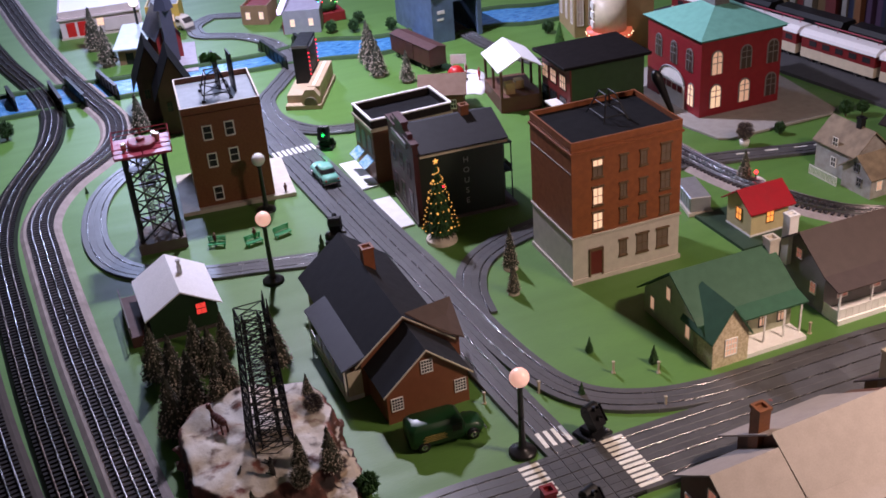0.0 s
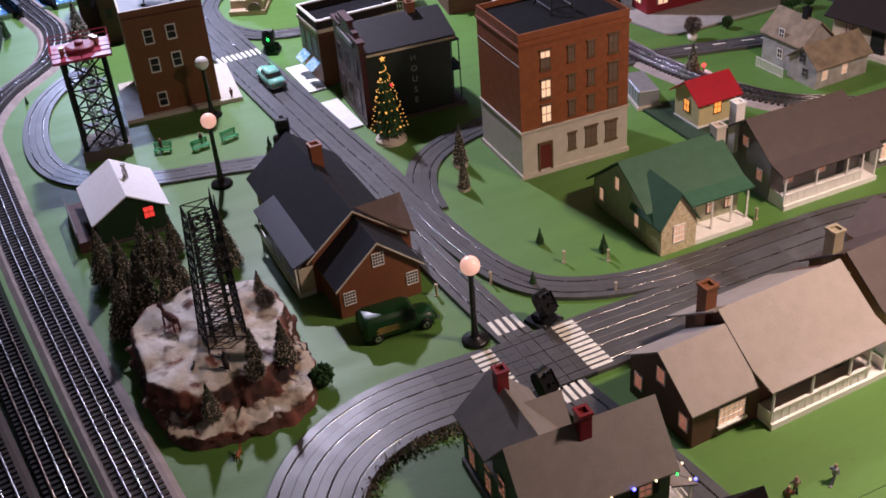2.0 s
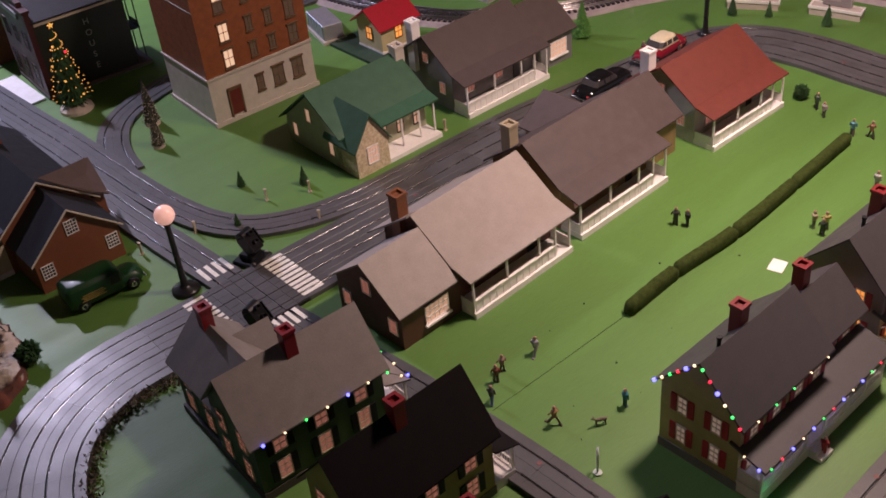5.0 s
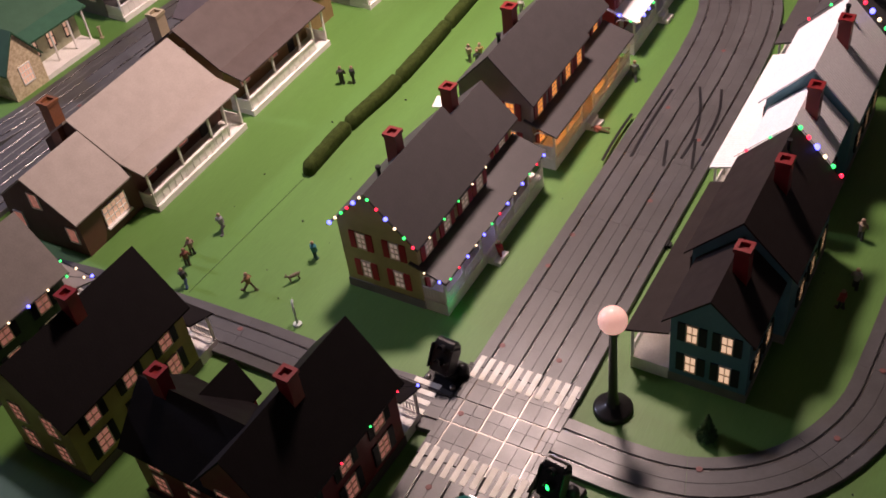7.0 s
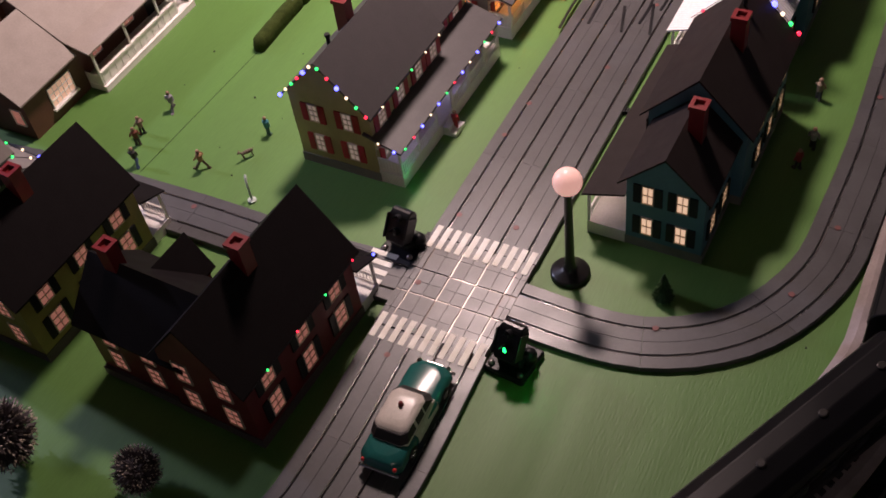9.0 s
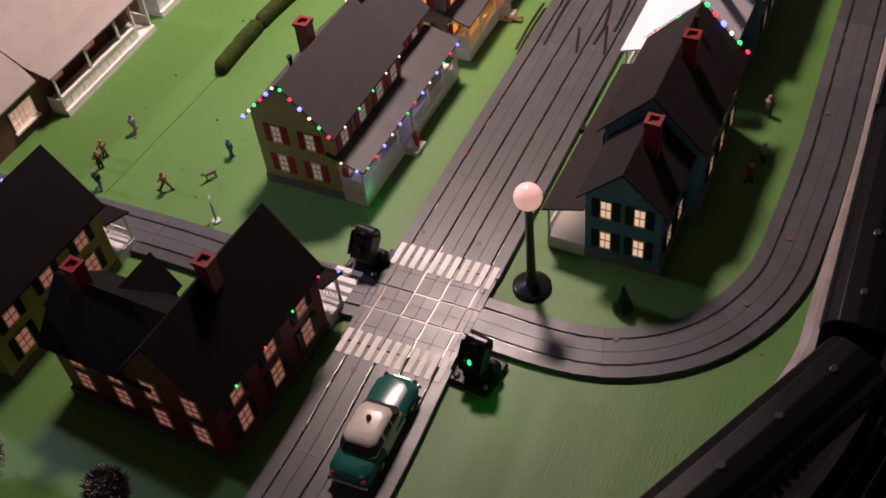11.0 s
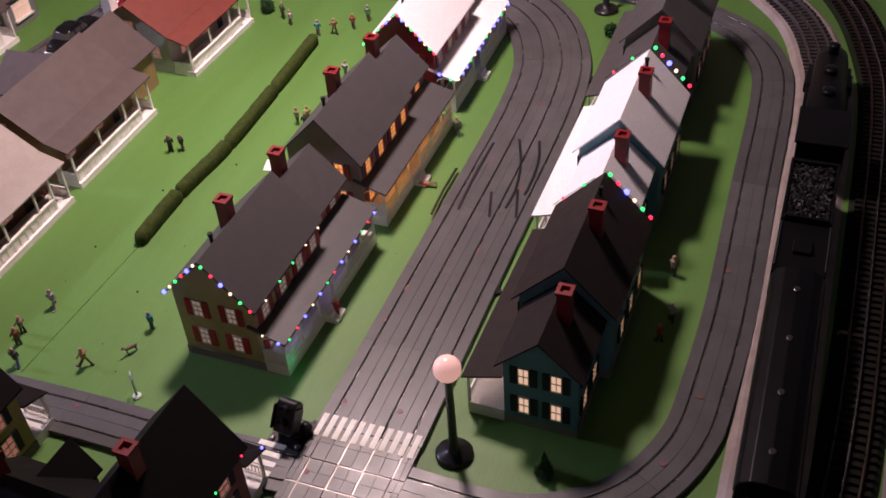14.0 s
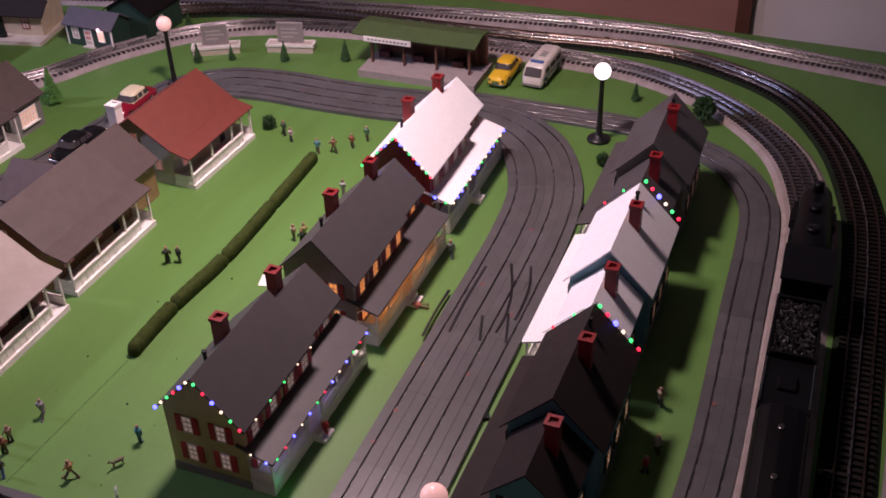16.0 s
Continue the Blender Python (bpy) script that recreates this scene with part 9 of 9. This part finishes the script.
solid("snow_patch", bm, ROOF_WHITE, "uneven patch of white cotton snow", "snow", m=pose(1.06, 2.375, 0) @ Matrix.Diagonal((0.8, 1.1, 1, 1)), smooth=True)
bm = bmesh.new()
ball(bm, (0, 0, 0.022), 0.022, 14, 10)
solid("red_sack", bm, RED_BRIGHT, "round red sack on the snow", "sack", m=pose(1.04, 2.375, 0.006), smooth=True)
for x, y in ((1.092, 2.35), (1.1, 2.37), (1.082, 2.41)):
    figurine(x, y, 0.008, 0, 0.03, (0.4, 0.02, 0.02), (0.35, 0.02, 0.02), 0.1)
th = thing("notice_board", pose(1.062, 2.41, 0.005, 0, 0, -25), "small white notice board on two legs", "sign")
part("board", boxes((-0.02, 0.02, -0.001, 0.001, 0.035, 0.06)), WHITE, th)
for x in (-0.016, 0.016):
    part("leg", boxes((x - 0.001, x + 0.001, -0.001, 0.001, 0, 0.035)), WHITE, th)

# pavilion, red-fronted shop, tan block, theatre
th = thing("freight_pavilion", pose(1.05, 2.135, 0, 0, 0, -10) @ Matrix.Diagonal((0.92, 0.95, 1.22, 1)), "open wooden pavilion with white gable roof", "pavilion")
part("floor", boxes((0, 0.11, 0, 0.16, 0, 0.03)), BROWN_DK, th, "dark wooden floor")
for x in (0.004, 0.106):
    for y in (0.004, 0.08, 0.156):
        part("post", boxes((x - 0.003, x + 0.003, y - 0.003, y + 0.003, 0.03, 0.085)), BROWN_DK, th)
gable_roof(th, 0, 0.11, 0, 0.15, 0.085, 0.108, ROOF_WHITE, "y", over=0.006)
part("crate", boxes((0.02, 0.045, 0.02, 0.045, 0.03, 0.052)), mat("pale_crate_wood", (0.4, 0.28, 0.14), 0.7), th, "pale wooden crate", bevel=0.0008)
part("crate", boxes((0.055, 0.078, 0.05, 0.075, 0.03, 0.047)), mat("pale_crate_wood", (0.4, 0.28, 0.14), 0.7), th, "pale wooden crate", bevel=0.0008)
th = thing("red_shop", pose(1.155, 1.985, 0, 0, 0, -3) @ Matrix.Diagonal((1.22, 1.1, 1.04, 1)), "dark green shop with red front and wide black roof", "building")
part("wall", boxes((0, 0.15, 0, 0.13, 0, 0.13)), mat("moss_green_wall", (0.025, 0.06, 0.02), 0.6), th)
part("red_front", boxes((-0.004, 0, -0.002, 0.132, 0, 0.13)), mat("shop_red", (0.13, 0.015, 0.015), 0.5), th, "dark red shop front")
for y in (0.03, 0.075, 0.115):
    window(th, on_wall(-0.004, y, 0.09, WEST), 0.028, 0.03, BLACK, LIT_DIM, 3, 2)
    window(th, on_wall(-0.004, y, 0.035, WEST), 0.03, 0.04, BLACK, DARK_GLASS, 3, 2)
bm = bmesh.new()
prism(bm, [(-0.02, -0.012, 0.13), (0.16, -0.012, 0.13), (0.16, -0.012, 0.137), (-0.02, -0.012, 0.137)], (0, 0.155, 0))
part("roof", bm, ROOF_BLACK, th, "wide flat black roof", bevel=0.001)
part("counter", boxes((-0.03, -0.006, 0.0, 0.06, 0.04, 0.043)), WHITE, th, "white counter board")
th = plain_building(pose(1.46, 2.52, 0, 0, 0, -14), 0.13, 0.17, 0.15, mat("tan_stucco", (0.36, 0.25, 0.12), 0.6), ROOF_GREY, "tan_block", "tan block with tall white windows", 4, 1, MILK, win=(0.016, 0.075))
th = thing("theatre", pose(1.475, 2.36, 0, 0, 0, -14), "cream theatre with lit red marquee", "building")
part("wall", boxes((0, 0.12, 0, 0.12, 0, 0.16)), mat("tan_stucco", (0.36, 0.25, 0.12), 0.6), th)
bm = bmesh.new()
lathe(bm, 0.0, 0.0, [(0.045, 0.06), (0.045, 0.15)], 24)
part("round_front", bm, CREAM, th, "rounded cream corner", smooth=True)
bm = bmesh.new()
lathe(bm, 0.0, 0.0, [(0.06, 0.052), (0.06, 0.066)], 24)
part("marquee", bm, mat("marquee_red", (0.5, 0.06, 0.04), 0.4, glow=(1.0, 0.2, 0.1), power=0.5, bump=0), th, "red lit marquee", smooth=True)
for k in range(12):
    a_ = math.pi * (0.9 + 1.0 * k / 11)
    bm = bmesh.new()
    ball(bm, (0.0605 * math.cos(a_), 0.0605 * math.sin(a_), 0.059), 0.002, 7, 5)
    part("bulb", bm, BULBS["white"], th)
for z in (0.085, 0.11, 0.135):
    part("poster", boxes((-0.048, -0.044, -0.014, 0.012, z - 0.009, z + 0.008)), WHITE, th, "white sign panel")

# red and cream passenger cars with snowy roofs, on the far side
for k in range(4):
    th = thing("passenger_car", pose(1.803 + 0.0315 * k, 2.397 - 0.237 * k, 0, 0, 0, -82), "red and cream toy passenger car with snowy roof", "train car", "red train")
    part("body", boxes((-0.11, 0.11, -0.026, 0.026, 0.04, 0.07)), RED_WALL, th, "deep red upper body")
    part("skirt", boxes((-0.11, 0.11, -0.0265, 0.0265, 0.018, 0.042)), CREAM, th, "cream lower body")
    bm = bmesh.new()
    prism(bm, [(-0.114, -0.03, 0.07), (-0.114, -0.028, 0.078), (-0.114, -0.016, 0.086), (-0.114, 0.016, 0.086), (-0.114, 0.028, 0.078), (-0.114, 0.03, 0.07)], (0.228, 0, 0))
    part("snowy_roof", bm, ROOF_WHITE, th, "snow-covered roof")
    bm = bmesh.new()
    strut(bm, (-0.1, 0.006, 0.096), (0.1, 0.006, 0.096), 0.0018)
    for x in (-0.09, -0.03, 0.03, 0.09):
        strut(bm, (x, 0.006, 0.085), (x, 0.006, 0.096), 0.0012)
    part("roof_rail", bm, CRIMSON, th, "crimson rail along the roof")
    for x in (-0.085, -0.045, -0.005, 0.035, 0.075):
        part("window", boxes((x, x + 0.022, -0.0268, -0.026, 0.05, 0.063)), DARK_GLASS, th, "dark carriage window")
    wheels(th, (-0.08, -0.055, 0.055, 0.08), 0.018, 0.0095)
for k in range(4):
    th = thing("hopper_car", pose(1.893 + 0.0315 * k, 2.34 - 0.237 * k, 0, 0, 0, -82), "black toy hopper car behind the red train", "train car", "black train")
    part("body", boxes((-0.105, 0.105, -0.027, 0.027, 0.022, 0.082)), BLACK, th, bevel=0.001)
    bm = bmesh.new()
    prism(bm, [(-0.108, -0.029, 0.082), (-0.108, -0.02, 0.092), (-0.108, 0.02, 0.092), (-0.108, 0.029, 0.082)], (0.216, 0, 0))
    part("roof", bm, BLACK, th, "curved black roof")
    wheels(th, (-0.08, -0.055, 0.055, 0.08), 0.018, 0.0095)
solid("dark_trackway", boxes((-0.6, 0.42, -0.115, 0.14, 0, 0.008)), mat("dark_grey_roadbed", (0.05, 0.05, 0.055), 0.8), "dark raised trackway under the red train", "track", kind="structure", m=pose(1.855, 2.0, 0, 0, 0, -82))
WOOD = mat("brown_shelf_wood", (0.16, 0.07, 0.03), 0.5, scale=6, stretch=(8, 1, 1))
th = thing("bookshelf", pose(2.04, 1.45, 0), "brown wooden bookshelf packed with books", "bookshelf")
part("back_panel", boxes((0.16, 0.17, 0, 1.9, -0.2, 1.2)), WOOD, th)
for z in (-0.02, 0.26, 0.54, 0.82):
    part("shelf", boxes((0, 0.16, 0, 1.9, z, z + 0.018)), WOOD, th, "wooden shelf board")
for y in (0.0, 0.62, 1.26, 1.88):
    part("upright", boxes((0, 0.16, y, y + 0.02, -0.2, 1.2)), WOOD, th, "wooden upright")
rnd = random.Random(11)
# book colours cut to 0.4 to stand for the dim light there
BOOKS = [mat("book_%s" % n, tuple(v * 0.4 for v in c), 0.6) for n, c in (("navy", (0.03, 0.04, 0.1)), ("red", (0.25, 0.03, 0.03)), ("white", (0.5, 0.48, 0.44)), ("tan", (0.3, 0.2, 0.1)), ("black", (0.02, 0.02, 0.02)), ("green", (0.04, 0.1, 0.06)), ("violet", (0.14, 0.08, 0.18)))]
for z in (-0.002, 0.278):
    y = 0.03
    while y < 1.84:
        w_ = rnd.uniform(0.016, 0.042)
        h_ = rnd.uniform(0.17, 0.24)
        if rnd.random() < 0.94:
            bm = boxes((0.012 + rnd.uniform(0, 0.02), 0.15, y, y + w_ - 0.001, z, z + h_))
            solid("book", bm, BOOKS[rnd.randrange(7)], "upright hardback book on the wooden shelf", "book", "books", m=pose(2.04, 1.45, 0))
        y += w_
